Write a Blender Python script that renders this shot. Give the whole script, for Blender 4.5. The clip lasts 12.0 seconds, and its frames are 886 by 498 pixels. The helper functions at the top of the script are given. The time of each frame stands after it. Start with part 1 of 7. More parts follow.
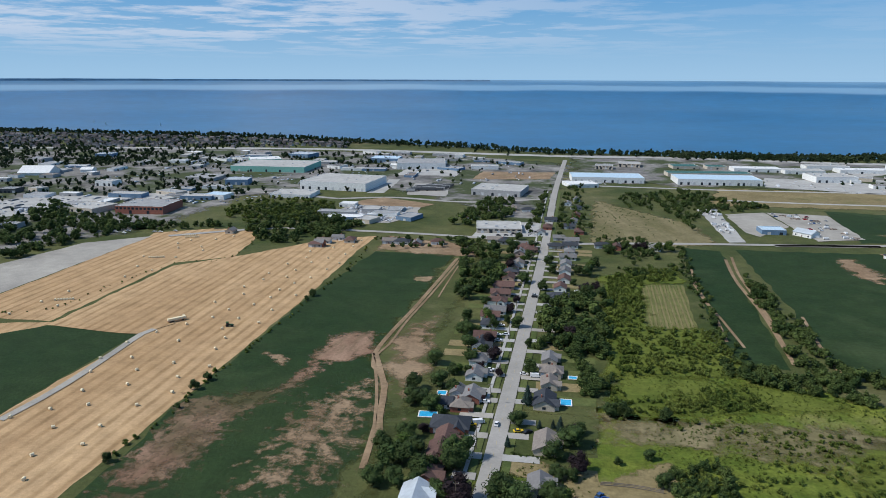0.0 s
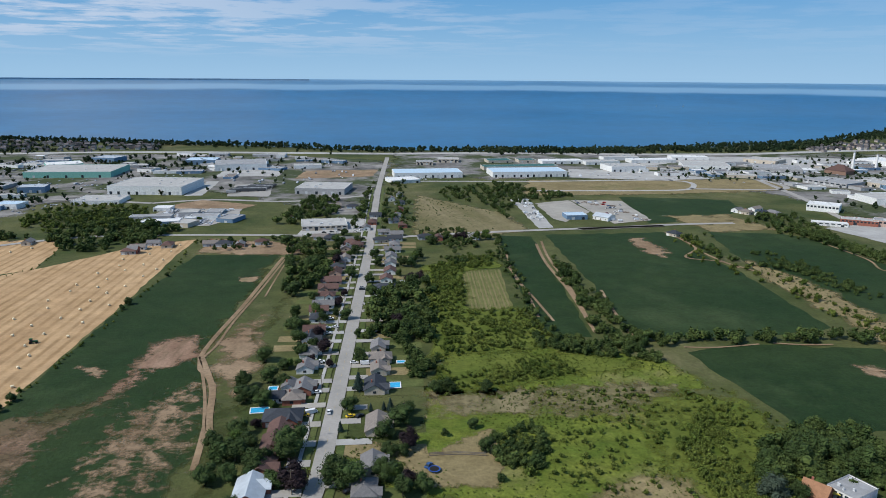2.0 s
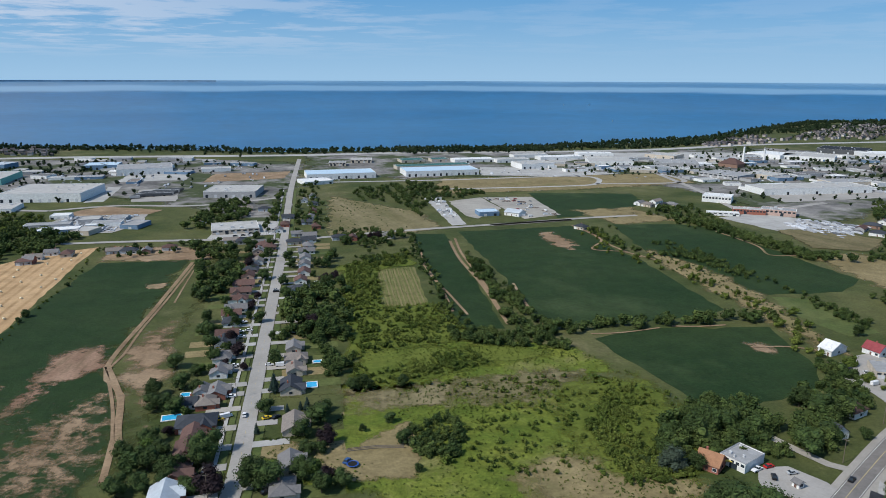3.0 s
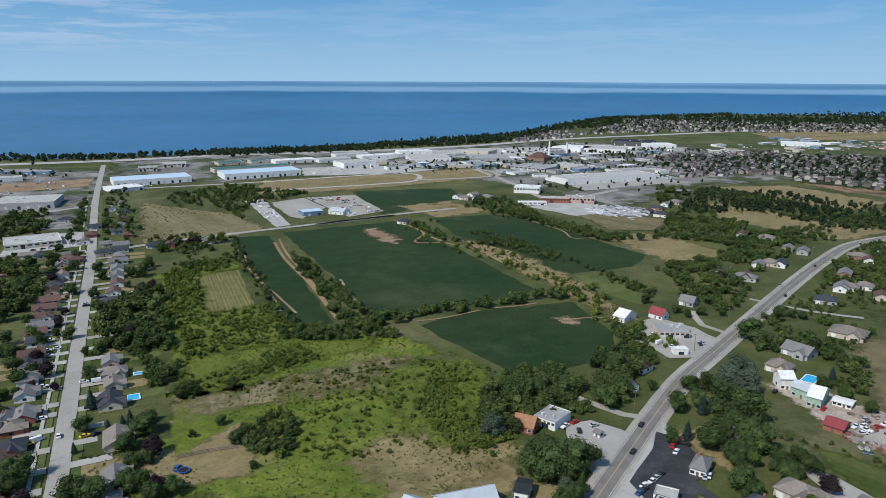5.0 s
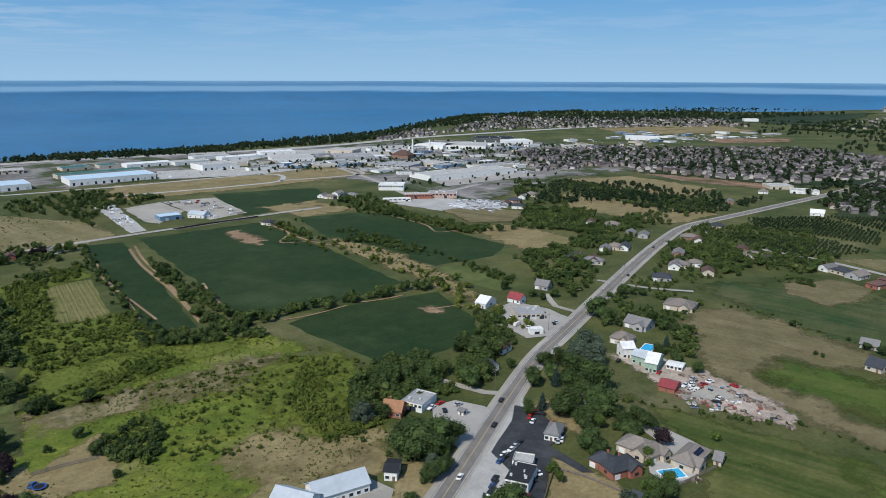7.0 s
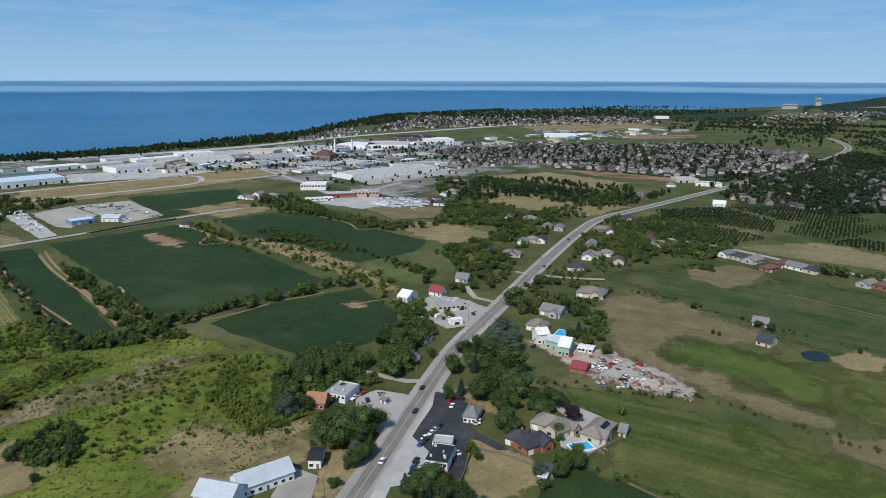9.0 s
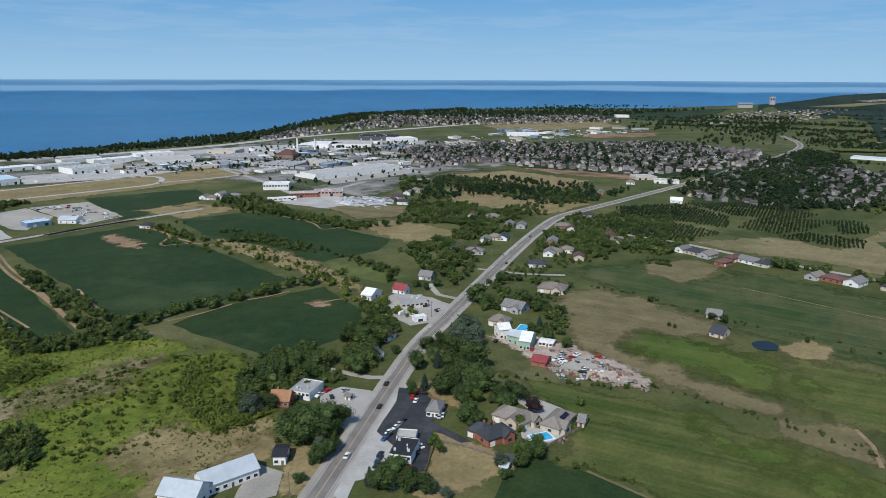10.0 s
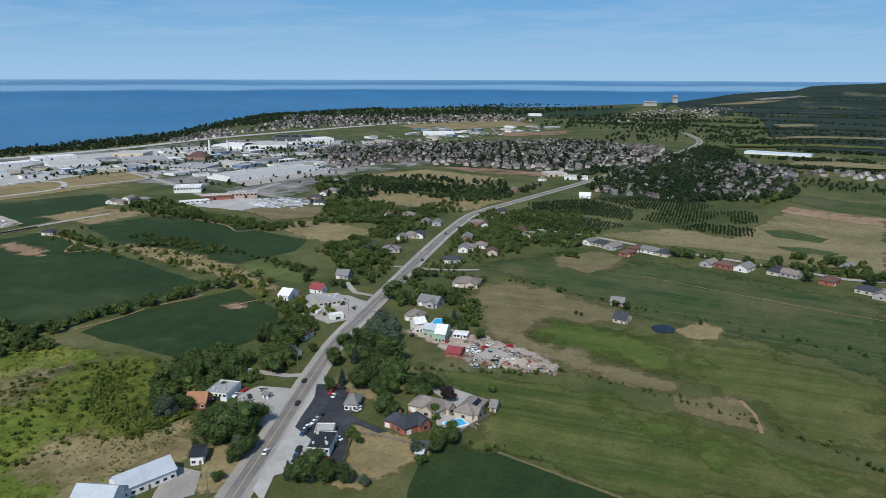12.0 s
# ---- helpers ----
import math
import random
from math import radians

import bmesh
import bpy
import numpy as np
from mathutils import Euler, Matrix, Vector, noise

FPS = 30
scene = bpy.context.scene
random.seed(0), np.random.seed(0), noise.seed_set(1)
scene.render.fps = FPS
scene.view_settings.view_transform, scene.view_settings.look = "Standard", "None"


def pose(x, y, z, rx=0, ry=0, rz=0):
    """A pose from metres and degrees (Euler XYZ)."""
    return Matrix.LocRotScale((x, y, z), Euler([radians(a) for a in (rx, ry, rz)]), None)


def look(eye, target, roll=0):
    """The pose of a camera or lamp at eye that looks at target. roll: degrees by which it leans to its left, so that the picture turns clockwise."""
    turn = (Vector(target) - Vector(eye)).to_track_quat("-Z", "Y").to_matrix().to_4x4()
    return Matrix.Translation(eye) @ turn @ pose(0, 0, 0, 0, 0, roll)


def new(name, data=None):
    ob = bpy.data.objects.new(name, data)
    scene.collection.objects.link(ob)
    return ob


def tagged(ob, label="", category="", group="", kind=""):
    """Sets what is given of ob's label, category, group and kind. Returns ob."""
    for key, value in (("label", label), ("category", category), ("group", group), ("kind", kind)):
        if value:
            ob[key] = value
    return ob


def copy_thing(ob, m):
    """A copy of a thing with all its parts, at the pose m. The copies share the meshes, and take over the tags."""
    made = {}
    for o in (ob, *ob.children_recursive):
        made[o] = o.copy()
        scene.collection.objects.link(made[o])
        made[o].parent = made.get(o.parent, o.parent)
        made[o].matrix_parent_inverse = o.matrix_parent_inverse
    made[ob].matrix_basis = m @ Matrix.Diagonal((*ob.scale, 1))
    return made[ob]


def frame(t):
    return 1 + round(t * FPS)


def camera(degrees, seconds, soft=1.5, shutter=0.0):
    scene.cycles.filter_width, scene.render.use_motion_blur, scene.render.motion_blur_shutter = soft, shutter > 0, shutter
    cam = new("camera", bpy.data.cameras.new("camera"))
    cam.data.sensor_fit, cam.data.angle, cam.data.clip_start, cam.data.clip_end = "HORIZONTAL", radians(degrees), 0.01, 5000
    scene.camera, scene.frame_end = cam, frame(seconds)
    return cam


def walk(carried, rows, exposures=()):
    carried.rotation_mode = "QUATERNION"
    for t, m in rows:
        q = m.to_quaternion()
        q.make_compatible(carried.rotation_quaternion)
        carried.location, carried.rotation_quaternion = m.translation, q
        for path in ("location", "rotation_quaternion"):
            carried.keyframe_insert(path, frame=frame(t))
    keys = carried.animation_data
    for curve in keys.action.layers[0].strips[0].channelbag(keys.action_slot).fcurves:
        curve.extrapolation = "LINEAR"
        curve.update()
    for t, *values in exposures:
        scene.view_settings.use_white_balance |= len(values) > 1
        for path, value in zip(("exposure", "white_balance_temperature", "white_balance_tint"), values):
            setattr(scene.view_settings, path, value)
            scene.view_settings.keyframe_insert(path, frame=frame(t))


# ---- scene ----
# ---- camera ----
EYE = 150.0
cam = camera(64.77, 12.0, soft=0.85)
ROWS = [
    (0, -3.95, 36.41, 152.21, 76.00, -0.20, 8.75),
    (0.5, -3.01, 33.49, 151.89, 76.01, -0.20, 5.14),
    (1, -2.07, 30.57, 151.56, 76.01, -0.36, 1.58),
    (1.5, -1.13, 27.65, 151.24, 76.03, -0.33, -1.99),
    (2, -0.19, 24.74, 150.92, 76.04, -0.42, -5.50),
    (2.5, 0.74, 21.82, 150.60, 76.08, -0.35, -8.97),
    (3, 1.68, 18.90, 150.27, 76.12, -0.22, -12.50),
    (5, 0.56, 6.30, 150.09, 76.17, -0.23, -26.86),
    (5.5, 0.28, 3.15, 150.05, 76.15, -0.21, -30.40),
    (6, 0.00, -0.00, 150.00, 76.17, -0.14, -33.78),
    (6.5, -1.07, -2.99, 149.96, 76.15, -0.16, -36.45),
    (7, -2.14, -5.98, 149.92, 76.14, -0.19, -37.75),
    (9, -6.41, -17.95, 149.77, 76.12, -0.13, -43.90),
    (9.5, -7.77, -20.49, 150.03, 76.08, -0.17, -45.30),
    (10, -9.13, -23.04, 150.30, 76.05, -0.19, -46.81),
    (10.5, -10.49, -25.59, 150.56, 76.04, -0.18, -48.36),
    (11, -11.85, -28.14, 150.82, 76.04, -0.21, -49.91),
    (11.5, -13.21, -30.69, 151.08, 76.04, -0.27, -51.70),
    (12, -14.57, -33.24, 151.34, 76.03, -0.18, -53.45),
]
walk(cam, [(t, pose(x, y, z, rx, ry, rz)) for t, x, y, z, rx, ry, rz in ROWS], [(0, -0.02, 5950, 11), (12, -0.02, 5950, 11)])

# ---- sky, sun ----
SUN_AZ, SUN_EL = 252.0, 48.0   # compass bearing clockwise from +y, height, degrees
world = bpy.data.worlds.new("sky")
scene.world = world
world.use_nodes = True
wn, wl = world.node_tree.nodes, world.node_tree.links
wn.clear()
sky = wn.new("ShaderNodeTexSky")
sky.sky_type, sky.sun_disc = "NISHITA", False
sky.sun_elevation, sky.sun_rotation = radians(SUN_EL), radians(SUN_AZ)
sky.air_density, sky.dust_density, sky.ozone_density, sky.altitude = 1.0, 0.2, 4.0, 150
wco = wn.new("ShaderNodeTexCoord")
wsep = wn.new("ShaderNodeSeparateXYZ")
wl.new(wco.outputs["Generated"], wsep.inputs[0])
# flat cloud layer: direction projected on a level sheet
wdiv = wn.new("ShaderNodeMath"); wdiv.operation = "ADD"; wdiv.inputs[1].default_value = 0.035
wl.new(wsep.outputs[2], wdiv.inputs[0])
wmx = wn.new("ShaderNodeMath"); wmx.operation = "MAXIMUM"; wmx.inputs[1].default_value = 0.03
wl.new(wdiv.outputs[0], wmx.inputs[0])
wvec = wn.new("ShaderNodeVectorMath"); wvec.operation = "DIVIDE"
wl.new(wco.outputs["Generated"], wvec.inputs[0]); wl.new(wmx.outputs[0], wvec.inputs[1])
cloud = wn.new("ShaderNodeTexNoise")
cloud.inputs["Scale"].default_value, cloud.inputs["Detail"].default_value, cloud.inputs["Roughness"].default_value = 0.8, 8, 0.62
wl.new(wvec.outputs[0], cloud.inputs["Vector"])
cramp = wn.new("ShaderNodeMapRange")
cramp.inputs[1].default_value, cramp.inputs[2].default_value, cramp.inputs[4].default_value = 0.46, 0.57, 0.75
wl.new(cloud.outputs[0], cramp.inputs[0])
cmix = wn.new("ShaderNodeMix"); cmix.data_type = "RGBA"
wm = wn.new("ShaderNodeMapRange"); wm.inputs[1].default_value, wm.inputs[2].default_value, wm.inputs[3].default_value, wm.inputs[4].default_value = -0.35, 0.25, 1.0, 0.15
wl.new(wsep.outputs[0], wm.inputs[0])
wmm = wn.new("ShaderNodeMath"); wmm.operation = "MULTIPLY"
wlow = wn.new("ShaderNodeMapRange"); wlow.inputs[1].default_value, wlow.inputs[2].default_value = 0.02, 0.055
wl.new(wsep.outputs[2], wlow.inputs[0])
wm2 = wn.new("ShaderNodeMath"); wm2.operation = "MULTIPLY"
wl.new(wm.outputs[0], wm2.inputs[0]); wl.new(wlow.outputs[0], wm2.inputs[1])
wl.new(cramp.outputs[0], wmm.inputs[0]); wl.new(wm2.outputs[0], wmm.inputs[1])
wl.new(wmm.outputs[0], cmix.inputs["Factor"])
# summer haze low over the lake, paler and bluer than the clear sky
hz = wn.new("ShaderNodeMapRange"); hz.inputs[1].default_value, hz.inputs[2].default_value, hz.inputs[3].default_value, hz.inputs[4].default_value = 0.0, 0.45, 0.96, 0.3
wl.new(wsep.outputs[2], hz.inputs[0])
hramp = wn.new("ShaderNodeValToRGB")
hramp.color_ramp.elements[0].position, hramp.color_ramp.elements[0].color = 0.0, (3.5, 5.5, 7.2, 1)
hramp.color_ramp.elements[1].position, hramp.color_ramp.elements[1].color = 0.115, (0.86, 3.1, 5.85, 1)
wl.new(wsep.outputs[2], hramp.inputs[0])
hmix = wn.new("ShaderNodeMix"); hmix.data_type = "RGBA"
wl.new(hz.outputs[0], hmix.inputs["Factor"]); wl.new(sky.outputs[0], hmix.inputs[6]); wl.new(hramp.outputs[0], hmix.inputs[7])
wl.new(hmix.outputs[2], cmix.inputs[6])
cmix.inputs[7].default_value = (6.3, 6.8, 7.5, 1)
bg = wn.new("ShaderNodeBackground"); bg.inputs[1].default_value = 0.1
wl.new(cmix.outputs[2], bg.inputs[0])
wo = wn.new("ShaderNodeOutputWorld"); wl.new(bg.outputs[0], wo.inputs[0])

sun = new("sun", bpy.data.lights.new("sun", "SUN"))
sun.data.energy, sun.data.angle, sun.data.color = 4.3, radians(0.53), (1.0, 0.925, 0.785)
sd = Vector((math.sin(radians(SUN_AZ)) * math.cos(radians(SUN_EL)), math.cos(radians(SUN_AZ)) * math.cos(radians(SUN_EL)), math.sin(radians(SUN_EL))))
sun.matrix_world = look(sd * 1000, (0, 0, 0))


# ---- materials ----
def surface(name, low, high, scale=0.05, fine=1.0, rough=0.85, bump=0.0, patches=None, coords="world", vary=0.0, metal=0.0, stripes=None, spec=0.12, grain=(0.70, 1.28)):
    """Two-scale mottled surface. low/high: base colours; patches: third colour in large stains; stripes: (bearing, metres, colour, amount)."""
    m = bpy.data.materials.new(name)
    m.use_nodes = True
    n, l = m.node_tree.nodes, m.node_tree.links
    b = n["Principled BSDF"]
    b.inputs["Roughness"].default_value, b.inputs["Metallic"].default_value = rough, metal
    b.inputs["Specular IOR Level"].default_value = spec
    if coords == "world":
        src = n.new("ShaderNodeNewGeometry").outputs["Position"]
    else:
        src = n.new("ShaderNodeTexCoord").outputs["Object"]
    def tex(s, detail, r=0.6):
        t = n.new("ShaderNodeTexNoise")
        t.inputs["Scale"].default_value, t.inputs["Detail"].default_value, t.inputs["Roughness"].default_value = s, detail, r
        l.new(src, t.inputs["Vector"])
        return t.outputs[0]
    def rng(v, a, c, lo=0.0, hi=1.0):
        r = n.new("ShaderNodeMapRange")
        for i, x in enumerate((a, c, lo, hi)):
            r.inputs[i + 1].default_value = x
        l.new(v, r.inputs[0])
        return r.outputs[0]
    def blend(f, c1, c2, kind="MIX"):
        x = n.new("ShaderNodeMix"); x.data_type = "RGBA"; x.blend_type = kind
        for sock, c in ((x.inputs["Factor"], f), (x.inputs[6], c1), (x.inputs[7], c2)):
            if isinstance(c, (tuple, float)):
                sock.default_value = (*c, 1) if isinstance(c, tuple) else c
            else:
                l.new(c, sock)
        return x.outputs[2]
    big, small = tex(scale, 5), tex(fine, 4, 0.7)
    col = blend(rng(big, 0.35, 0.65), low, high)
    if stripes:
        bearing, metres, scol, amount = stripes
        dot = n.new("ShaderNodeVectorMath"); dot.operation = "DOT_PRODUCT"
        dot.inputs[1].default_value = (math.cos(radians(bearing)), -math.sin(radians(bearing)), 0)
        l.new(src, dot.inputs[0])
        wob = n.new("ShaderNodeMath"); wob.operation = "MULTIPLY_ADD"
        l.new(tex(0.03, 2), wob.inputs[0]); wob.inputs[1].default_value = metres * 0.35; l.new(dot.outputs["Value"], wob.inputs[2])
        fr = n.new("ShaderNodeMath"); fr.operation = "MULTIPLY"; fr.inputs[1].default_value = 2 * math.pi / metres
        l.new(wob.outputs[0], fr.inputs[0])
        si = n.new("ShaderNodeMath"); si.operation = "SINE"
        l.new(fr.outputs[0], si.inputs[0])
        am = n.new("ShaderNodeMath"); am.operation = "MULTIPLY"
        l.new(rng(si.outputs[0], -0.2, 0.9, 0, amount), am.inputs[0]); l.new(rng(big, 0.3, 0.6, 0.35, 1.0), am.inputs[1])
        col = blend(am.outputs[0], col, scol)
    if patches:
        pcol, lo, hi = patches
        col = blend(rng(tex(scale * 0.6, 6, 0.65), lo, hi), col, pcol)
    shade = blend(1.0, col, blend(rng(small, 0.25, 0.75), (grain[0],) * 3, (grain[1],) * 3), "MULTIPLY")
    mid = (grain[0] * 0.5 + 0.5, grain[1] * 0.5 + 0.5)
    shade = blend(1.0, shade, blend(rng(tex(math.sqrt(scale * fine), 3), 0.32, 0.68), (mid[0],) * 3, (mid[1],) * 3), "MULTIPLY")
    if vary:
        hs = n.new("ShaderNodeHueSaturation")
        oi = n.new("ShaderNodeObjectInfo")
        l.new(rng(oi.outputs["Random"], 0, 1, 1 - vary, 1 + vary), hs.inputs["Value"])
        l.new(shade, hs.inputs["Color"])
        shade = hs.outputs[0]
    l.new(shade, b.inputs["Base Color"])
    if bump:
        bp = n.new("ShaderNodeBump"); bp.inputs["Strength"].default_value = bump; bp.inputs["Distance"].default_value = 0.5 / fine
        l.new(small, bp.inputs["Height"]); l.new(bp.outputs[0], b.inputs["Normal"])
    return m


def island_tint(m, lo, hi):
    """Vary the base colour from piece to piece of a joined mesh."""
    n, l = m.node_tree.nodes, m.node_tree.links
    b = n["Principled BSDF"]
    g = n.new("ShaderNodeNewGeometry")
    r = n.new("ShaderNodeMapRange"); r.inputs[3].default_value, r.inputs[4].default_value = lo, hi
    l.new(g.outputs["Random Per Island"], r.inputs[0])
    hs = n.new("ShaderNodeHueSaturation")
    src = b.inputs["Base Color"].links[0].from_socket
    l.new(src, hs.inputs["Color"]); l.new(r.outputs[0], hs.inputs["Value"]); l.new(hs.outputs[0], b.inputs["Base Color"])
    return m


def streaked(name, low, high, third, along, wide=7.0, long=160.0, fine=0.5, spots=(0.50, 0.72), lines=0.0, line_gap=6.0, line_col=(0.2, 0.2, 0.1), grain=(0.72, 1.26)):
    """Worked ground: uneven streaks that run along a bearing (degrees from +x), blotches of a third colour, optional swath lines."""
    m = bpy.data.materials.new(name)
    m.use_nodes = True
    n, l = m.node_tree.nodes, m.node_tree.links
    b = n["Principled BSDF"]
    b.inputs["Roughness"].default_value, b.inputs["Specular IOR Level"].default_value = 0.9, 0.08
    pos = n.new("ShaderNodeNewGeometry").outputs["Position"]
    turn = n.new("ShaderNodeVectorRotate"); turn.rotation_type = "Z_AXIS"; turn.inputs["Angle"].default_value = -radians(along)
    l.new(pos, turn.inputs["Vector"])
    def tex(scale, detail, r=0.6, stretch=None):
        t = n.new("ShaderNodeTexNoise")
        t.inputs["Scale"].default_value, t.inputs["Detail"].default_value, t.inputs["Roughness"].default_value = scale, detail, r
        if stretch:
            v = n.new("ShaderNodeVectorMath"); v.operation = "MULTIPLY"; v.inputs[1].default_value = stretch
            l.new(turn.outputs[0], v.inputs[0]); l.new(v.outputs[0], t.inputs["Vector"])
        else:
            l.new(pos, t.inputs["Vector"])
        return t.outputs[0]
    def rng(v, a, c, lo=0.0, hi=1.0):
        r = n.new("ShaderNodeMapRange")
        for i, x in enumerate((a, c, lo, hi)):
            r.inputs[i + 1].default_value = x
        l.new(v, r.inputs[0])
        return r.outputs[0]
    def blend(f, c1, c2, kind="MIX"):
        x = n.new("ShaderNodeMix"); x.data_type = "RGBA"; x.blend_type = kind
        for sock, c in ((x.inputs["Factor"], f), (x.inputs[6], c1), (x.inputs[7], c2)):
            if isinstance(c, (tuple, float)):
                sock.default_value = (*c, 1) if isinstance(c, tuple) else c
            else:
                l.new(c, sock)
        return x.outputs[2]
    broad = tex(1.0, 3, 0.55, (1 / long, 1 / (wide * 4), 0.01))
    narrow = tex(1.0, 4, 0.65, (1 / long * 2.5, 1 / wide, 0.01))
    blot = tex(0.011, 5, 0.6)
    col = blend(rng(broad, 0.36, 0.64), low, high)
    col = blend(rng(narrow, 0.45, 0.75, 0.0, 0.55), col, third)
    col = blend(rng(blot, spots[0], spots[1], 0.0, 0.9), col, third)
    if lines:
        sep = n.new("ShaderNodeSeparateXYZ"); l.new(turn.outputs[0], sep.inputs[0])
        wob = n.new("ShaderNodeMath"); wob.operation = "MULTIPLY_ADD"; wob.inputs[1].default_value = line_gap * 0.25
        l.new(tex(0.02, 2), wob.inputs[0]); l.new(sep.outputs[1], wob.inputs[2])
        fr = n.new("ShaderNodeMath"); fr.operation = "MULTIPLY"; fr.inputs[1].default_value = 2 * math.pi / line_gap
        l.new(wob.outputs[0], fr.inputs[0])
        si = n.new("ShaderNodeMath"); si.operation = "SINE"; l.new(fr.outputs[0], si.inputs[0])
        am = n.new("ShaderNodeMath"); am.operation = "MULTIPLY"
        l.new(rng(si.outputs[0], 0.0, 0.95, 0.0, lines), am.inputs[0]); l.new(rng(tex(0.035, 4), 0.35, 0.6, 0.25, 1.0), am.inputs[1])
        col = blend(am.outputs[0], col, line_col)
    small = tex(fine, 5, 0.7)
    col = blend(1.0, col, blend(rng(small, 0.25, 0.75), (grain[0],) * 3, (grain[1],) * 3), "MULTIPLY")
    col = blend(1.0, col, blend(rng(tex(0.09, 4), 0.3, 0.7), (0.84,) * 3, (1.15,) * 3), "MULTIPLY")
    l.new(col, b.inputs["Base Color"])
    bp = n.new("ShaderNodeBump"); bp.inputs["Strength"].default_value, bp.inputs["Distance"].default_value = 0.3, 1.0
    l.new(small, bp.inputs["Height"]); l.new(bp.outputs[0], b.inputs["Normal"])
    return m


GRASS = surface("rough_grass", (0.044, 0.060, 0.017), (0.100, 0.103, 0.038), 0.014, 0.5, patches=((0.165, 0.145, 0.075), 0.55, 0.75), bump=0.4)
MEADOW = surface("green_meadow", (0.072, 0.108, 0.014), (0.150, 0.172, 0.028), 0.035, 0.6, patches=((0.21, 0.19, 0.075), 0.53, 0.72), bump=0.6, grain=(0.6, 1.36))
DRY = surface("dry_grass", (0.178, 0.142, 0.068), (0.242, 0.194, 0.098), 0.025, 0.5, patches=((0.125, 0.125, 0.045), 0.55, 0.75), bump=0.4)
STRAW = streaked("cut_straw", (0.39, 0.255, 0.135), (0.49, 0.335, 0.185), (0.33, 0.215, 0.105), 88.9, 9.0, 260.0, 0.6, (0.56, 0.75), 0.62, 7.4, (0.22, 0.135, 0.062), (0.84, 1.15))
SOY = surface("soy_crop", (0.017, 0.036, 0.011), (0.027, 0.046, 0.015), 0.012, 0.5, patches=((0.062, 0.084, 0.034), 0.55, 0.80), bump=0.4)
LAWN = surface("mown_lawn", (0.066, 0.090, 0.026), (0.108, 0.122, 0.042), 0.02, 0.7, patches=((0.15, 0.16, 0.05), 0.55, 0.8), bump=0.2)
HAYMEADOW = streaked("hay_meadow", (0.045, 0.068, 0.016), (0.085, 0.098, 0.028), (0.135, 0.125, 0.052), -74.0, 4.0, 140.0)
BRIGHTHAY = streaked("regrown_hay", (0.052, 0.086, 0.016), (0.088, 0.112, 0.026), (0.095, 0.100, 0.036), -74.0, 5.0, 120.0)
PASTURE = streaked("dark_pasture", (0.028, 0.056, 0.018), (0.058, 0.076, 0.026), (0.115, 0.105, 0.055), -82.0, 5.0, 150.0)
MOWN = streaked("mown_brown_grass", (0.125, 0.107, 0.054), (0.175, 0.145, 0.078), (0.085, 0.092, 0.036), -74.0, 4.0, 90.0, 0.5, (0.6, 0.8))
STUBBLE = streaked("pale_dry_field", (0.155, 0.135, 0.066), (0.215, 0.18, 0.10), (0.10, 0.10, 0.04), -80.0, 8.0, 200.0, 0.3, (0.52, 0.75))
SOIL = surface("bare_soil", (0.20, 0.135, 0.08), (0.30, 0.215, 0.135), 0.03, 0.5, patches=((0.12, 0.12, 0.05), 0.58, 0.75), bump=0.3)
REDSOIL = streaked("red_earth", (0.19, 0.115, 0.075), (0.29, 0.19, 0.13), (0.060, 0.062, 0.026), 84.0, 4.0, 50.0, 0.6, (0.50, 0.66))
# Dark wood floor; in the suburb gardens it is painted shade.
FLOORSHADE = surface("wood_floor", (0.016, 0.030, 0.014), (0.034, 0.048, 0.021), 0.01, 0.15)
ASPHALT = surface("worn_asphalt", (0.29, 0.275, 0.25), (0.35, 0.33, 0.305), 0.03, 0.8, grain=(0.9, 1.08))
HWYASPHALT = surface("highway_asphalt", (0.155, 0.142, 0.132), (0.20, 0.185, 0.172), 0.05, 0.8, grain=(0.88, 1.1))
THICKET = surface("thicket_floor", (0.066, 0.092, 0.013), (0.125, 0.145, 0.026), 0.03, 0.5)
DARKASPHALT = surface("fresh_asphalt", (0.03, 0.032, 0.036), (0.055, 0.057, 0.062), 0.06, 0.8, rough=0.7)
GRAVEL = surface("gravel_yard", (0.28, 0.26, 0.23), (0.38, 0.355, 0.31), 0.02, 0.8, patches=((0.20, 0.19, 0.17), 0.55, 0.8), grain=(0.85, 1.12))
CONCRETE = surface("concrete", (0.33, 0.32, 0.30), (0.42, 0.41, 0.39), 0.05, 0.7, grain=(0.88, 1.1))
PAINTW = surface("white_line", (0.60, 0.60, 0.58), (0.68, 0.68, 0.66), 0.2, 1.0)
PAINTY = surface("yellow_line", (0.42, 0.34, 0.17), (0.48, 0.38, 0.19), 0.2, 1.0)
URBAN = surface("built_up_ground", (0.105, 0.10, 0.095), (0.27, 0.255, 0.235), 0.02, 0.15, patches=((0.055, 0.068, 0.028), 0.47, 0.55))
WATER = surface("lake_water", (0.005, 0.078, 0.190), (0.008, 0.100, 0.225), 0.0012, 0.02, rough=0.28, spec=0.22)


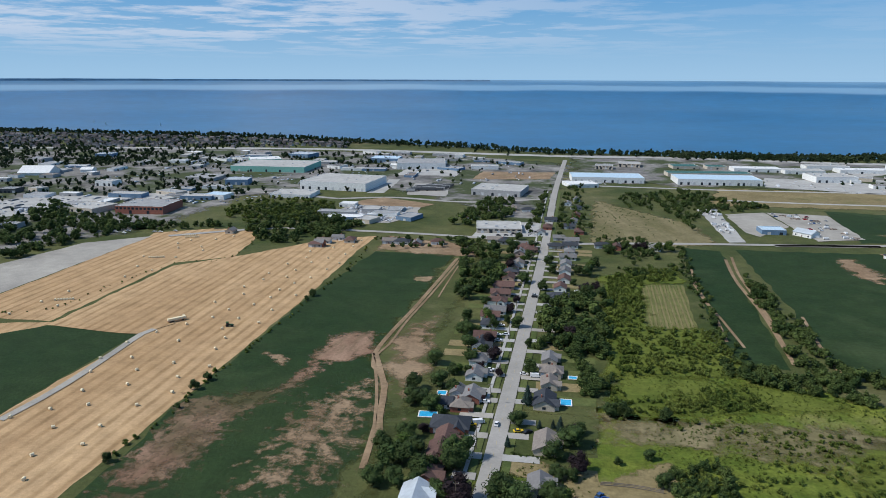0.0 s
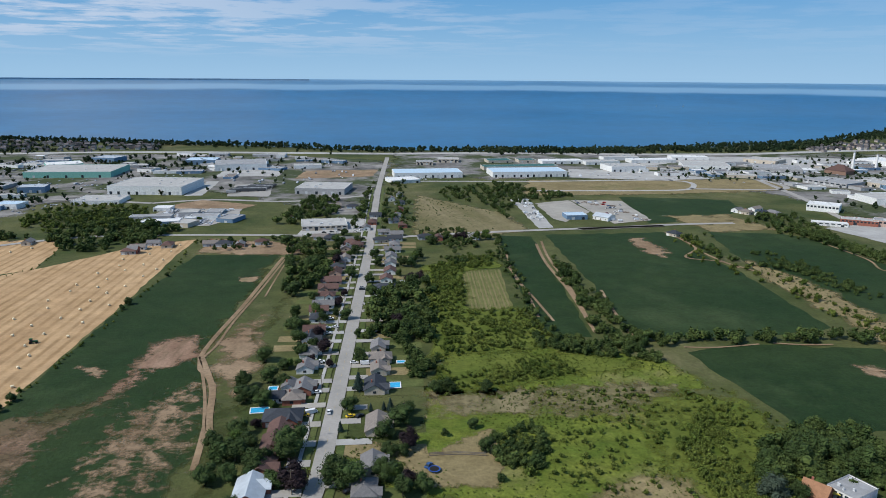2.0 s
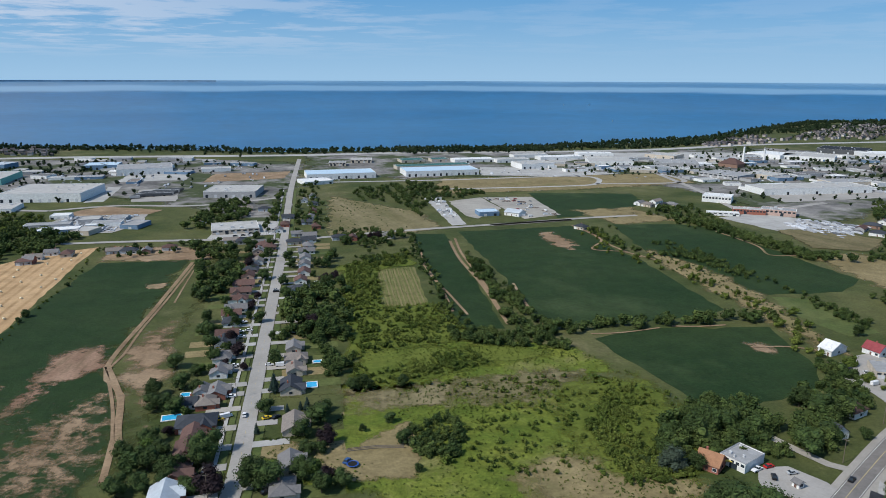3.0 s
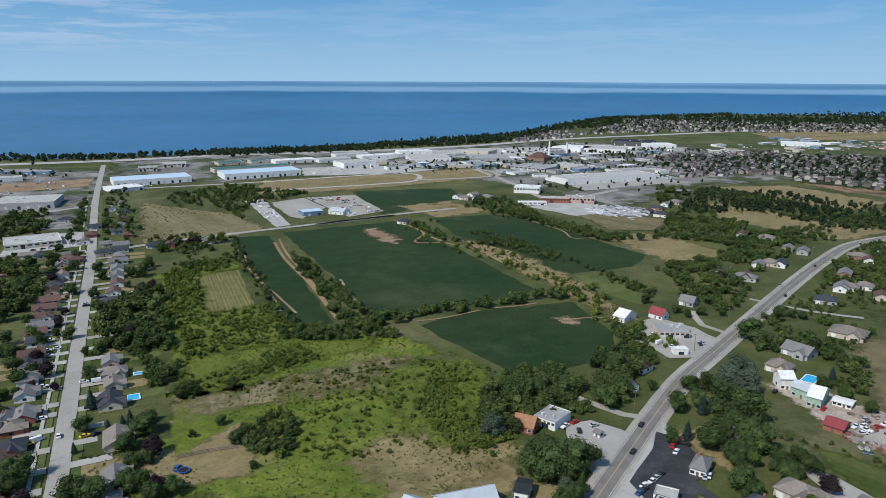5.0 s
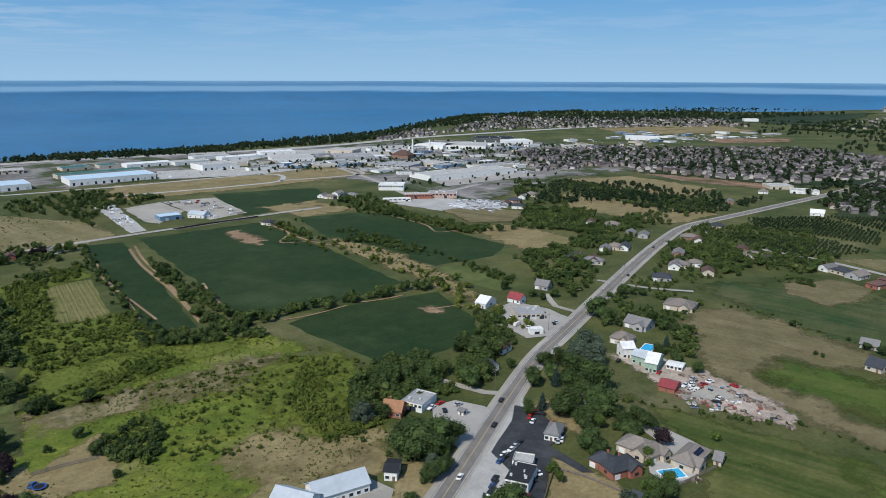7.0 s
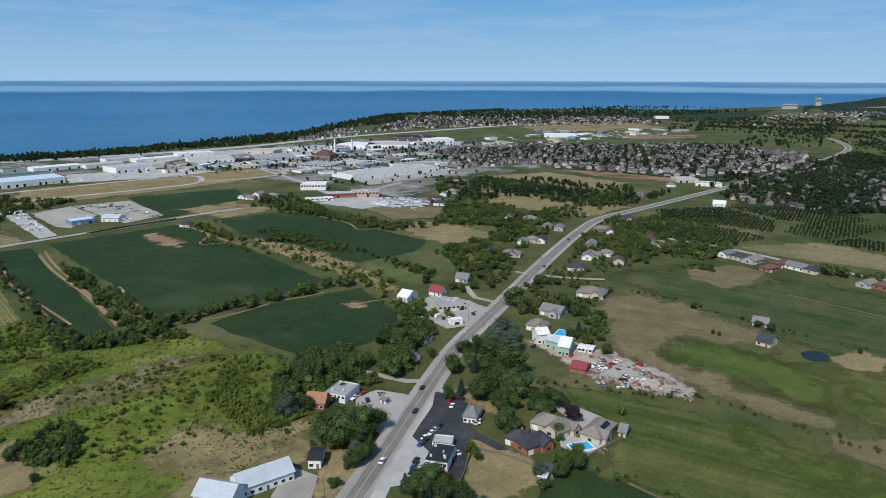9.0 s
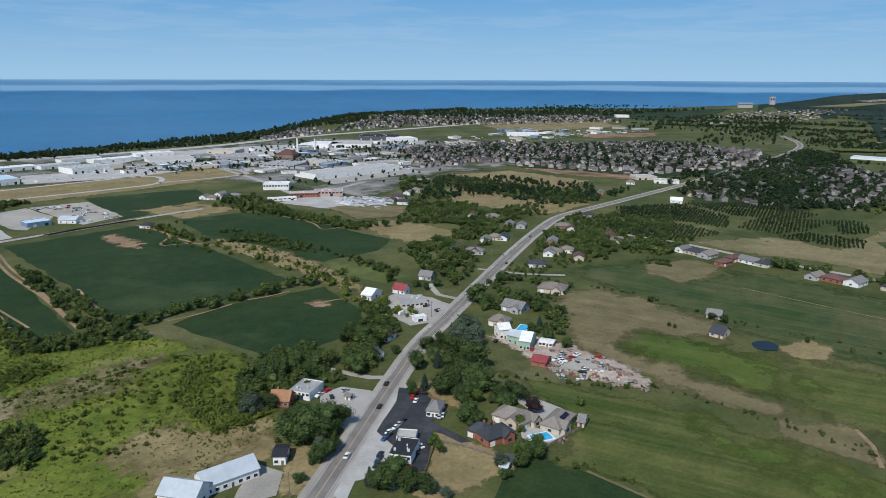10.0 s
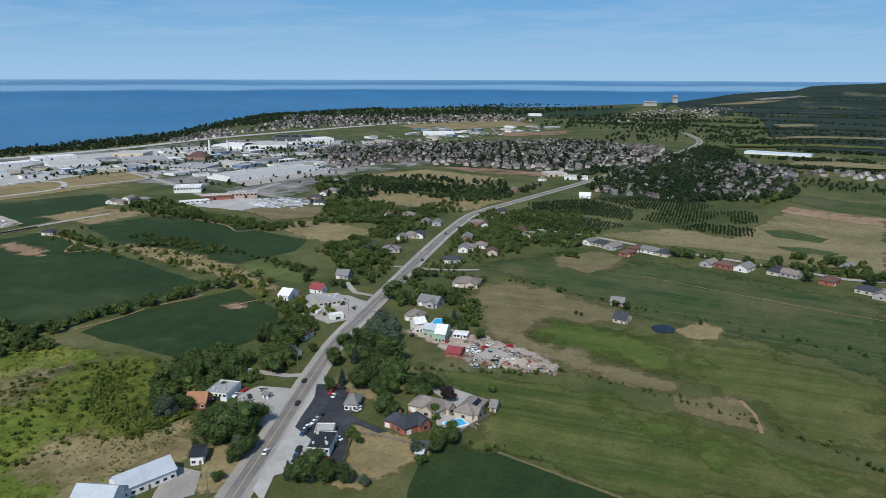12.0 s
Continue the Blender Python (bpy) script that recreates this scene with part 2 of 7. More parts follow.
def water_light_bands(m):
    """Pale far bands: haze and sunlit calm water painted into colour; wind-ruffled deep blue nearer."""
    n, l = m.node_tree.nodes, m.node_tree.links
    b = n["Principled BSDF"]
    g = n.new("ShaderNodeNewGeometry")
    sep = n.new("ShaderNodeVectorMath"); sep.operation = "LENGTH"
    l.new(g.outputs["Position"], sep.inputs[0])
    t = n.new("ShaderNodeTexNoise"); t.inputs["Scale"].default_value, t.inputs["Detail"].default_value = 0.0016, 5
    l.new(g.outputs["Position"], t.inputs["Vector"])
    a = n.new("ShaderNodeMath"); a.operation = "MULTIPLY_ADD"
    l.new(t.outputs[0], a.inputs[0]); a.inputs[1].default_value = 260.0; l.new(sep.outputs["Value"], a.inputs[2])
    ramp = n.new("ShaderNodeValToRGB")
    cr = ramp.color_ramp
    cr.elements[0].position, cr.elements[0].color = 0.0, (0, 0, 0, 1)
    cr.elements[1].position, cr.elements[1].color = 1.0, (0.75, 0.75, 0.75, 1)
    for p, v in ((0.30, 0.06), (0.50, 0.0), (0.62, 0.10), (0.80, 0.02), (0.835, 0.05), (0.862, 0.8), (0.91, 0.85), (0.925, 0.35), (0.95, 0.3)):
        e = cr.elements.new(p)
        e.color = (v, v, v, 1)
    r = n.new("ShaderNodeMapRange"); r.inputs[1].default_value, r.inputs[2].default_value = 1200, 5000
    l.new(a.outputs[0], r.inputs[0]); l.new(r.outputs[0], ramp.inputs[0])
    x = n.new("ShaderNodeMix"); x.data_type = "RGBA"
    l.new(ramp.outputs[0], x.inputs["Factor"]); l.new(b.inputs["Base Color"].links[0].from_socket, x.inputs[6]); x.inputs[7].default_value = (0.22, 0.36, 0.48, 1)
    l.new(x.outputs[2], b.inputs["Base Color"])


water_light_bands(WATER)


# ---- land and lake ----
def lift(x, y, z=0.0, flat=2500.0):
    """Past 2.5 km the land is drawn in along the lines of sight, so that the horizon fits within 4.9 km."""
    R = math.hypot(x, y)
    if R <= flat:
        return Vector((x, y, z))
    r = flat + 2350 * (1 - flat / R) / 0.9
    return Vector((x * r / R, y * r / R, EYE - r * EYE / R + z * r / R))


def mesh(name, bm, material, parent=None, label=""):
    me = bpy.data.meshes.new(name)
    bm.to_mesh(me); bm.free()
    me.materials.append(material)
    ob = new(name, me)
    if parent is not None:
        ob.parent = parent
    if label:
        ob["label"] = label
    return ob


def polar(name, material, reach, z, drop=0.0):
    """A sheet of rings round the origin; reach(bearing) is where it ends."""
    bm = bmesh.new()
    steps, turns = 360, 26
    rings = []
    for i in range(steps):
        th = 2 * math.pi * i / steps
        e = reach(math.degrees(th))
        top = e if e <= 2500 else 2500 + 2350 * (1 - 2500 / e) / 0.9
        row = []
        for k in range(1, turns + 1):
            r = top * k / turns
            R = r if r <= 2500 else 2500 / (1 - (r - 2500) * 0.9 / 2350)
            row.append(bm.verts.new(lift(math.sin(th) * R, math.cos(th) * R, z)))
        if drop:
            v = row[-1].co
            row.append(bm.verts.new((v.x * 1.002, v.y * 1.002, v.z - drop)))
        rings.append(row)
    c = bm.verts.new((0, 0, z))
    for i in range(steps):
        a, b = rings[i], rings[(i + 1) % steps]
        bm.faces.new((c, b[0], a[0]))
        for k in range(len(a) - 1):
            bm.faces.new((a[k], b[k], b[k + 1], a[k + 1]))
    for f in bm.faces:
        f.smooth = True
    return mesh(name, bm, material)


SHORE = [(-1503, 1768), (-1147, 1741), (-778, 1725), (-469, 1627), (-220, 1567), (-33, 1484), (135, 1472), (347, 1462), (547, 1452)]
SHORE += [(232, 1460), (336, 1439), (528, 1440), (763, 1532), (1070, 1626), (1362, 1839), (1790, 2127), (2473, 2178)]
SHORE += [(1816, 2163), (2210, 2184), (2666, 2071), (3169, 1579), (3851, 1438), (4241, 1379), (5173, 1450), (6455, 1630), (8865, 1524), (12575, 2020), (19223, 1621)]


def shore_reach(deg):
    pts = sorted((math.degrees(math.atan2(x, y)), math.hypot(x, y)) for x, y in SHORE)
    d = (deg + 180) % 360 - 180
    if d < -100 or d > pts[-1][0]:
        return 24000
    wob = 12 * noise.noise((d * 1.3, 0, 0)) + 6 * noise.noise((d * 4.1, 5, 0))
    return float(np.interp(d, [p[0] for p in pts], [p[1] for p in pts])) + wob


ground = tagged(polar("ground", GRASS, shore_reach, 0.0, 9.0), "mottled grassy lake plain reaching to the horizon", "ground", kind="structure")
water = tagged(polar("water", WATER, lambda d: 25000, -5.0), "calm deep blue lake water with haze and sunlight painted far out", "lake", kind="structure")


def patch(name, pts, material, z, rag=2.0, label="", cat="field", step=9.0):
    """A piece of ground with an uneven outline, laid on the sheet."""
    rnd = random.Random(len(name) * 131 + int(pts[0][0]) * 7 + int(pts[0][1]))
    bm, out = bmesh.new(), []
    for (ax, ay), (bx, by) in zip(pts, pts[1:] + pts[:1]):
        d = math.hypot(bx - ax, by - ay)
        k = max(1, min(40, int(d / step)))
        for i in range(k):
            f = i / k
            o = rnd.gauss(0, 1) * rag * (0.4 if i == 0 else 1)
            nx, ny = -(by - ay) / max(d, 0.1), (bx - ax) / max(d, 0.1)
            out.append((ax + (bx - ax) * f + nx * o, ay + (by - ay) * f + ny * o))
    vs = [bm.verts.new(lift(x, y, z)) for x, y in out]
    es = [bm.edges.new((vs[i], vs[(i + 1) % len(vs)])) for i in range(len(vs))]
    bmesh.ops.triangle_fill(bm, use_beauty=True, edges=es, normal=(0, 0, 1))
    for f in bm.faces:
        if f.normal.z < 0:
            f.normal_flip()
    return tagged(mesh(name, bm, material), label, cat, kind="structure")


SOFT = {}


def soft_material(base, fine):
    """The same surface, thinning out in ragged tufts toward the rim of its patch."""
    if (base.name, fine) in SOFT:
        return SOFT[base.name, fine]
    m = base.copy()
    m.name = base.name + "_ragged"
    n, l = m.node_tree.nodes, m.node_tree.links
    at = n.new("ShaderNodeAttribute"); at.attribute_name = "edge"
    ge = n.new("ShaderNodeNewGeometry")
    tx = n.new("ShaderNodeTexNoise"); tx.inputs["Scale"].default_value, tx.inputs["Detail"].default_value, tx.inputs["Roughness"].default_value = fine, 7, 0.65
    l.new(ge.outputs["Position"], tx.inputs["Vector"])
    ad = n.new("ShaderNodeMath"); ad.operation = "MULTIPLY_ADD"
    l.new(tx.outputs[0], ad.inputs[0]); ad.inputs[1].default_value = 2.2; l.new(at.outputs["Fac"], ad.inputs[2])
    rg = n.new("ShaderNodeMapRange"); rg.inputs[1].default_value, rg.inputs[2].default_value = 1.42, 1.78
    l.new(ad.outputs[0], rg.inputs[0])
    tr, mx = n.new("ShaderNodeBsdfTransparent"), n.new("ShaderNodeMixShader")
    l.new(rg.outputs[0], mx.inputs[0]); l.new(tr.outputs[0], mx.inputs[1]); l.new(n["Principled BSDF"].outputs[0], mx.inputs[2])
    l.new(mx.outputs[0], n["Material Output"].inputs["Surface"])
    SOFT[base.name, fine] = m
    return m


LAYER = [0]


def soft(name, pts, material, z, margin=8.0, label="", cat="meadow", fine=0.06, strength=1.0):
    """A piece of ground that fades raggedly into what lies round it."""
    P = np.array(pts, float)
    LAYER[0] += 1
    z += 0.003 + LAYER[0] * 0.0023
    lo, hi = P.min(0) - margin, P.max(0) + margin
    cell = max(2.0, float((hi - lo).max()) / 80)
    gx, gy = np.arange(lo[0], hi[0] + cell, cell), np.arange(lo[1], hi[1] + cell, cell)
    X, Y = np.meshgrid(gx, gy, indexing="ij")
    D, I = np.full(X.shape, 1e9), np.zeros(X.shape, bool)
    for (ax, ay), (bx, by) in zip(P, np.roll(P, -1, 0)):
        dx, dy = bx - ax, by - ay
        t = np.clip(((X - ax) * dx + (Y - ay) * dy) / max(1e-6, dx * dx + dy * dy), 0, 1)
        D = np.minimum(D, np.hypot(X - ax - t * dx, Y - ay - t * dy))
        if abs(dy) > 1e-9:
            I ^= ((ay > Y) != (by > Y)) & (X < dx * (Y - ay) / dy + ax)
    E = np.clip(0.5 + np.where(I, D, -D) / (2 * margin), 0, 1) * strength
    idx, V, A, F = -np.ones(X.shape, int), [], [], []
    for i in range(X.shape[0] - 1):
        for j in range(X.shape[1] - 1):
            if max(E[i, j], E[i + 1, j], E[i, j + 1], E[i + 1, j + 1]) <= 0.01:
                continue
            f = []
            for a, b in ((i, j), (i + 1, j), (i + 1, j + 1), (i, j + 1)):
                if idx[a, b] < 0:
                    idx[a, b] = len(V)
                    V.append(tuple(lift(X[a, b], Y[a, b], z))); A.append(float(E[a, b]))
                f.append(int(idx[a, b]))
            F.append(tuple(f))
    me = bpy.data.meshes.new(name)
    me.from_pydata(V, [], F)
    me.attributes.new("edge", "FLOAT", "POINT").data.foreach_set("value", A)
    me.materials.append(soft_material(material, fine))
    return tagged(new(name, me), label, cat, kind="structure")


def smooth_line(pts, step=12.0):
    """Rounded polyline with even steps."""
    out = []
    for i in range(len(pts) - 1):
        p0, p1, p2, p3 = (Vector((*pts[max(0, min(len(pts) - 1, i + k))], 0)) for k in (-1, 0, 1, 2))
        k = max(1, int((p2 - p1).length / step))
        for j in range(k):
            t = j / k
            out.append(0.5 * (2 * p1 + (p2 - p0) * t + (2 * p0 - 5 * p1 + 4 * p2 - p3) * t * t + (3 * p1 - p0 - 3 * p2 + p3) * t ** 3))
    out.append(Vector((*pts[-1], 0)))
    return out


def ribbon_bm(line, width, z, off=0.0, dash=None, thick=0.0):
    bm, prev = bmesh.new(), None
    for i, p in enumerate(line):
        d = (line[min(i + 1, len(line) - 1)] - line[max(i - 1, 0)]).normalized()
        nrm = Vector((d.y, -d.x, 0))
        a, b = p + nrm * (off - width / 2), p + nrm * (off + width / 2)
        cur = (bm.verts.new(lift(a.x, a.y, z)), bm.verts.new(lift(b.x, b.y, z)))
        if prev and (dash is None or i % dash == 0):
            bm.faces.new((prev[0], prev[1], cur[1], cur[0]))
        prev = cur
    return bm


def road(name, pts, width, material, z, label, lines=(), cat="road", step=12.0):
    """lines: (offset, width, material, dash)."""
    ln = smooth_line(pts, step)
    ob = tagged(mesh(name, ribbon_bm(ln, width, z), material), label, cat, kind="structure")
    for off, w, m, dash in lines:
        l2 = smooth_line(pts, 3.0) if dash else ln
        mesh("lane_line", ribbon_bm(l2, w, z + 0.03, off, dash), m, ob)
    return ob


# fields
patch("field", [(-168, 681), (-170, 629), (-170, 500), (-174, 334), (-179, 240), (-279, 218), (-361, 263), (-249, 294), (-244, 399), (-310, 405), (-334, 368), (-386, 335), (-342, 403), (-310, 411), (-305, 548), (-264, 589), (-215, 655)], STRAW, 0.06, 0.6, "harvested golden grain field with rows of straw")
patch("field", [(-387, 658), (-337, 688), (-283, 681), (-269, 582), (-309, 556), (-313, 412), (-349, 412), (-419, 363), (-438, 379), (-386, 455), (-382, 639)], STRAW, 0.06, 0.6, "harvested golden grain field beside the tree belt")
patch("field", [(-309, 404), (-246, 401), (-250, 295), (-294, 255), (-386, 335)], SOY, 0.08, 0.5, "dark green crop field with a sharp edge")
patch("storage_yard", [(-381, 644), (-428, 608), (-448, 528), (-505, 438), (-428, 371), (-388, 457)], GRAVEL, 0.1, 0.5, "long pale gravel yard beside the stubble", "yard")
patch("field", [(-154, 621), (-83, 617), (-91, 487), (-98, 394), (-81, 355), (-76, 309), (-79, 256), (-87, 218), (-176, 204), (-173, 241), (-173, 331), (-168, 494)], SOY, 0.08, 0.8, "dark green crop field with bare soil washouts")
soft("meadow", [(-83, 617), (-62, 627), (-53, 541), (-71, 420), (-56, 353), (-69, 321), (-68, 258), (-79, 256), (-77, 309), (-81, 355), (-98, 394), (-91, 487)], GRASS, 0.1, 9, "dry brown grass strip behind the gardens", "meadow", 0.05)
soft("bare_soil", [(-113, 423), (-101, 398), (-117, 379), (-126, 341), (-141, 309), (-142, 266), (-166, 253), (-174, 324), (-137, 340), (-126, 385)], REDSOIL, 0.12, 7, "washed out reddish bare soil in the crop", "bare soil", 0.16, 0.72)
soft("bare_soil", [(-96, 358), (-87, 360), (-100, 333), (-102, 305), (-106, 289), (-117, 292), (-109, 326)], SOIL, 0.12, 7, "brown bare soil streak in the crop", "bare soil", 0.16, 0.7)
soft("bare_soil", [(-156, 683), (-92, 665), (-59, 648), (-66, 616), (-153, 626)], SOIL, 0.11, 7, "bare earth headland at the field end", "bare soil", 0.09)
patch("meadow", [(65, 559), (98, 558), (90, 461), (58, 461)], surface("young_vines", (0.105, 0.115, 0.036), (0.15, 0.145, 0.052), 0.03, 0.8, stripes=(3, 3.2, (0.20, 0.165, 0.08), 0.8)), 0.12, 0.6, "small plot of striped young vines", "vineyard")
patch("field", [(116, 681), (149, 673), (143, 589), (127, 405), (105, 411), (100, 458)], SOY, 0.09, 1.0, "narrow dark green crop strip")
patch("field", [(164, 679), (298, 683), (283, 597), (290, 541), (281, 410), (241, 401), (165, 401), (151, 416), (159, 484), (162, 614)], SOY, 0.09, 1.0, "wide dark green crop field with pale streaks")
soft("bare_soil", [(242, 662), (255, 658), (256, 599), (245, 587), (236, 610)], SOIL, 0.13, 7, "sandy bare knoll in the crop", "bare soil", 0.09)
patch("field", [(331, 682), (402, 668), (423, 642), (425, 453), (389, 428), (328, 432), (321, 478), (304, 546)], SOY, 0.09, 1.0, "dark green crop field before the hedge")
patch("field", [(174, 378), (208, 390), (288, 375), (273, 315), (256, 293), (199, 280), (186, 291), (181, 326)], SOY, 0.09, 1.0, "dark green crop field beside the highway gardens")
soft("bare_soil", [(258, 353), (269, 347), (263, 339), (256, 344)], SOIL, 0.13, 7, "small bare sandy spot in the crop", "bare soil", 0.09)
patch("field", [(312, 892), (446, 863), (427, 787), (361, 744), (288, 725)], SOY, 0.09, 1.0, "dark green crop field by the road")
patch("field", [(330, 428), (358, 419), (348, 352), (325, 350), (320, 401)], LAWN, 0.09, 1.0, "bright green grass paddock")
soft("meadow", [(22, 337), (146, 334), (168, 315), (170, 252), (143, 220), (100, 207), (19, 251), (-25, 276), (-25, 289), (-14, 283), (10, 297), (15, 328)], MEADOW, 0.07, 9, "rough meadow of tall yellow-green weeds", "meadow", 0.05)
soft("meadow", [(54, 419), (100, 392), (153, 373), (173, 325), (144, 336), (23, 340), (29, 362)], MEADOW, 0.08, 9, "bright green weedy meadow", "meadow", 0.05)
soft("meadow", [(55, 916), (148, 785), (150, 702), (116, 681), (35, 685)], STUBBLE, 0.07, 9, "dry yellow rough pasture", "meadow", 0.05)
soft("meadow", [(673, 630), (697, 570), (718, 413), (629, 416), (610, 544)], DRY, 0.09, 9, "dry yellow fallow field", "meadow", 0.05)
soft("meadow", [(795, 712), (897, 675), (886, 521), (784, 508), (756, 657)], DRY, 0.09, 9, "olive fallow field before the suburb", "meadow", 0.05)
soft("meadow", [(443, 521), (486, 527), (503, 420), (424, 424)], DRY, 0.09, 9, "dry hay meadow", "meadow", 0.05)
soft("bare_soil", [(944, 711), (987, 506), (940, 481), (915, 596)], REDSOIL, 0.1, 7, "long bank of red earth by the new houses", "bare soil", 0.09)
soft("meadow", [(260, 185), (266, 153), (278, 120), (283, 80), (281, 38), (277, 1), (281, -28), (267, -29), (209, 48), (212, 84), (205, 115), (240, 124), (250, 157)], HAYMEADOW, 0.07, 6, "wide streaky green hay field", "meadow", 0.05)
soft("meadow", [(276, 101), (279, 76), (280, 52), (276, 29), (273, 0), (275, -28), (268, -29), (259, 1), (256, 33), (257, 62), (265, 87)], BRIGHTHAY, 0.075, 16, "fresher green band in the hay field", "meadow", 0.05, 0.75)
patch("field", [(167, 117), (195, 129), (206, 116), (209, 93), (207, 51), (184, 21), (130, 93)], SOY, 0.09, 0.8, "dark green crop field below the gardens")
soft("meadow", [(328, 161), (370, 164), (374, 141), (373, 97), (392, 57), (375, -20), (305, -26), (293, 8), (317, 27), (327, 68), (325, 105), (327, 133)], HAYMEADOW, 0.08, 14, "green hay field behind the salvage yard", "meadow", 0.05)
soft("meadow", [(332, 161), (368, 163), (372, 140), (371, 100), (353, 67), (331, 69), (327, 102), (328, 133)], BRIGHTHAY, 0.082, 22, "bright green regrowth in the hay field", "meadow", 0.05)
soft("meadow", [(395, 242), (423, 229), (423, 200), (416, 165), (408, 132), (387, 120), (374, 141), (364, 167), (328, 161), (325, 132), (322, 100), (318, 65), (305, 62), (303, 104), (303, 134), (315, 175), (342, 205)], MOWN, 0.085, 12, "mown brown grass slope", "meadow", 0.05)
soft("meadow", [(451, 267), (490, 253), (494, 217), (500, 175), (538, 177), (547, 141), (534, 54), (524, -7), (383, -19), (405, 29), (403, 76), (406, 124), (421, 180), (428, 217)], PASTURE, 0.08, 14, "dark green streaky pasture", "meadow", 0.05)
soft("meadow", [(613, 241), (688, 194), (674, 130), (761, 127), (872, 118), (849, 21), (616, 1), (601, 58), (617, 124), (606, 204)], STUBBLE, 0.08, 7, "dry mown meadow beyond the lane", "meadow", 0.05)
soft("crop", [(733, 118), (748, 94), (728, 58), (708, 62), (707, 102)], PASTURE, 0.16, 2, "dark green crop bed in dry grass", "crop", 0.05)
soft("crop", [(666, 91), (677, 67), (672, 39), (657, 45), (653, 76)], PASTURE, 0.16, 2, "dark green crop bed in dry grass", "crop", 0.05)
soft("bare_soil", [(892, 128), (877, 23), (829, 19), (830, 65), (849, 125)], SOIL, 0.15, 6, "brown tilled strip beyond the orchard", "bare soil", 0.05, 0.8)
soft("meadow", [(990, 140), (966, 31), (892, 25), (892, 80), (927, 131)], PASTURE, 0.15, 5, "green crop strip beyond the orchard", "meadow", 0.05)
soft("meadow", [(509, 236), (549, 217), (548, 186), (505, 182), (480, 190), (484, 218)], MOWN, 0.15, 5, "bare brown paddock behind the lane", "meadow", 0.06)
soft("meadow", [(396, 94), (420, 84), (412, 69), (391, 66), (385, 82)], DRY, 0.16, 4, "dry yellow weeds by the pond", "meadow", 0.08)
soft("weedy_ground", [(304, 63), (318, 40), (316, 32), (292, 20), (289, 35), (290, 58)], MOWN, 0.16, 5, "overgrown brown patch of weeds", "meadow", 0.08)
road("track", [(318, 35), (307, 26), (290, 19)], 2.0, SOIL, 0.3, "sandy edge of the weed patch", cat="track")
road("track", [(208, 103), (208, 72), (208, 49)], 1.6, MOWN, 0.26, "faint wheel track along the crop", cat="track")
road("track", [(386, 216), (384, 178), (383, 145)], 2.5, MOWN, 0.28, "faint mown farm track", cat="track")
soft("industrial_estate", [(-535, 510), (-404, 661), (-396, 863), (-289, 951), (-220, 963), (-101, 873), (-9, 703), (21, 1294), (-195, 1390), (-687, 1440), (-1149, 1352), (-1405, 1215)], URBAN, 0.04, 20, "industrial estate ground of yards and verges", "ground", 0.02)
soft("industrial_estate", [(36, 1448), (507, 1385), (996, 1390), (1245, 1174), (1258, 953), (1250, 645), (1079, 555), (958, 711), (773, 724), (532, 627), (550, 881), (373, 1049), (30, 1077)], URBAN, 0.04, 20, "industrial estate ground of yards and roads", "ground", 0.02)

soft("bare_soil", [(-126, 419), (-108, 424), (-99, 394), (-114, 379), (-128, 383)], REDSOIL, 0.13, 8, "washed out soil at the track bend", "bare soil", 0.09)
soft("bare_soil", [(-158, 384), (-141, 379), (-142, 368)], SOIL, 0.13, 3, "pale bare spots in the crop", "bare soil", 0.15)
soft("bare_soil", [(-104, 548), (-89, 551), (-91, 535), (-102, 536)], SOIL, 0.13, 3, "pale bare spots in the crop", "bare soil", 0.15)
soft("bare_soil", [(-170, 253), (-167, 280), (-151, 331), (-140, 339), (-141, 309), (-142, 258), (-149, 245), (-169, 242)], REDSOIL, 0.125, 10, "reddish eroded soil along the field margin", "bare soil", 0.13, 0.62)
soft("bare_soil", [(-113, 337), (-83, 355), (-76, 309), (-79, 272), (-97, 253), (-118, 250), (-117, 292)], SOIL, 0.115, 14, "thin crop over brown soil", "bare soil", 0.13, 0.5)
soft("bare_soil", [(-94, 417), (-74, 460), (-64, 380), (-69, 344), (-80, 356)], SOIL, 0.135, 12, "trampled brown ground behind gardens", "bare soil", 0.06, 0.8)
soft("meadow", [(94, 244), (125, 246), (142, 236), (136, 208), (118, 198), (98, 205), (80, 213)], DRY, 0.12, 9, "dry brownish grass beside the barn", "meadow", 0.06)
soft("meadow", [(24, 341), (141, 330), (151, 316), (86, 314), (24, 320)], STUBBLE, 0.12, 9, "strip of dry yellow grass in the meadow", "meadow", 0.05, 0.6)
soft("meadow", [(87, 253), (128, 263), (151, 232), (134, 211), (104, 215), (78, 229)], DRY, 0.12, 12, "dry seeded grass slope", "meadow", 0.05, 0.9)
soft("meadow", [(320, 767), (397, 769), (413, 686), (336, 679)], DRY, 0.12, 8, "dry headland grass", "meadow", 0.05, 0.8)
soft("meadow", [(312, 581), (332, 494), (320, 401), (304, 322), (293, 341), (298, 413), (297, 513)], DRY, 0.1, 7, "dry weedy corridor between crops", "meadow", 0.05, 0.85)
# Dark bluish base colour stands in for distance haze and cloud shade.
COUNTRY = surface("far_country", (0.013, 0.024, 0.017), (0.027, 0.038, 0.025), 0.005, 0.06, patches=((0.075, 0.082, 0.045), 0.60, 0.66))


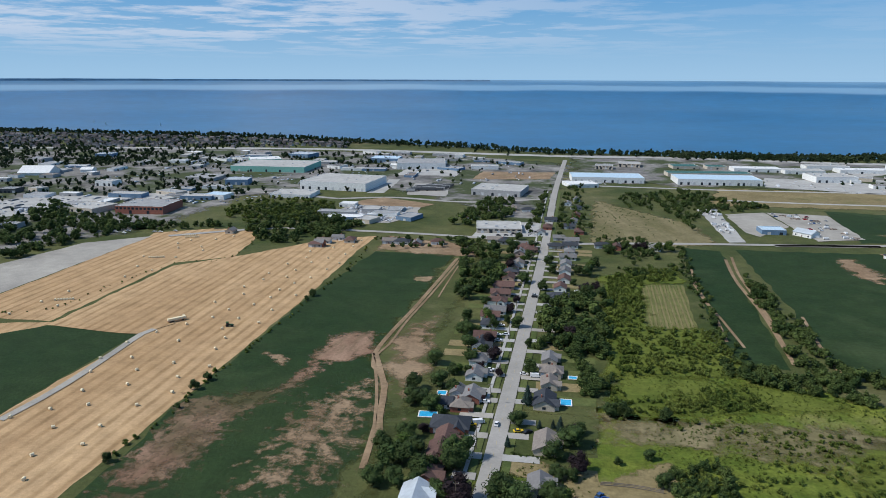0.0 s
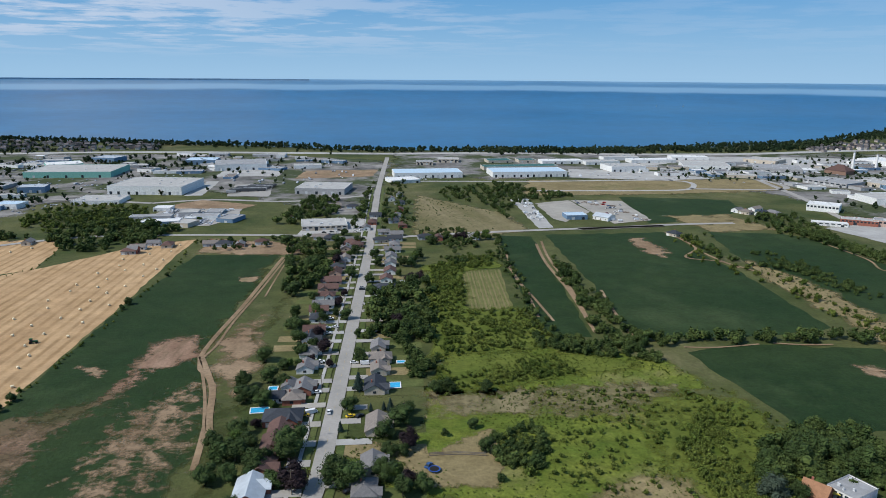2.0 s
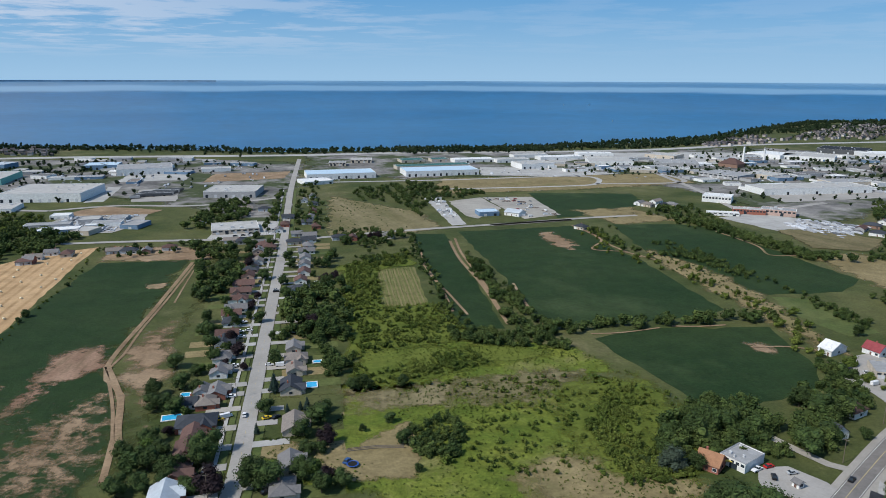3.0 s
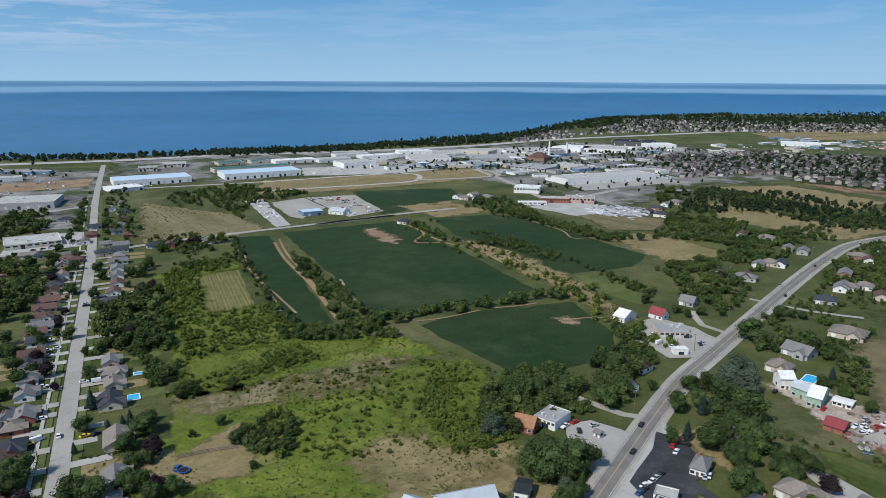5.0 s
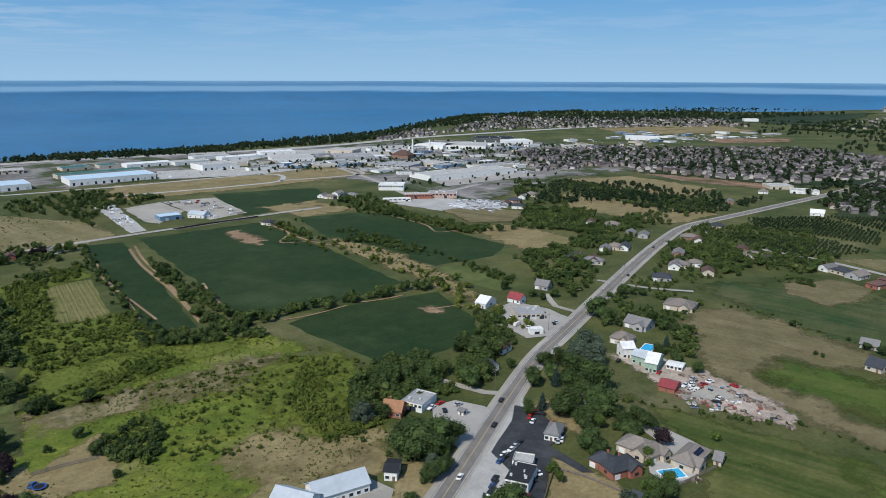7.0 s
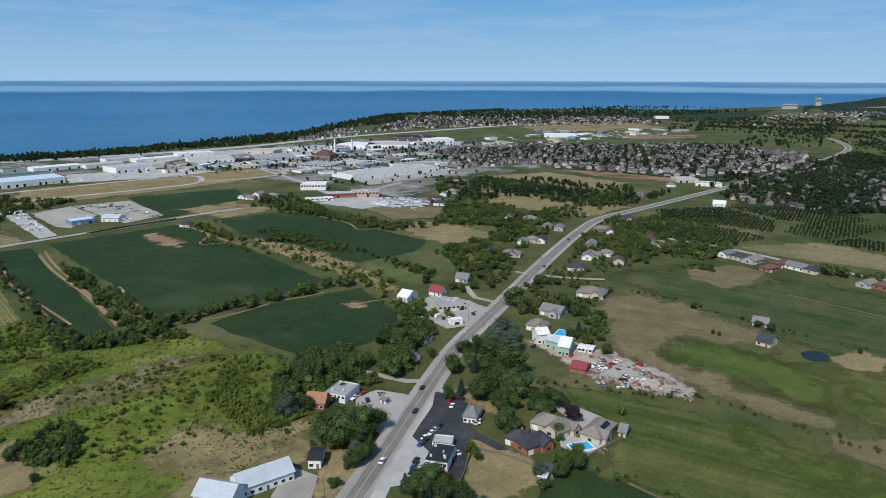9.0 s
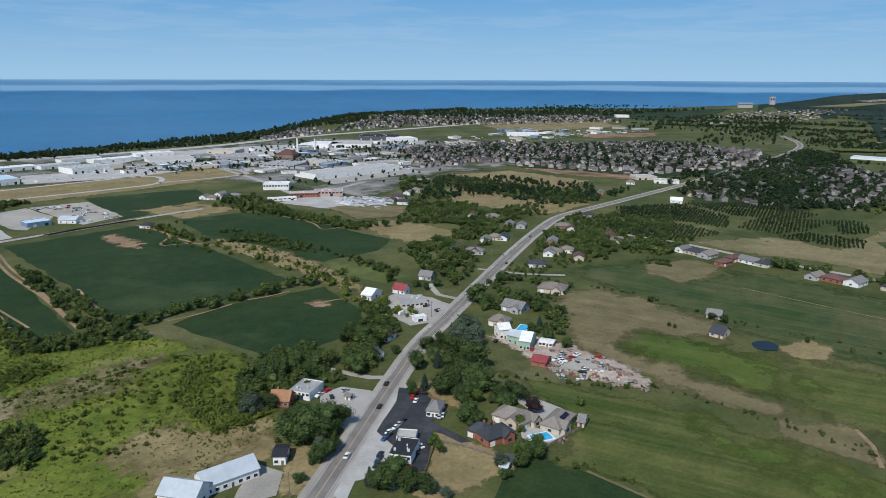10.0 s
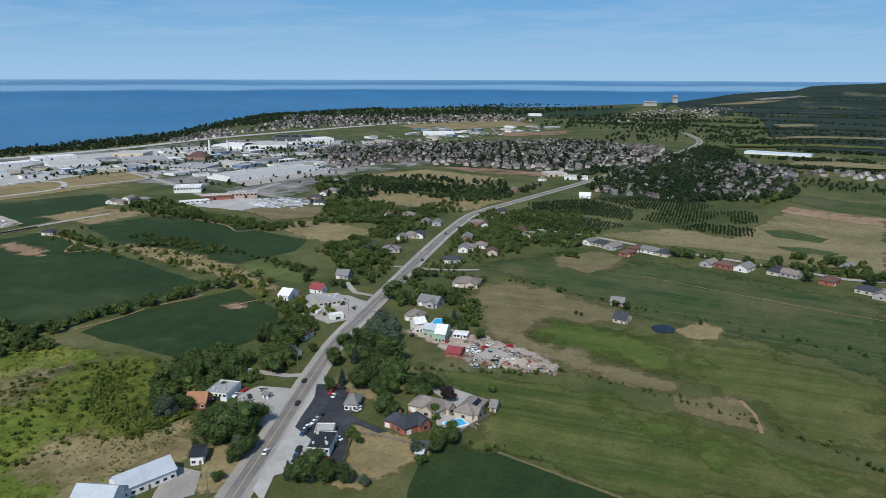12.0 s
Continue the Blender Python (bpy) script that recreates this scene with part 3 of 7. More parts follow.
def far_sheet(name, material, first_deg, last_deg, near, label):
    """Level country between two bearings, from a distance out to just behind the shore."""
    bm, rows = bmesh.new(), []
    for i in range(int(first_deg * 2), int(last_deg * 2) + 1):
        a = radians(i / 2)
        out = min(23000.0, shore_reach(i / 2) * 0.985)
        edge = max(0.0, 1 - (i / 2 - first_deg) / 9.0) * (0.85 + 0.5 * noise.noise((i * 0.4, 3, 0)))
        start = near + 120 * noise.noise((i * 0.21, 7, 0)) + max(0.0, min(1.0, edge)) * (out - near - 60) * 0.9
        row = []
        for k in range(41):
            f = k / 40
            R = 1 / ((1 - f) / start + f / max(out, start + 50))
            row.append(bm.verts.new(lift(math.sin(a) * R, math.cos(a) * R, 2.2 if k else 0.1)))
        rows.append(row)
    for a, b in zip(rows, rows[1:]):
        for k in range(40):
            f = bm.faces.new((a[k], a[k + 1], b[k + 1], b[k]))
            f.smooth = True
    bmesh.ops.recalc_face_normals(bm, faces=bm.faces[:])
    if sum(f.normal.z for f in bm.faces) < 0:
        bmesh.ops.reverse_faces(bm, faces=bm.faces[:])
    return tagged(mesh(name, bm, material), label, "woodland", kind="structure")


far_sheet("woodland_floor", COUNTRY, 71, 128, 1650, "wooded country with pale fields, far haze and cloud shade in its colour")
for strip, mat, what in (
    ([(1854, 394), (2018, 268), (2049, 124), (1994, 120), (1944, 257), (1795, 393)], STUBBLE, "distant thin pale field strip"),
    ([(1636, 391), (1763, 251), (1800, 103), (1729, 97), (1700, 229), (1591, 367)], HAYMEADOW, "distant green field strip"),
    ([(1367, 212), (1421, 129), (1408, 69), (1347, 64), (1314, 141), (1311, 205)], STUBBLE, "distant pale hay field"),
    ([(2426, 462), (2507, 361), (2406, 329), (2302, 420)], STUBBLE, "distant pale field by white sheds"),
    ([(3856, 1096), (4679, 1031), (5053, 910), (4099, 927)], STUBBLE, "distant pale town ground by the lake"),
    ([(5116, 1168), (6301, 1064), (6014, 935), (4812, 1028)], URBAN, "distant pale town ground along the shore"),
):
    soft("field", strip, mat, 3.2, 14, what, "field", 0.012, 1.0)
soft("woodland_floor", [(1716, 2044), (2169, 2011), (2821, 1544), (3411, 1298), (2326, 1039), (2347, 1403), (1930, 1622)], FLOORSHADE, 0.3, 30, "dark wooded shore country", "woodland", 0.01, 0.95)
# These two dark sheets put the shade among houses and trees into colour.
soft("woodland_floor", [(1248, 942), (1505, 733), (1505, 475), (1149, 353), (1000, 476), (934, 700)], FLOORSHADE, 0.2, 20, "suburb garden ground with shade painted in dark", "gardens", 0.02, 0.75)
soft("woodland_floor", [(814, 333), (1063, 406), (1528, 446), (1387, 315), (1208, 166), (956, 148), (835, 238)], FLOORSHADE, 0.2, 15, "garden ground under old trees with shade painted dark", "gardens", 0.02, 0.9)

soft("thicket_floor", [(39, 573), (100, 603), (99, 565), (67, 556), (59, 461), (92, 461), (102, 406), (91, 389), (31, 383), (30, 449)], THICKET, 0.12, 7, "green weedy ground of the thicket", "thicket", 0.05)
soft("thicket_floor", [(29, 385), (97, 387), (147, 368), (136, 356), (33, 339)], THICKET, 0.12, 9, "green weedy ground", "thicket", 0.05, 0.8)
soft("thicket_floor", [(131, 336), (173, 312), (181, 274), (151, 238), (117, 241), (113, 278)], THICKET, 0.12, 12, "green weedy ground under bushes", "thicket", 0.04, 0.85)
soft("meadow", [(2732, 547), (2793, 322), (2504, 284), (2435, 449)], DRY, 0.4, 25, "distant pale stubble field", "meadow", 0.01)
soft("meadow", [(1663, 1396), (2133, 1273), (1954, 1039), (1550, 1175)], DRY, 0.35, 15, "olive fallow land before the shore", "meadow", 0.02, 0.8)
soft("bare_soil", [(1593, 997), (1790, 878), (1694, 812), (1529, 904)], REDSOIL, 0.35, 10, "distant reddish building ground", "bare soil", 0.03, 0.9)

# roads
STREET = [(-30, 227), (-24, 265), (-21, 323), (-16, 429), (-6, 657), (4, 978), (23, 1346)]
road("road", STREET, 7.6, ASPHALT, 0.38, "straight pale asphalt residential street", [(0, 0.12, PAINTY, 3)])
HIGHWAY = [(87, 146), (122, 164), (218, 222)] + [(260, 246), (298, 263), (352, 287), (430, 322), (488, 347), (547, 371), (627, 398), (705, 401), (793, 402)] + [(1020, 407), (1211, 425), (1532, 441), (1738, 488), (1942, 593)]
road("road", HIGHWAY, 8.0, HWYASPHALT, 0.34, "two-lane grey asphalt highway with yellow centre line", [(0, 0.25, PAINTY, None), (-3.5, 0.15, PAINTW, None), (3.5, 0.15, PAINTW, None)])
CROSSROAD = [(-366, 647), (-282, 695), (-189, 700), (-79, 691), (-6, 675), (64, 687), (152, 699), (299, 713)] + [(204, 702), (313, 718), (380, 721)]
road("road", CROSSROAD, 7.5, ASPHALT, 0.36, "grey asphalt cross road between the fields")
road("road", [(-1377, 1309), (-804, 1418), (-442, 1452), (23, 1411)] + [(225, 1419), (507, 1385), (761, 1387), (1033, 1442), (1321, 1450), (1897, 1445), (2635, 1383)], 30, CONCRETE, 0.33, "pale multi-lane motorway along the lake")


# ---- plants ----
def leaf_material(name, c1, c2):
    m = surface(name, c1, c2, 0.35, 2.2, rough=0.75, coords="object", vary=0.22, spec=0.15)
    return island_tint(m, 0.7, 1.35)


LEAF = leaf_material("leaf_green", (0.028, 0.050, 0.014), (0.064, 0.090, 0.025))
LEAFB = leaf_material("leaf_bright", (0.045, 0.078, 0.014), (0.088, 0.122, 0.026))
LEAFP = leaf_material("leaf_purple", (0.016, 0.011, 0.013), (0.032, 0.020, 0.022))
LEAFS = leaf_material("leaf_silver", (0.050, 0.072, 0.045), (0.090, 0.115, 0.080))
LEAFC = leaf_material("needle_blue_green", (0.020, 0.040, 0.030), (0.045, 0.070, 0.060))
WOODLEAF = island_tint(surface("wood_foliage", (0.027, 0.048, 0.014), (0.078, 0.104, 0.028), 0.07, 0.9, rough=0.8, spec=0.1), 0.65, 1.4)
FARLEAF = island_tint(surface("far_wood_foliage", (0.016, 0.031, 0.015), (0.036, 0.052, 0.024), 0.01, 0.2, rough=0.85, spec=0.05), 0.65, 1.35)
SCRUBLEAF = island_tint(surface("scrub_foliage", (0.052, 0.078, 0.014), (0.115, 0.138, 0.028), 0.04, 0.9, rough=0.8, spec=0.1), 0.55, 1.5)
BARK = surface("bark", (0.07, 0.055, 0.04), (0.12, 0.10, 0.08), 0.8, 5.0, coords="object")


def leaf_cloud(rnd, count, blobs, leaf, core=True):
    """Crown about 1 high and wide, base at 0: leaf pieces set on several uneven lobes round a dark heart. Returns verts, faces."""
    V, F = [], []
    for bx, by, bz, br in blobs:
        n = max(3, int(count * br * br / sum(b[3] ** 2 for b in blobs)))
        if core:
            base = len(V)
            for z, rr, k in ((-0.75, 0.45, 5), (-0.1, 0.8, 5), (0.62, 0.5, 5)):
                for i in range(k):
                    a = 2 * math.pi * (i + z) / k
                    V.append((bx + br * rr * math.cos(a) * 0.95, by + br * rr * math.sin(a) * 0.95, bz + br * z * 0.9))
            for lay in (0, 5):
                for i in range(5):
                    F.append((base + lay + i, base + lay + (i + 1) % 5, base + lay + 5 + (i + 1) % 5, base + lay + 5 + i))
            F.append(tuple(base + 10 + i for i in range(5)))
        for _ in range(n):
            d = Vector((rnd.gauss(0, 1), rnd.gauss(0, 1), rnd.gauss(0.25, 0.9))).normalized()
            p = Vector((bx, by, bz)) + d * br * rnd.uniform(0.66, 1.2)
            nrm = (d + Vector((rnd.gauss(0, 0.5), rnd.gauss(0, 0.5), rnd.gauss(0.15, 0.45)))).normalized()
            u = nrm.orthogonal().normalized()
            w = nrm.cross(u)
            a = rnd.uniform(0, 6.28)
            u, w = u * math.cos(a) + w * math.sin(a), w * math.cos(a) - u * math.sin(a)
            s = leaf * rnd.uniform(0.6, 1.4)
            k = len(V)
            V += [tuple(p + u * s * 1.2), tuple(p + w * s * 0.7 - nrm * s * 0.25), tuple(p - u * s), tuple(p - w * s * 0.8 - nrm * s * 0.25)]
            F.append((k, k + 1, k + 2, k + 3))
    return V, F


def lobes(rnd, n, spread=0.27, low=0.28, high=0.78, r=(0.16, 0.26)):
    out = [(0, 0, 0.5, 0.30)]
    for i in range(n):
        a = 2 * math.pi * i / n + rnd.uniform(-0.4, 0.4)
        z = rnd.uniform(low, high)
        s = spread * (1.0 if z < 0.6 else 0.65) * rnd.uniform(0.7, 1.2)
        out.append((math.cos(a) * s, math.sin(a) * s, z, rnd.uniform(*r)))
    return out


def py_mesh(name, V, F, material):
    me = bpy.data.meshes.new(name)
    me.from_pydata(V, [], F)
    me.materials.append(material)
    me.update()
    return me


def trunk_mesh(name, rnd, top=0.62, r=0.03):
    """Tapered trunk with four limbs, for a tree 1 high."""
    bm = bmesh.new()
    def limb(p, q, r1, r2, seg=5):
        a = (q - p).normalized()
        u = a.orthogonal().normalized(); w = a.cross(u)
        lo = [bm.verts.new(p + (u * math.cos(6.283 * i / seg) + w * math.sin(6.283 * i / seg)) * r1) for i in range(seg)]
        hi = [bm.verts.new(q + (u * math.cos(6.283 * i / seg) + w * math.sin(6.283 * i / seg)) * r2) for i in range(seg)]
        for i in range(seg):
            bm.faces.new((lo[i], lo[(i + 1) % seg], hi[(i + 1) % seg], hi[i]))
    limb(Vector((0, 0, -0.01)), Vector((0.01, 0, top)), r, r * 0.4)
    for i in range(4):
        a = i * 1.6 + rnd.uniform(0, 0.6)
        limb(Vector((0.005, 0, 0.22 + 0.06 * i)), Vector((math.cos(a) * 0.25, math.sin(a) * 0.25, 0.5 + 0.06 * i)), r * 0.5, r * 0.15, 4)
    me = bpy.data.meshes.new(name)
    bm.to_mesh(me); bm.free()
    me.materials.append(BARK)
    return me


def tree_proto(seed, material, conifer=False, wide=1.0, leaves=1500):
    rnd = random.Random(seed)
    if conifer:
        bl = [(0, 0, 0.14 + 0.8 * i / 9, 0.22 * (1 - i / 9.8) + 0.015) for i in range(9)]
        V, F = leaf_cloud(rnd, leaves, bl, 0.024)
    else:
        V, F = leaf_cloud(rnd, leaves, lobes(rnd, 11), 0.025)
    V = [(x * wide, y * wide, z) for x, y, z in V]
    return py_mesh("crown", V, F, material), trunk_mesh("trunk", rnd)


PROTO = {
    "round": [tree_proto(s, LEAF, wide=w) for s, w in ((1, 1.1), (2, 1.25), (3, 0.95), (4, 1.15))],
    "bright": [tree_proto(s, LEAFB, wide=w) for s, w in ((5, 1.1), (6, 0.9))],
    "purple": [tree_proto(s, LEAFP, wide=1.1) for s in (7, 8)],
    "silver": [tree_proto(s, LEAFS, wide=1.05) for s in (9, 10)],
    "spruce": [tree_proto(s, LEAFC, True) for s in (11, 12)],
    "bush": [tree_proto(s, LEAF, wide=1.5, leaves=600) for s in (13, 14)],
}
TREE_TEXT = {
    "round": "full leafy dark green deciduous tree with a broad crown",
    "bright": "leafy tree with a fresh light green crown",
    "purple": "ornamental maple tree with very dark purple leaves",
    "silver": "tall tree with pale silvery green leaves",
    "spruce": "pointed blue-green spruce tree with dense needles",
    "bush": "wide low green shrub growing in grass",
}
tree_rnd = random.Random(77)


def tree(x, y, h, kind="round"):
    crown, trunk = tree_rnd.choice(PROTO[kind])
    e = tagged(new("shrub" if kind == "bush" else ("spruce_tree" if kind == "spruce" else "tree")), TREE_TEXT[kind], "shrub" if kind == "bush" else "tree", {"bush": "shrubs", "spruce": "spruces"}.get(kind, "garden trees"))
    p = lift(x, y)
    e.matrix_basis = Matrix.LocRotScale(p, Euler((0, 0, tree_rnd.uniform(0, 6.28))), (h * tree_rnd.uniform(0.9, 1.1), h * tree_rnd.uniform(0.9, 1.1), h))
    for nm, me in (("trunk", trunk), ("crown", crown)):
        o = new(nm, me)
        o.parent = e
    return e


def trees(rows, kind="round"):
    for x, y, h in rows:
        tree(x, y, h, kind)


def crown_arrays(seed, leaves, leaf, n=6):
    rnd = random.Random(seed)
    V, F = leaf_cloud(rnd, leaves, lobes(rnd, n), leaf, leaves > 20)
    return np.array(V), F


CLOUDS = {"near": [crown_arrays(s, 300, 0.042, 6) for s in (21, 22, 23)], "far": [crown_arrays(s, 30, 0.12, 1) for s in (24, 25, 26)], "mid": [crown_arrays(s, 95, 0.068, 3) for s in (31, 32, 33)], "tuft": [crown_arrays(s, 16, 0.17, 1) for s in (27, 28)]}


ROADS = np.array([tuple(p)[:2] for p in smooth_line(HIGHWAY, 5.0) + smooth_line(STREET, 5.0)])


def growth(name, spots, material, detail, label, cat):
    """Many plants joined as one stuff object. spots: x, y, height, width factor."""
    rnd = random.Random(len(spots) * 13 + 5)
    Vs, Fs, k = [], [], 0
    for x, y, h, w in spots:
        if float(np.hypot(ROADS[:, 0] - x, ROADS[:, 1] - y).min()) < 6.5 + 0.3 * h * w:
            continue
        V, F = rnd.choice(CLOUDS["mid" if detail == "near" and x * x + y * y > 430 ** 2 else detail])
        a = rnd.uniform(0, 6.28)
        c, s = math.cos(a), math.sin(a)
        p = lift(x, y)
        sc = math.hypot(p.x, p.y) / max(1.0, math.hypot(x, y))
        hh, ww = h * sc, h * w * sc
        P = np.empty_like(V)
        P[:, 0] = (V[:, 0] * c - V[:, 1] * s) * ww + p.x
        P[:, 1] = (V[:, 0] * s + V[:, 1] * c) * ww + p.y
        P[:, 2] = (V[:, 2] - 0.14) * hh * 1.12 + p.z
        Vs.append(P)
        Fs += [tuple(i + k for i in f) for f in F]
        k += len(V)
    if not Vs:
        return None
    me = py_mesh(name, np.concatenate(Vs).tolist(), Fs, material)
    return tagged(new(name, me), label, cat, kind="stuff")


def inside(x, y, poly):
    hit = False
    for (ax, ay), (bx, by) in zip(poly, poly[1:] + poly[:1]):
        if (ay > y) != (by > y) and x < (bx - ax) * (y - ay) / (by - ay) + ax:
            hit = not hit
    return hit


def scatter(poly, n, seed, gap=0.0, clump=0.0):
    rnd, out = random.Random(seed), []
    xs, ys = [p[0] for p in poly], [p[1] for p in poly]
    tries = 0
    while len(out) < n and tries < n * 40:
        tries += 1
        x, y = rnd.uniform(min(xs), max(xs)), rnd.uniform(min(ys), max(ys))
        if not inside(x, y, poly):
            continue
        if clump and noise.noise((x * clump, y * clump, seed)) < rnd.uniform(-0.25, 0.35):
            continue
        if gap and any((x - a) ** 2 + (y - b) ** 2 < gap * gap for a, b in out):
            continue
        out.append((x, y))
    return out


def wood(poly, n, h, label="dense leafy wood of dark green trees", seed=1, detail="near", material=None, w=(0.9, 1.3), clump=0.0, name="woodland", cat="trees"):
    rnd = random.Random(seed)
    sp = [(x, y, rnd.uniform(*h), rnd.uniform(*w)) for x, y in scatter(poly, n, seed, 0.0, clump)]
    return growth(name, sp, material or (FARLEAF if detail == "far" else WOODLEAF), detail, label, cat)


def hedge(pts, spacing, h, wide, label="uneven hedgerow of trees and bushes between fields", seed=1, detail="near", material=None, name="hedgerow", skip=0.0):
    rnd, sp = random.Random(seed), []
    for p in smooth_line(pts, spacing):
        if rnd.random() < skip:
            continue
        sp.append((p.x + rnd.gauss(0, wide), p.y + rnd.gauss(0, wide), rnd.uniform(*h), rnd.uniform(0.85, 1.35)))
    return growth(name, sp, material or (FARLEAF if detail == "far" else WOODLEAF), detail, label, "hedge")


# woods and belts
wood([(-366, 762), (-364, 877), (-255, 839), (-227, 748), (-281, 723), (-318, 708)], 190, (4, 8), "low green wood behind the fields", seed=2, material=SCRUBLEAF)
wood([(-299, 679), (-296, 730), (-225, 742), (-188, 719), (-203, 670), (-215, 639), (-257, 621)], 90, (7, 12), seed=59)
wood([(-104, 818), (-82, 897), (-43, 891), (-45, 795), (-85, 737), (-103, 739)], 80, (6, 11), seed=3)
wood([(-445, 525), (-561, 661), (-592, 788), (-498, 716), (-431, 656), (-444, 583)], 130, (7, 12), seed=4)
wood([(-516, 713), (-433, 697), (-373, 693), (-299, 720), (-327, 687), (-428, 651)], 60, (6, 10), seed=5)
wood([(-469, 1204), (-267, 1164), (-314, 1368), (-537, 1378)], 90, (6, 10), seed=6, detail="far")
wood([(-892, 1050), (-834, 1137), (-584, 1225), (-604, 1314), (-1214, 1428)], 330, (6, 11), seed=7, detail="far")
wood([(-758, 892), (-605, 1068), (-514, 1119), (-440, 924), (-550, 836)], 70, (6, 11), seed=8, detail="far")
wood([(-76, 624), (-54, 649), (-35, 631), (-33, 560), (-48, 514), (-64, 498)], 46, (8, 12), seed=9)
wood([(-13, 439), (-1, 495), (18, 516), (38, 497), (32, 418), (32, 367), (27, 352), (15, 358), (13, 393), (3, 420), (-7, 412)], 120, (6, 11), seed=10)
wood([(44, 573), (70, 597), (100, 603), (94, 566), (68, 561), (58, 462), (34, 454)], 430, (2, 4.6), "thicket of young green trees", seed=11, material=SCRUBLEAF)
wood([(34, 448), (61, 458), (99, 457), (102, 408), (91, 391), (32, 387)], 420, (1.6, 4), "thicket of bright green shrubs", seed=12, detail="mid", material=SCRUBLEAF, name="thicket", cat="shrubs")
wood([(29, 387), (97, 388), (148, 370), (137, 360), (28, 340)], 320, (1.3, 3.6), "weedy thicket of green shrubs", seed=13, detail="mid", material=SCRUBLEAF, clump=0.02, name="thicket", cat="shrubs")
wood([(48, 291), (68, 302), (70, 279), (61, 264), (47, 271)], 70, (2.5, 6), seed=14)
wood([(149, 604), (154, 551), (156, 462), (156, 394), (143, 376), (127, 402), (134, 445), (142, 548)], 120, (4, 8), "belt of dark green trees between crop fields", seed=15)
wood([(88, 410), (127, 401), (149, 381), (155, 361), (132, 374), (92, 387)], 70, (4, 8), seed=16)
hedge([(114, 679), (108, 558), (101, 464), (103, 407)], 4, (3, 6), 3.0, seed=17)
hedge([(154, 393), (191, 397), (224, 394), (268, 392), (296, 385)], 4, (6, 10), 3.5, seed=18)
hedge([(295, 678), (284, 575), (302, 511), (301, 433), (306, 389), (288, 331), (282, 288)], 4, (3, 7), 7.0, seed=19, material=SCRUBLEAF)
hedge([(298, 656), (297, 576), (326, 541)], 4, (4, 8), 4.0, seed=20)
hedge([(425, 668), (427, 593), (439, 533), (467, 499)], 3.5, (6, 10), 6.0, seed=21)
wood([(391, 728), (469, 779), (456, 692), (427, 593), (418, 634)], 70, (6, 10), seed=22)
wood([(398, 413), (453, 420), (456, 397), (418, 336), (360, 306), (363, 344)], 150, (5, 9), "low dense green wood by the highway", seed=23)
wood([(677, 689), (774, 693), (757, 469), (858, 437), (754, 409), (671, 446), (692, 619)], 300, (5, 9), seed=24, detail="far")
wood([(572, 585), (670, 617), (596, 515), (593, 422), (517, 413), (521, 492)], 120, (5, 9), seed=25)
wood([(81, 960), (178, 1006), (256, 897), (229, 878), (166, 841), (142, 754), (129, 845), (90, 875)], 230, (5, 9), seed=26)
wood([(39, 708), (86, 709), (105, 646), (95, 565), (66, 572), (46, 613)], 120, (3, 7), seed=27, clump=0.02)
wood([(157, 273), (188, 284), (204, 253), (237, 275), (221, 243), (193, 239), (164, 242)], 60, (6, 11), seed=28)
wood([(157, 321), (180, 299), (185, 280), (156, 260), (149, 233), (123, 232), (124, 278)], 430, (1.4, 4.0), "scattered green bushes in the rough meadow", seed=29, detail="mid", material=SCRUBLEAF, clump=0.02, name="thicket", cat="shrubs")
wood([(49, 297), (65, 296), (67, 270), (59, 261), (47, 276)], 26, (2, 5), seed=30, material=SCRUBLEAF)
wood([(22, 337), (146, 334), (168, 315), (153, 236), (103, 244), (51, 258), (24, 289)], 330, (1.2, 3.4), "low bushes dotted over the rough meadow", seed=31, detail="mid", material=SCRUBLEAF, clump=0.015, name="thicket", cat="shrubs")
wood([(181, 288), (206, 292), (212, 258), (184, 257), (159, 253), (141, 242), (144, 255)], 55, (6, 11), seed=32)
wood([(239, 292), (260, 291), (244, 260), (213, 236), (207, 252)], 26, (7, 11), seed=33)
wood([(276, 321), (287, 305), (265, 266), (253, 265), (251, 280)], 40, (4, 8), seed=34)
wood([(406, 304), (448, 271), (472, 270), (521, 271), (550, 307), (518, 312), (464, 312)], 60, (2.5, 5), "rows of orchard trees and shrubs beside houses", seed=35, name="orchard")
wood([(516, 536), (572, 520), (583, 477), (666, 458), (634, 411), (524, 427), (499, 484)], 110, (5, 9), seed=36)
wood([(625, 651), (687, 649), (814, 651), (846, 487), (762, 436), (717, 532), (596, 581)], 300, (5, 9), seed=37, detail="far")
wood([(581, 353), (652, 333), (624, 253), (542, 243), (512, 283)], 90, (3, 7), seed=38)
wood([(573, 258), (643, 249), (578, 232), (549, 235)], 14, (6, 9), seed=39)
hedge([(244, 213), (257, 177), (279, 141), (300, 100), (298, 16), (290, -27)], 3, (1.2, 3.2), 2.5, "weedy bank with low bushes", seed=40, skip=0.15)
hedge([(426, 246), (427, 184), (421, 138), (422, 65), (416, -16)], 5, (1.2, 3.5), 2.0, "line of low bushes along the pasture fence", seed=41, skip=0.4)
hedge([(197, 130), (209, 110), (214, 85), (208, 51)], 5, (1, 2.8), 1.2, "low bushes along the crop edge", seed=42, skip=0.3)
wood([(911, 360), (1232, 371), (1628, 465), (1493, 343), (999, 129), (912, 139), (843, 241)], 1000, (6, 11), seed=44, detail="far")
wood([(1877, 1017), (1932, 606), (2835, 819), (2680, 1130)], 260, (8, 14), seed=47, detail="far")
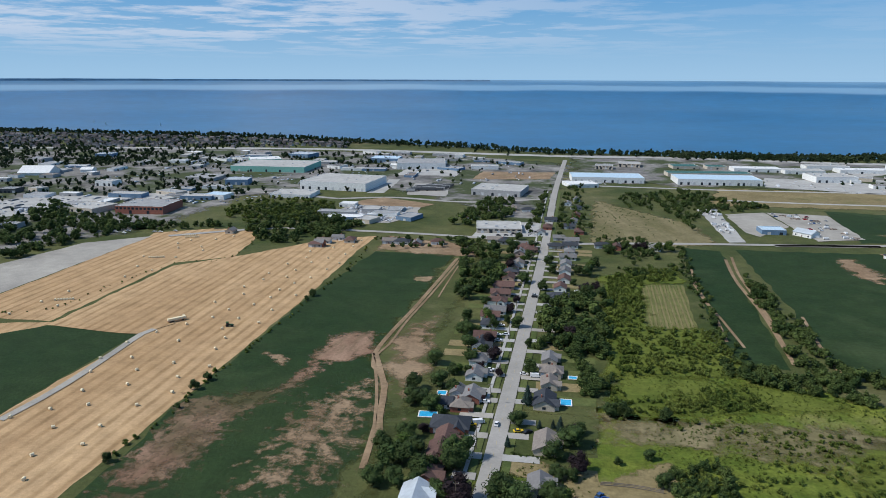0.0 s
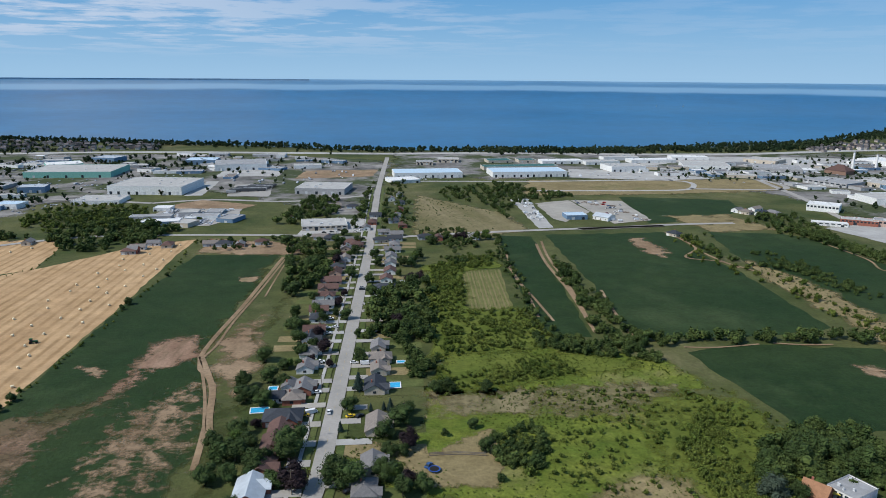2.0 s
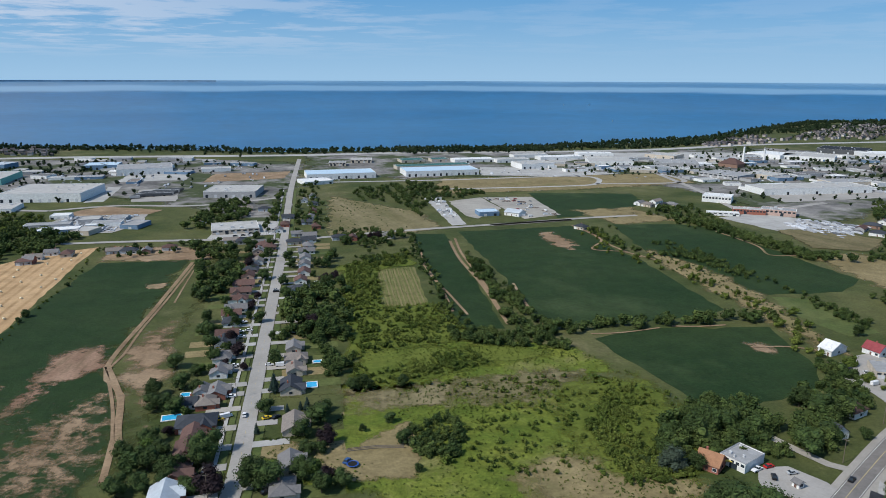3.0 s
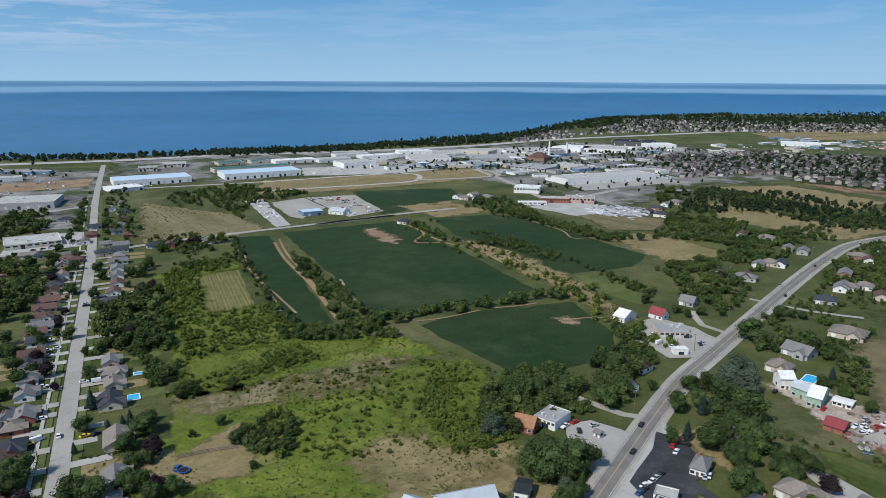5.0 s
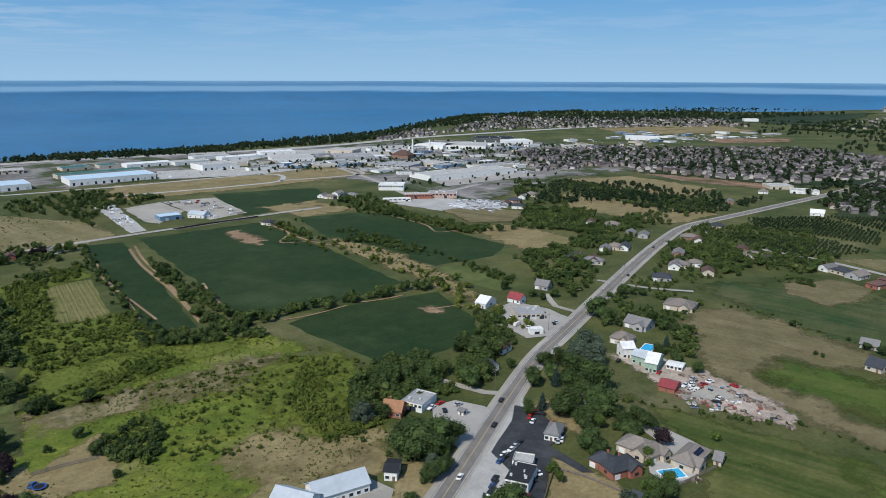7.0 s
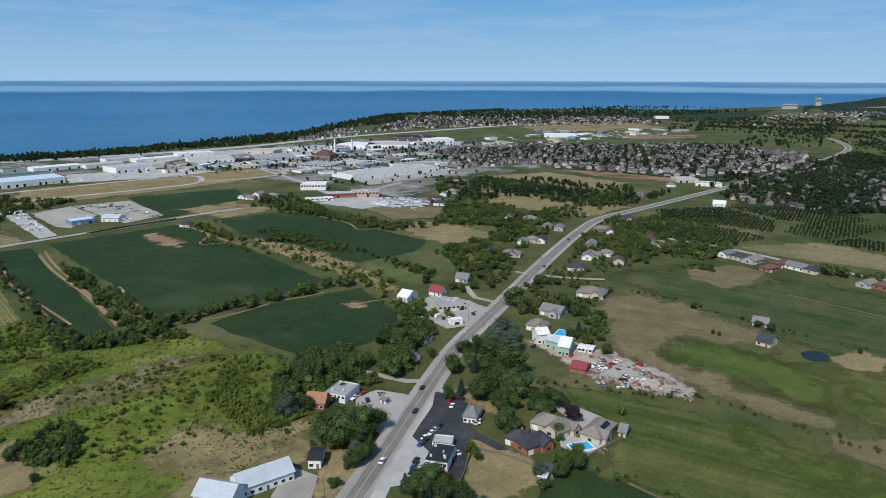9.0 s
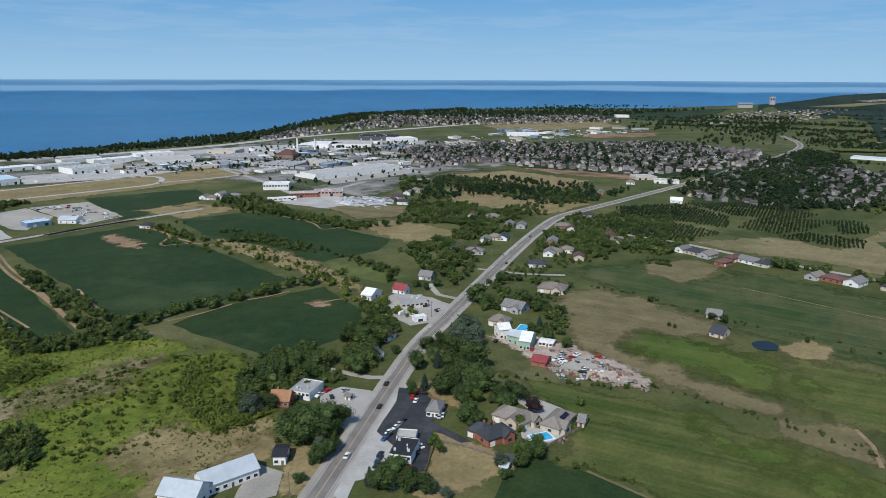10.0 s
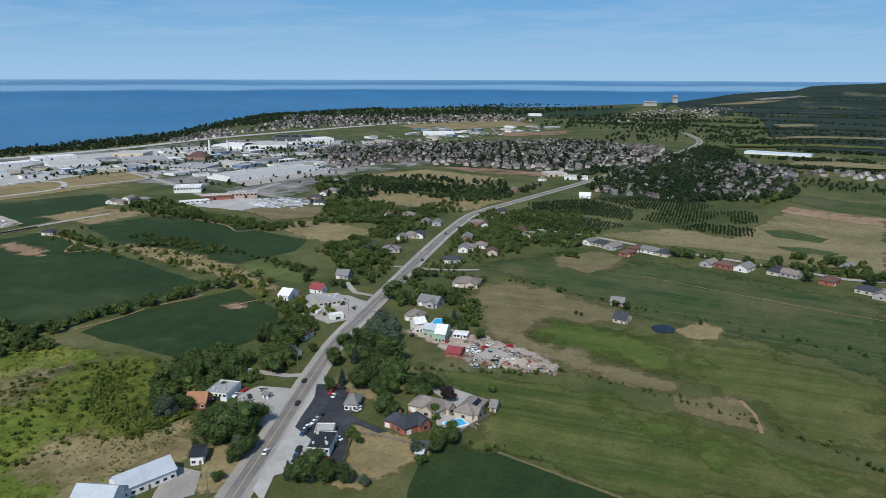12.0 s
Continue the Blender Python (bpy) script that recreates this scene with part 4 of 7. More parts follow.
wood([(1382, 670), (1675, 520), (2463, 725), (2096, 747)], 140, (7, 12), seed=48, detail="far")
wood([(957, 939), (1038, 495), (1261, 402), (1556, 669), (1264, 922)], 1300, (6, 11), seed=49, detail="far")
wood([(1779, 2086), (2203, 2043), (2821, 1544), (3237, 1314), (2347, 1403), (1930, 1622)], 520, (10, 18), seed=50, detail="far")
wood([(-1237, 1360), (-429, 1490), (-465, 1614), (-757, 1679), (-1459, 1717)], 420, (6, 11), seed=51, detail="far")
wood([(592, 82), (594, -1), (631, 3), (640, 65)], 24, (6, 10), seed=52)
wood([(1069, 156), (1041, 38), (1153, 48), (1173, 160)], 60, (4, 8), seed=53, detail="far")
wood([(405, 1110), (878, 1224), (1118, 1136), (937, 817), (686, 955)], 220, (5, 9), "street trees among the industrial yards", seed=54, detail="far", clump=0.004)
hedge(SHORE[:-12], 3.0, (6, 12), 16.0, "belt of dark trees along the lake shore", seed=55, detail="far")
hedge([(x * 0.985, y * 0.985) for x, y in SHORE[:-9]], 4, (6, 12), 20.0, "belt of dark trees along the lake shore", seed=56, detail="far")
hedge([(-177, 267), (-172, 314), (-174, 334), (-169, 386), (-166, 489), (-162, 558), (-166, 676)], 5, (1.2, 3.2), 1.2, "low weedy strip between crop and stubble", seed=57, material=SCRUBLEAF, skip=0.25)
hedge([(-355, 419), (-327, 436), (-321, 489), (-308, 555), (-274, 576), (-280, 677)], 5, (0.8, 2.0), 1.5, "weedy ditch line through the stubble", seed=58, material=SCRUBLEAF, skip=0.2)

wood([(22, 337), (146, 334), (168, 315), (170, 252), (143, 220), (100, 207), (19, 251), (-25, 276), (-14, 283), (15, 328)], 2300, (0.5, 1.3), "tall weeds tufted over the rough meadow", seed=61, detail="tuft", material=SCRUBLEAF, clump=0.02, name="weeds", cat="weeds")
wood([(54, 419), (100, 392), (153, 373), (173, 325), (144, 336), (23, 340), (29, 362)], 1500, (0.5, 1.4), "tall weeds tufted over the green meadow", seed=62, detail="tuft", material=SCRUBLEAF, clump=0.02, name="weeds", cat="weeds")
wood([(55, 916), (148, 785), (150, 702), (116, 681), (35, 685)], 160, (0.8, 2.4), "small shrubs dotted over dry pasture", seed=63, detail="tuft", clump=0.01, name="weeds", cat="weeds")
wood([(673, 630), (697, 570), (718, 413), (629, 416), (610, 544)], 130, (0.8, 2.6), "small shrubs dotted over fallow land", seed=64, detail="tuft", clump=0.01, name="weeds", cat="weeds")
wood([(312, 581), (332, 494), (320, 401), (304, 322), (293, 341), (298, 413), (297, 513)], 240, (0.8, 2.4), "shrubs in the dry corridor between crops", seed=65, detail="tuft", name="weeds", cat="weeds")
for k in range(14):
    (ax, ay), (bx, by), (cx, cy), (dx, dy) = [(66, 556), (96, 555), (90, 463), (59, 462)]
    f = (k + 0.5) / 14
    hedge([(ax + (bx - ax) * f, ay + (by - ay) * f), (dx + (cx - dx) * f, dy + (cy - dy) * f)], 2.2, (0.4, 0.8), 0.2, "single row of low young vines", seed=70 + k, detail="tuft", material=SCRUBLEAF, name="vine_row")
hedge([(-17, 298), (-3, 296), (16, 296)], 1.2, (1.3, 1.7), 0.3, "clipped dark green garden hedge", seed=90, name="garden_hedge")
hedge([(376, 289), (365, 259), (375, 240), (390, 237)], 3, (3, 6), 3, "belt of garden trees by the bungalow", seed=91)
hedge([(335, 258), (364, 251), (353, 221), (329, 202), (315, 203)], 4, (5, 9), 4, "belt of garden trees round the pool", seed=92)

wood([(1225, 1577), (1794, 2008), (2416, 1446), (2141, 1164), (1597, 1477)], 500, (7, 12), "trees between lakeside houses", seed=81, detail="far")
wood([(981, 1027), (1291, 1001), (983, 757), (818, 801)], 160, (5, 9), "street trees between town houses", seed=82, detail="far")
wood([(559, 381), (633, 358), (686, 316), (603, 237), (524, 233), (469, 268), (428, 297)], 130, (4, 9), "garden trees among roadside houses", seed=83, clump=0.01)
wood([(499, 484), (558, 456), (545, 399), (473, 370), (431, 388), (393, 406)], 60, (4, 9), "garden trees among roadside houses", seed=84, clump=0.01)
wood([(-804, 884), (-623, 1099), (-303, 1370), (-19, 1329), (-25, 1139), (-275, 906), (-504, 766), (-554, 610)], 330, (4, 9), "trees along the industrial roads", seed=85, detail="far", clump=0.006)
wood([(405, 1110), (996, 1390), (1174, 1106), (979, 794), (584, 689), (535, 889)], 300, (4, 8), "trees along the industrial roads", seed=86, detail="far", clump=0.006)
wood([(16, 1000), (41, 1040), (41, 759), (25, 679), (4, 694)], 60, (5, 9), "garden trees along the street", seed=87)
wood([(-18, 710), (8, 1001), (-4, 1029), (-27, 724)], 40, (5, 9), "garden trees along the street", seed=88)
wood([(-168, 664), (-62, 682), (-54, 649), (-139, 635)], 40, (4, 8), "garden trees by the cross road", seed=89)

# gardens, orchards and tree belts along the highway
for k, (poly, n, h, det) in enumerate((
    ([(621, 404), (704, 382), (712, 308), (613, 259), (551, 276), (536, 305), (526, 334)], 300, (2.5, 6), "mid"),
    ([(569, 583), (614, 529), (628, 449), (587, 425), (561, 475), (519, 522)], 110, (4, 8), "mid"),
    ([(489, 432), (556, 428), (530, 394), (491, 394), (461, 400)], 36, (4, 8), "mid"),
    ([(529, 256), (538, 224), (516, 215), (509, 241)], 40, (2, 4), "mid"),
    ([(419, 319), (453, 309), (449, 288), (415, 273), (396, 291)], 90, (1.6, 3.2), "mid"),
    ([(611, 387), (683, 364), (659, 275), (641, 230), (562, 246), (537, 286), (554, 335)], 230, (2.5, 6), "mid"),
    ([(515, 334), (527, 292), (503, 260), (469, 279), (464, 311)], 70, (3, 7), "mid"),
    ([(405, 274), (422, 264), (413, 243), (390, 240), (389, 257)], 26, (3, 6), "mid"),
    ([(583, 233), (577, 177), (575, 122), (575, 70), (590, 24), (585, -2), (597, -1), (605, 26), (590, 73), (595, 133), (595, 210)], 60, (4, 8), "mid"),
    ([(625, 650), (698, 636), (690, 529), (677, 431), (736, 420), (776, 470), (777, 577), (772, 706), (705, 734)], 330, (4, 8), "mid"),
    ([(509, 546), (551, 535), (551, 450), (532, 418), (512, 462), (487, 504)], 90, (3, 7), "mid"),
    ([(366, 657), (424, 632), (422, 552), (427, 489), (445, 509), (436, 590), (433, 689)], 150, (4, 8), "mid"),
    ([(310, 685), (350, 619), (358, 485), (355, 366), (344, 354), (337, 472), (328, 591)], 170, (2.5, 6), "mid"),
    ([(957, 863), (1067, 801), (1047, 609), (1039, 494), (1285, 754), (1172, 976)], 120, (5, 9), "far"),
    ([(754, 1050), (967, 1011), (1134, 944), (949, 801), (811, 846)], 130, (5, 9), "far"),
    ([(589, 1524), (705, 1486), (886, 1511), (1094, 1618), (1358, 1772), (1770, 2040), (1633, 1882), (1243, 1622), (986, 1481), (820, 1421), (662, 1397)], 520, (7, 12), "far"),
    ([(1795, 2069), (2277, 2109), (2780, 2038), (3102, 1861), (2788, 1669), (2349, 1730), (1906, 1763)], 330, (7, 12), "far"),
    ([(-356, 769), (-319, 826), (-245, 808), (-183, 772), (-196, 726), (-283, 731)], 160, (4, 8), "mid"),
    ([(-951, 1522), (-678, 1468), (-471, 1219), (-643, 1123), (-824, 1101), (-1062, 1420)], 320, (5, 9), "far"),
    ([(-528, 705), (-495, 738), (-423, 716), (-422, 638), (-451, 602)], 90, (4, 8), "mid"),
)):
    wood(poly, n, h, "garden trees and shrubs between roadside plots" if det == "mid" else "dark belt of mixed trees", seed=600 + k, detail=det, clump=0.012 if det == "mid" else 0.004, name="tree_belt")

# tree lines of the far country, each a level row
lines = random.Random(303)
for ends, n in (
    ([(3643, 1033), (3829, 278)], 60), ([(3092, 846), (3184, 222)], 70), ([(2884, 701), (3014, 208)], 60), ([(2626, 577), (2538, 166)], 60), ([(2195, 588), (2201, 370)], 40), ([(2238, 392), (2279, 144)], 55), ([(1944, 501), (2169, 135)], 70),
    ([(1731, 403), (1925, 114)], 70), ([(1664, 398), (1787, 244)], 40), ([(1584, 210), (1615, 87)], 45), ([(1405, 219), (1455, 73)], 50), ([(1285, 179), (1299, 60)], 50), ([(4703, 1004), (5491, 421)], 60), ([(5583, 1011), (6074, 471)], 50), ([(7173, 1171), (8570, 686)], 50), ([(9046, 1374), (11035, 899)], 40),
    ([(1774, 495), (1907, 407)], 40), ([(1984, 574), (2239, 534)], 40), ([(2510, 718), (2436, 532)], 40), ([(2264, 1116), (2459, 683)], 90), ([(2085, 1005), (2223, 631)], 90), ([(2423, 1197), (2740, 874)], 60), ([(3008, 1970), (3423, 1705)], 60), ([(2665, 1900), (3027, 1564)], 60)):
    (ax, ay), (bx, by) = ends
    far = math.hypot(ax + bx, ay + by) / 2
    spots = []
    for i in range(n * 2):
        f = lines.random()
        spots.append((ax + (bx - ax) * f, ay + (by - ay) * f + lines.gauss(0, far * 0.03), lines.uniform(5, 10), lines.uniform(1.0, 1.9)))
    growth("tree_line", spots, FARLEAF, "far", "distant dark line of trees between fields", "trees")
wood([(1062, 464), (1120, 390), (1203, 331), (1085, 244), (954, 224), (885, 269), (839, 343), (907, 409)], 420, (7, 13), "large old garden trees over houses", seed=110, detail="far")
wood([(1230, 442), (1418, 404), (1334, 310), (1208, 277), (1197, 339), (1149, 401)], 200, (7, 12), "large old garden trees over houses", seed=111, detail="far")
wood([(1545, 425), (1494, 342), (1295, 290), (1397, 381)], 120, (7, 12), "trees beside the far highway", seed=112, detail="far")
wood([(964, 212), (1243, 231), (1251, 164), (1070, 155), (921, 159)], 90, (5, 9), "street trees between houses", seed=113, detail="far")
wood([(952, 153), (1005, 143), (879, 150), (848, 149)], 50, (4, 8), "yellow-green bushes at the field corner", seed=114, material=SCRUBLEAF)


def orchard(poly, along, gap, pitch, h, label, seed, name="orchard"):
    """Fruit trees in straight rows inside an outline."""
    rnd, spots = random.Random(seed), []
    cx, cy = sum(p[0] for p in poly) / len(poly), sum(p[1] for p in poly) / len(poly)
    c, q = math.cos(radians(along)), math.sin(radians(along))
    for i in range(-60, 61):
        for j in range(-120, 121):
            u, v = j * pitch + rnd.gauss(0, 0.3), i * gap
            x, y = cx + u * c - v * q, cy + u * q + v * c
            if inside(x, y, poly) and rnd.random() < 0.93:
                spots.append((x, y, rnd.uniform(*h), rnd.uniform(1.0, 1.4)))
    return growth(name, spots, FARLEAF, "far", label, "orchard")


for k, poly in enumerate(([(800, 337), (854, 280), (860, 246), (832, 193), (774, 211), (768, 265)], [(744, 239), (793, 220), (798, 174), (737, 178), (704, 197), (705, 234)], [(690, 192), (727, 172), (726, 122), (694, 119), (684, 132)], [(807, 180), (824, 147), (767, 128), (745, 148)], [(718, 384), (794, 338), (752, 262), (696, 240), (694, 284), (683, 353)], [(636, 359), (682, 279), (665, 233), (596, 263), (601, 317)])):
    orchard(poly, -75, 5.2, 3.6, (2.4, 3.8), "dark green orchard trees in straight rows", 500 + k)

# single trees
yt = random.Random(19)
for i in range(46):
    yy = yt.uniform(240, 690)
    xx = float(np.interp(yy, [210, 700], [-22, 2]))
    s = yt.choice((-1, -1, 1))
    tree(xx + s * yt.uniform(20, 40), yy, yt.uniform(5, 10), yt.choice(("round", "round", "round", "bright", "purple")))
trees([(-36, 289, 13), (-38, 283, 10), (-66, 352, 10), (-61, 384, 9), (-64, 281, 10), (-58, 283, 11), (-54, 291, 9), (-58, 268, 8), (-49, 270, 8), (-66, 268, 9), (-60, 303, 9), (-10, 379, 9), (-14, 323, 8), (10, 308, 10), (14, 319, 6), (2, 297, 9), (-16, 263, 14), (-11, 260, 12), (4, 282, 7), (9, 282, 6), (2, 265, 10), (16, 256, 8), (8, 253, 9), (28, 338, 8), (34, 337, 9), (53, 338, 7), (41, 302, 5), (28, 296, 4), (44, 282, 7), (46, 260, 4), (-50, 275, 10), (-69, 294, 9)])
trees([(-68, 567, 12), (-52, 565, 12), (-47, 581, 10), (-58, 500, 11), (-65, 508, 9), (-18, 615, 10), (-17, 656, 9), (-20, 545, 10), (-20, 448, 8), (-27, 455, 6), (-52, 453, 10), (-46, 409, 9), (-53, 433, 8), (-2, 603, 9), (1, 575, 9), (-6, 528, 9), (-4, 500, 8), (21, 572, 10), (28, 571, 11), (35, 598, 10), (50, 648, 10), (-82, 652, 10), (-52, 652, 8), (13, 610, 7), (-12, 417, 6), (-42, 374, 6), (-50, 375, 6), (35, 518, 9), (27, 526, 8)])
trees([(-32, 261, 12), (-30, 394, 9), (-26, 374, 5), (11, 261, 7), (-23, 496, 6), (-26, 476, 7), (10, 315, 7), (81, 662, 9), (75, 663, 8)], "purple")
trees([(-10, 344, 11), (5, 320, 8), (-17, 303, 6), (-4, 321, 5), (2, 322, 5)], "spruce")
trees([(6, 264, 8), (-47, 374, 6), (-60, 295, 8), (94, 660, 10), (103, 664, 10)], "bright")
trees([(-174, 334, 6), (-173, 345, 5), (-166, 489, 6), (-167, 478, 4), (-160, 555, 4), (-176, 266, 5), (-172, 314, 3), (-63, 336, 10), (-59, 338, 8), (-79, 662, 9)], "round")
trees([(260, 230, 12), (252, 213, 17), (253, 201, 17), (235, 181, 15), (225, 191, 13), (244, 221, 9), (232, 222, 10), (208, 201, 8), (226, 179, 9), (217, 190, 12), (206, 163, 11), (208, 158, 6), (226, 159, 8), (233, 160, 6), (200, 124, 10), (192, 123, 7), (206, 124, 6), (182, 123, 5), (143, 153, 10), (150, 151, 12), (152, 144, 10), (154, 138, 9), (242, 202, 15), (237, 192, 14), (254, 236, 9), (219, 177, 9), (237, 175, 6)])
trees([(147, 209, 14), (150, 202, 15), (157, 202, 14), (163, 202, 12), (141, 206, 12), (143, 199, 11), (150, 197, 11), (154, 239, 8), (140, 184, 9), (145, 185, 8), (138, 184, 6), (150, 187, 7), (126, 178, 5), (165, 260, 13), (175, 264, 13), (184, 263, 12), (190, 255, 12), (154, 261, 9), (205, 240, 11), (220, 245, 10), (235, 268, 12), (231, 277, 11), (250, 265, 8), (238, 245, 6), (339, 271, 14), (335, 260, 12), (381, 285, 9), (377, 292, 5), (331, 350, 8), (335, 326, 6), (335, 316, 6), (346, 315, 7), (357, 308, 5)])
trees([(285, 233, 16), (271, 228, 15), (274, 219, 16), (144, 240, 11), (288, 230, 13)], "silver")
trees([(240, 214, 11), (216, 200, 10), (207, 150, 6), (147, 149, 10), (143, 157, 9), (329, 212, 8)], "spruce")
trees([(178, 154, 6), (223, 172, 8), (254, 135, 5), (215, 140, 4), (206, 107, 4)], "bright")
for x, y in [(214, 170), (208, 161), (207, 165), (228, 167), (233, 166), (241, 166), (239, 178), (239, 159), (205, 159), (220, 181)]:
    tree(x, y, tree_rnd.uniform(5, 9), "round")
for x, y in [(200, 131), (200, 126), (187, 129), (191, 128), (207, 126), (181, 160), (218, 143), (147, 193), (155, 195), (146, 186), (155, 138), (152, 147), (146, 150), (157, 131)]:
    tree(x, y, tree_rnd.uniform(4, 8), tree_rnd.choice(("round", "bright", "silver")))
trees([(233, 147, 9), (395, 330, 7), (422, 367, 8)], "purple")
trees([(358, 242, 8), (356, 249, 7), (352, 250, 7), (351, 230, 7), (351, 221, 8), (355, 216, 8), (311, 180, 7), (399, 281, 6), (395, 286, 6), (312, 194, 8), (314, 207, 8), (391, 291, 8), (559, 239, 9), (421, 185, 5), (415, 140, 5), (414, 132, 6), (384, 150, 3), (385, 154, 3), (573, 153, 9), (574, 141, 9), (575, 76, 10), (597, 75, 9), (583, 59, 10), (558, 47, 9), (578, 8, 10), (592, 2, 9), (414, 83, 4), (420, 28, 3), (423, 2, 3)])


# ---- buildings ----
def plain(name, c, rough=0.8, scale=0.6, metal=0.0, spread=0.12, vary=0.0):
    lo, hi = tuple(max(0, v * (1 - spread)) for v in c), tuple(min(1, v * (1 + spread)) for v in c)
    return surface(name, lo, hi, scale, scale * 6, rough=rough, coords="object", metal=metal, vary=vary, grain=(0.88, 1.1))


WALLS = {
    "white": plain("white_siding", (0.72, 0.72, 0.70)), "beige": plain("beige_render", (0.50, 0.44, 0.36)), "grey": plain("grey_cladding", (0.36, 0.36, 0.36)),
    "brick": plain("red_brick_wall", (0.30, 0.12, 0.085), scale=1.2), "brown": plain("brown_brick_wall", (0.25, 0.16, 0.12), scale=1.2), "blue": plain("blue_metal_cladding", (0.15, 0.23, 0.33)),
    "teal": plain("teal_metal_cladding", (0.22, 0.45, 0.38)), "dark": plain("dark_cladding", (0.09, 0.095, 0.10)), "green": plain("pale_green_siding", (0.30, 0.42, 0.34)),
    "yellow": plain("yellow_render", (0.60, 0.48, 0.10)), "pink": plain("pale_pink_brick", (0.46, 0.33, 0.28)),
}
ROOFS = {
    "brown": plain("brown_shingles", (0.115, 0.070, 0.060), scale=0.8, vary=0.15), "grey": plain("grey_shingles", (0.17, 0.165, 0.165), scale=0.8, vary=0.15),
    "charcoal": plain("charcoal_shingles", (0.05, 0.055, 0.065), scale=0.8, vary=0.15), "taupe": plain("taupe_shingles", (0.20, 0.175, 0.155), scale=0.8, vary=0.1),
    "red": plain("red_metal_roof", (0.24, 0.055, 0.06), 0.5), "white": plain("white_membrane_roof", (0.66, 0.66, 0.65)), "light": plain("pale_gravel_roof", (0.40, 0.39, 0.37), scale=0.15),
    "bluewhite": plain("pale_blue_metal_roof", (0.46, 0.58, 0.68), 0.5), "green": plain("dark_green_metal_roof", (0.045, 0.13, 0.11), 0.5), "black": plain("black_flat_roof", (0.028, 0.030, 0.035)),
    "orange": plain("orange_brown_shingles", (0.30, 0.16, 0.09)), "mid": plain("grey_flat_roof", (0.30, 0.30, 0.30), scale=0.15), "steel": plain("grey_steel_roof", (0.42, 0.46, 0.50), 0.45, 0.08, 0.0, 0.05),
}
GLASS = plain("window_glass", (0.03, 0.04, 0.05), 0.12)
TRIM = plain("white_trim", (0.70, 0.70, 0.68))
DOORP = plain("painted_door", (0.16, 0.10, 0.08))
UNIT = plain("rooftop_unit_metal", (0.52, 0.53, 0.54), 0.5)
PANEL = plain("solar_panel_glass", (0.015, 0.02, 0.04), 0.15)


def box(bm, x0, x1, y0, y1, z0, z1):
    v = [bm.verts.new(p) for p in ((x0, y0, z0), (x1, y0, z0), (x1, y1, z0), (x0, y1, z0), (x0, y0, z1), (x1, y0, z1), (x1, y1, z1), (x0, y1, z1))]
    for f in ((3, 2, 1, 0), (4, 5, 6, 7), (0, 1, 5, 4), (1, 2, 6, 5), (2, 3, 7, 6), (3, 0, 4, 7)):
        bm.faces.new([v[i] for i in f])


def boxes(name, dims, material, parent, label=""):
    bm = bmesh.new()
    for d in dims:
        box(bm, *d)
    return mesh(name, bm, material, parent, label)


def seat(e, x, y, rot):
    p = lift(x, y)
    s = 1.0 if math.hypot(x, y) <= 2500 else math.hypot(p.x, p.y) / math.hypot(x, y)
    e.matrix_basis = Matrix.LocRotScale(p, Euler((0, 0, radians(rot))), (s, s, s))


def hall(x, y, rot, w, d, h, wall="white", roof="light", label="", doors=4, units=3, name="warehouse", cat="warehouse", group="", windows=0):
    """Flat-roofed building: walls with a parapet, roof deck, loading doors, windows, roof units."""
    rnd = random.Random(int(x * 3 + y * 7))
    e = tagged(new(name), label or "long flat-roofed industrial building with loading doors", cat, group)
    bm = bmesh.new()
    a, b, t = w / 2, d / 2, (0.3 if w > 20 else 0.16)
    for q in ((-a, a, -b, -b + t), (-a, a, b - t, b), (-a, -a + t, -b + t, b - t), (a - t, a, -b + t, b - t)):
        box(bm, *q, -0.3, h)
    mesh("wall", bm, WALLS[wall], e)
    boxes("roof", [(-a + t, a - t, -b + t, b - t, h - 0.8, h - 0.35)], ROOFS[roof], e)
    boxes("parapet_cap", [(-a - .08, a + .08, -b - .08, -b + t + .05, h, h + .05), (-a - .08, a + .08, b - t - .05, b + .08, h, h + .05), (-a - .08, -a + t + .05, -b + t + .05, b - t - .05, h, h + .05), (a - t - .05, a + .08, -b + t + .05, b - t - .05, h, h + .05)], TRIM if w > 22 else ROOFS[roof], e)
    for i in range(doors):
        cx = -a + w * (i + 0.5 + rnd.uniform(-0.15, 0.15)) / doors
        boxes("loading_door", [(cx - 1.6, cx + 1.6, -b - .06, -b + .02, 0, min(4.0, h * 0.55))], GLASS if rnd.random() < 0.6 else UNIT, e)
    for i in range(windows):
        cx = -a + w * (i + 0.5) / windows
        boxes("window", [(cx - w / windows * 0.32, cx + w / windows * 0.32, -b - .05, -b + .02, h * 0.55, h * 0.82)], GLASS, e)
    for i in range(units):
        ux, uy, s = rnd.uniform(-a * .8, a * .8), rnd.uniform(-b * .7, b * .7), rnd.uniform(0.8, 1.6) * min(1.0, w / 28)
        boxes("roof_unit", [(ux - s, ux + s, uy - s * .7, uy + s * .7, h - 0.35, h + 0.5 + s * .4)], UNIT, e)
    seat(e, x, y, rot)
    return e


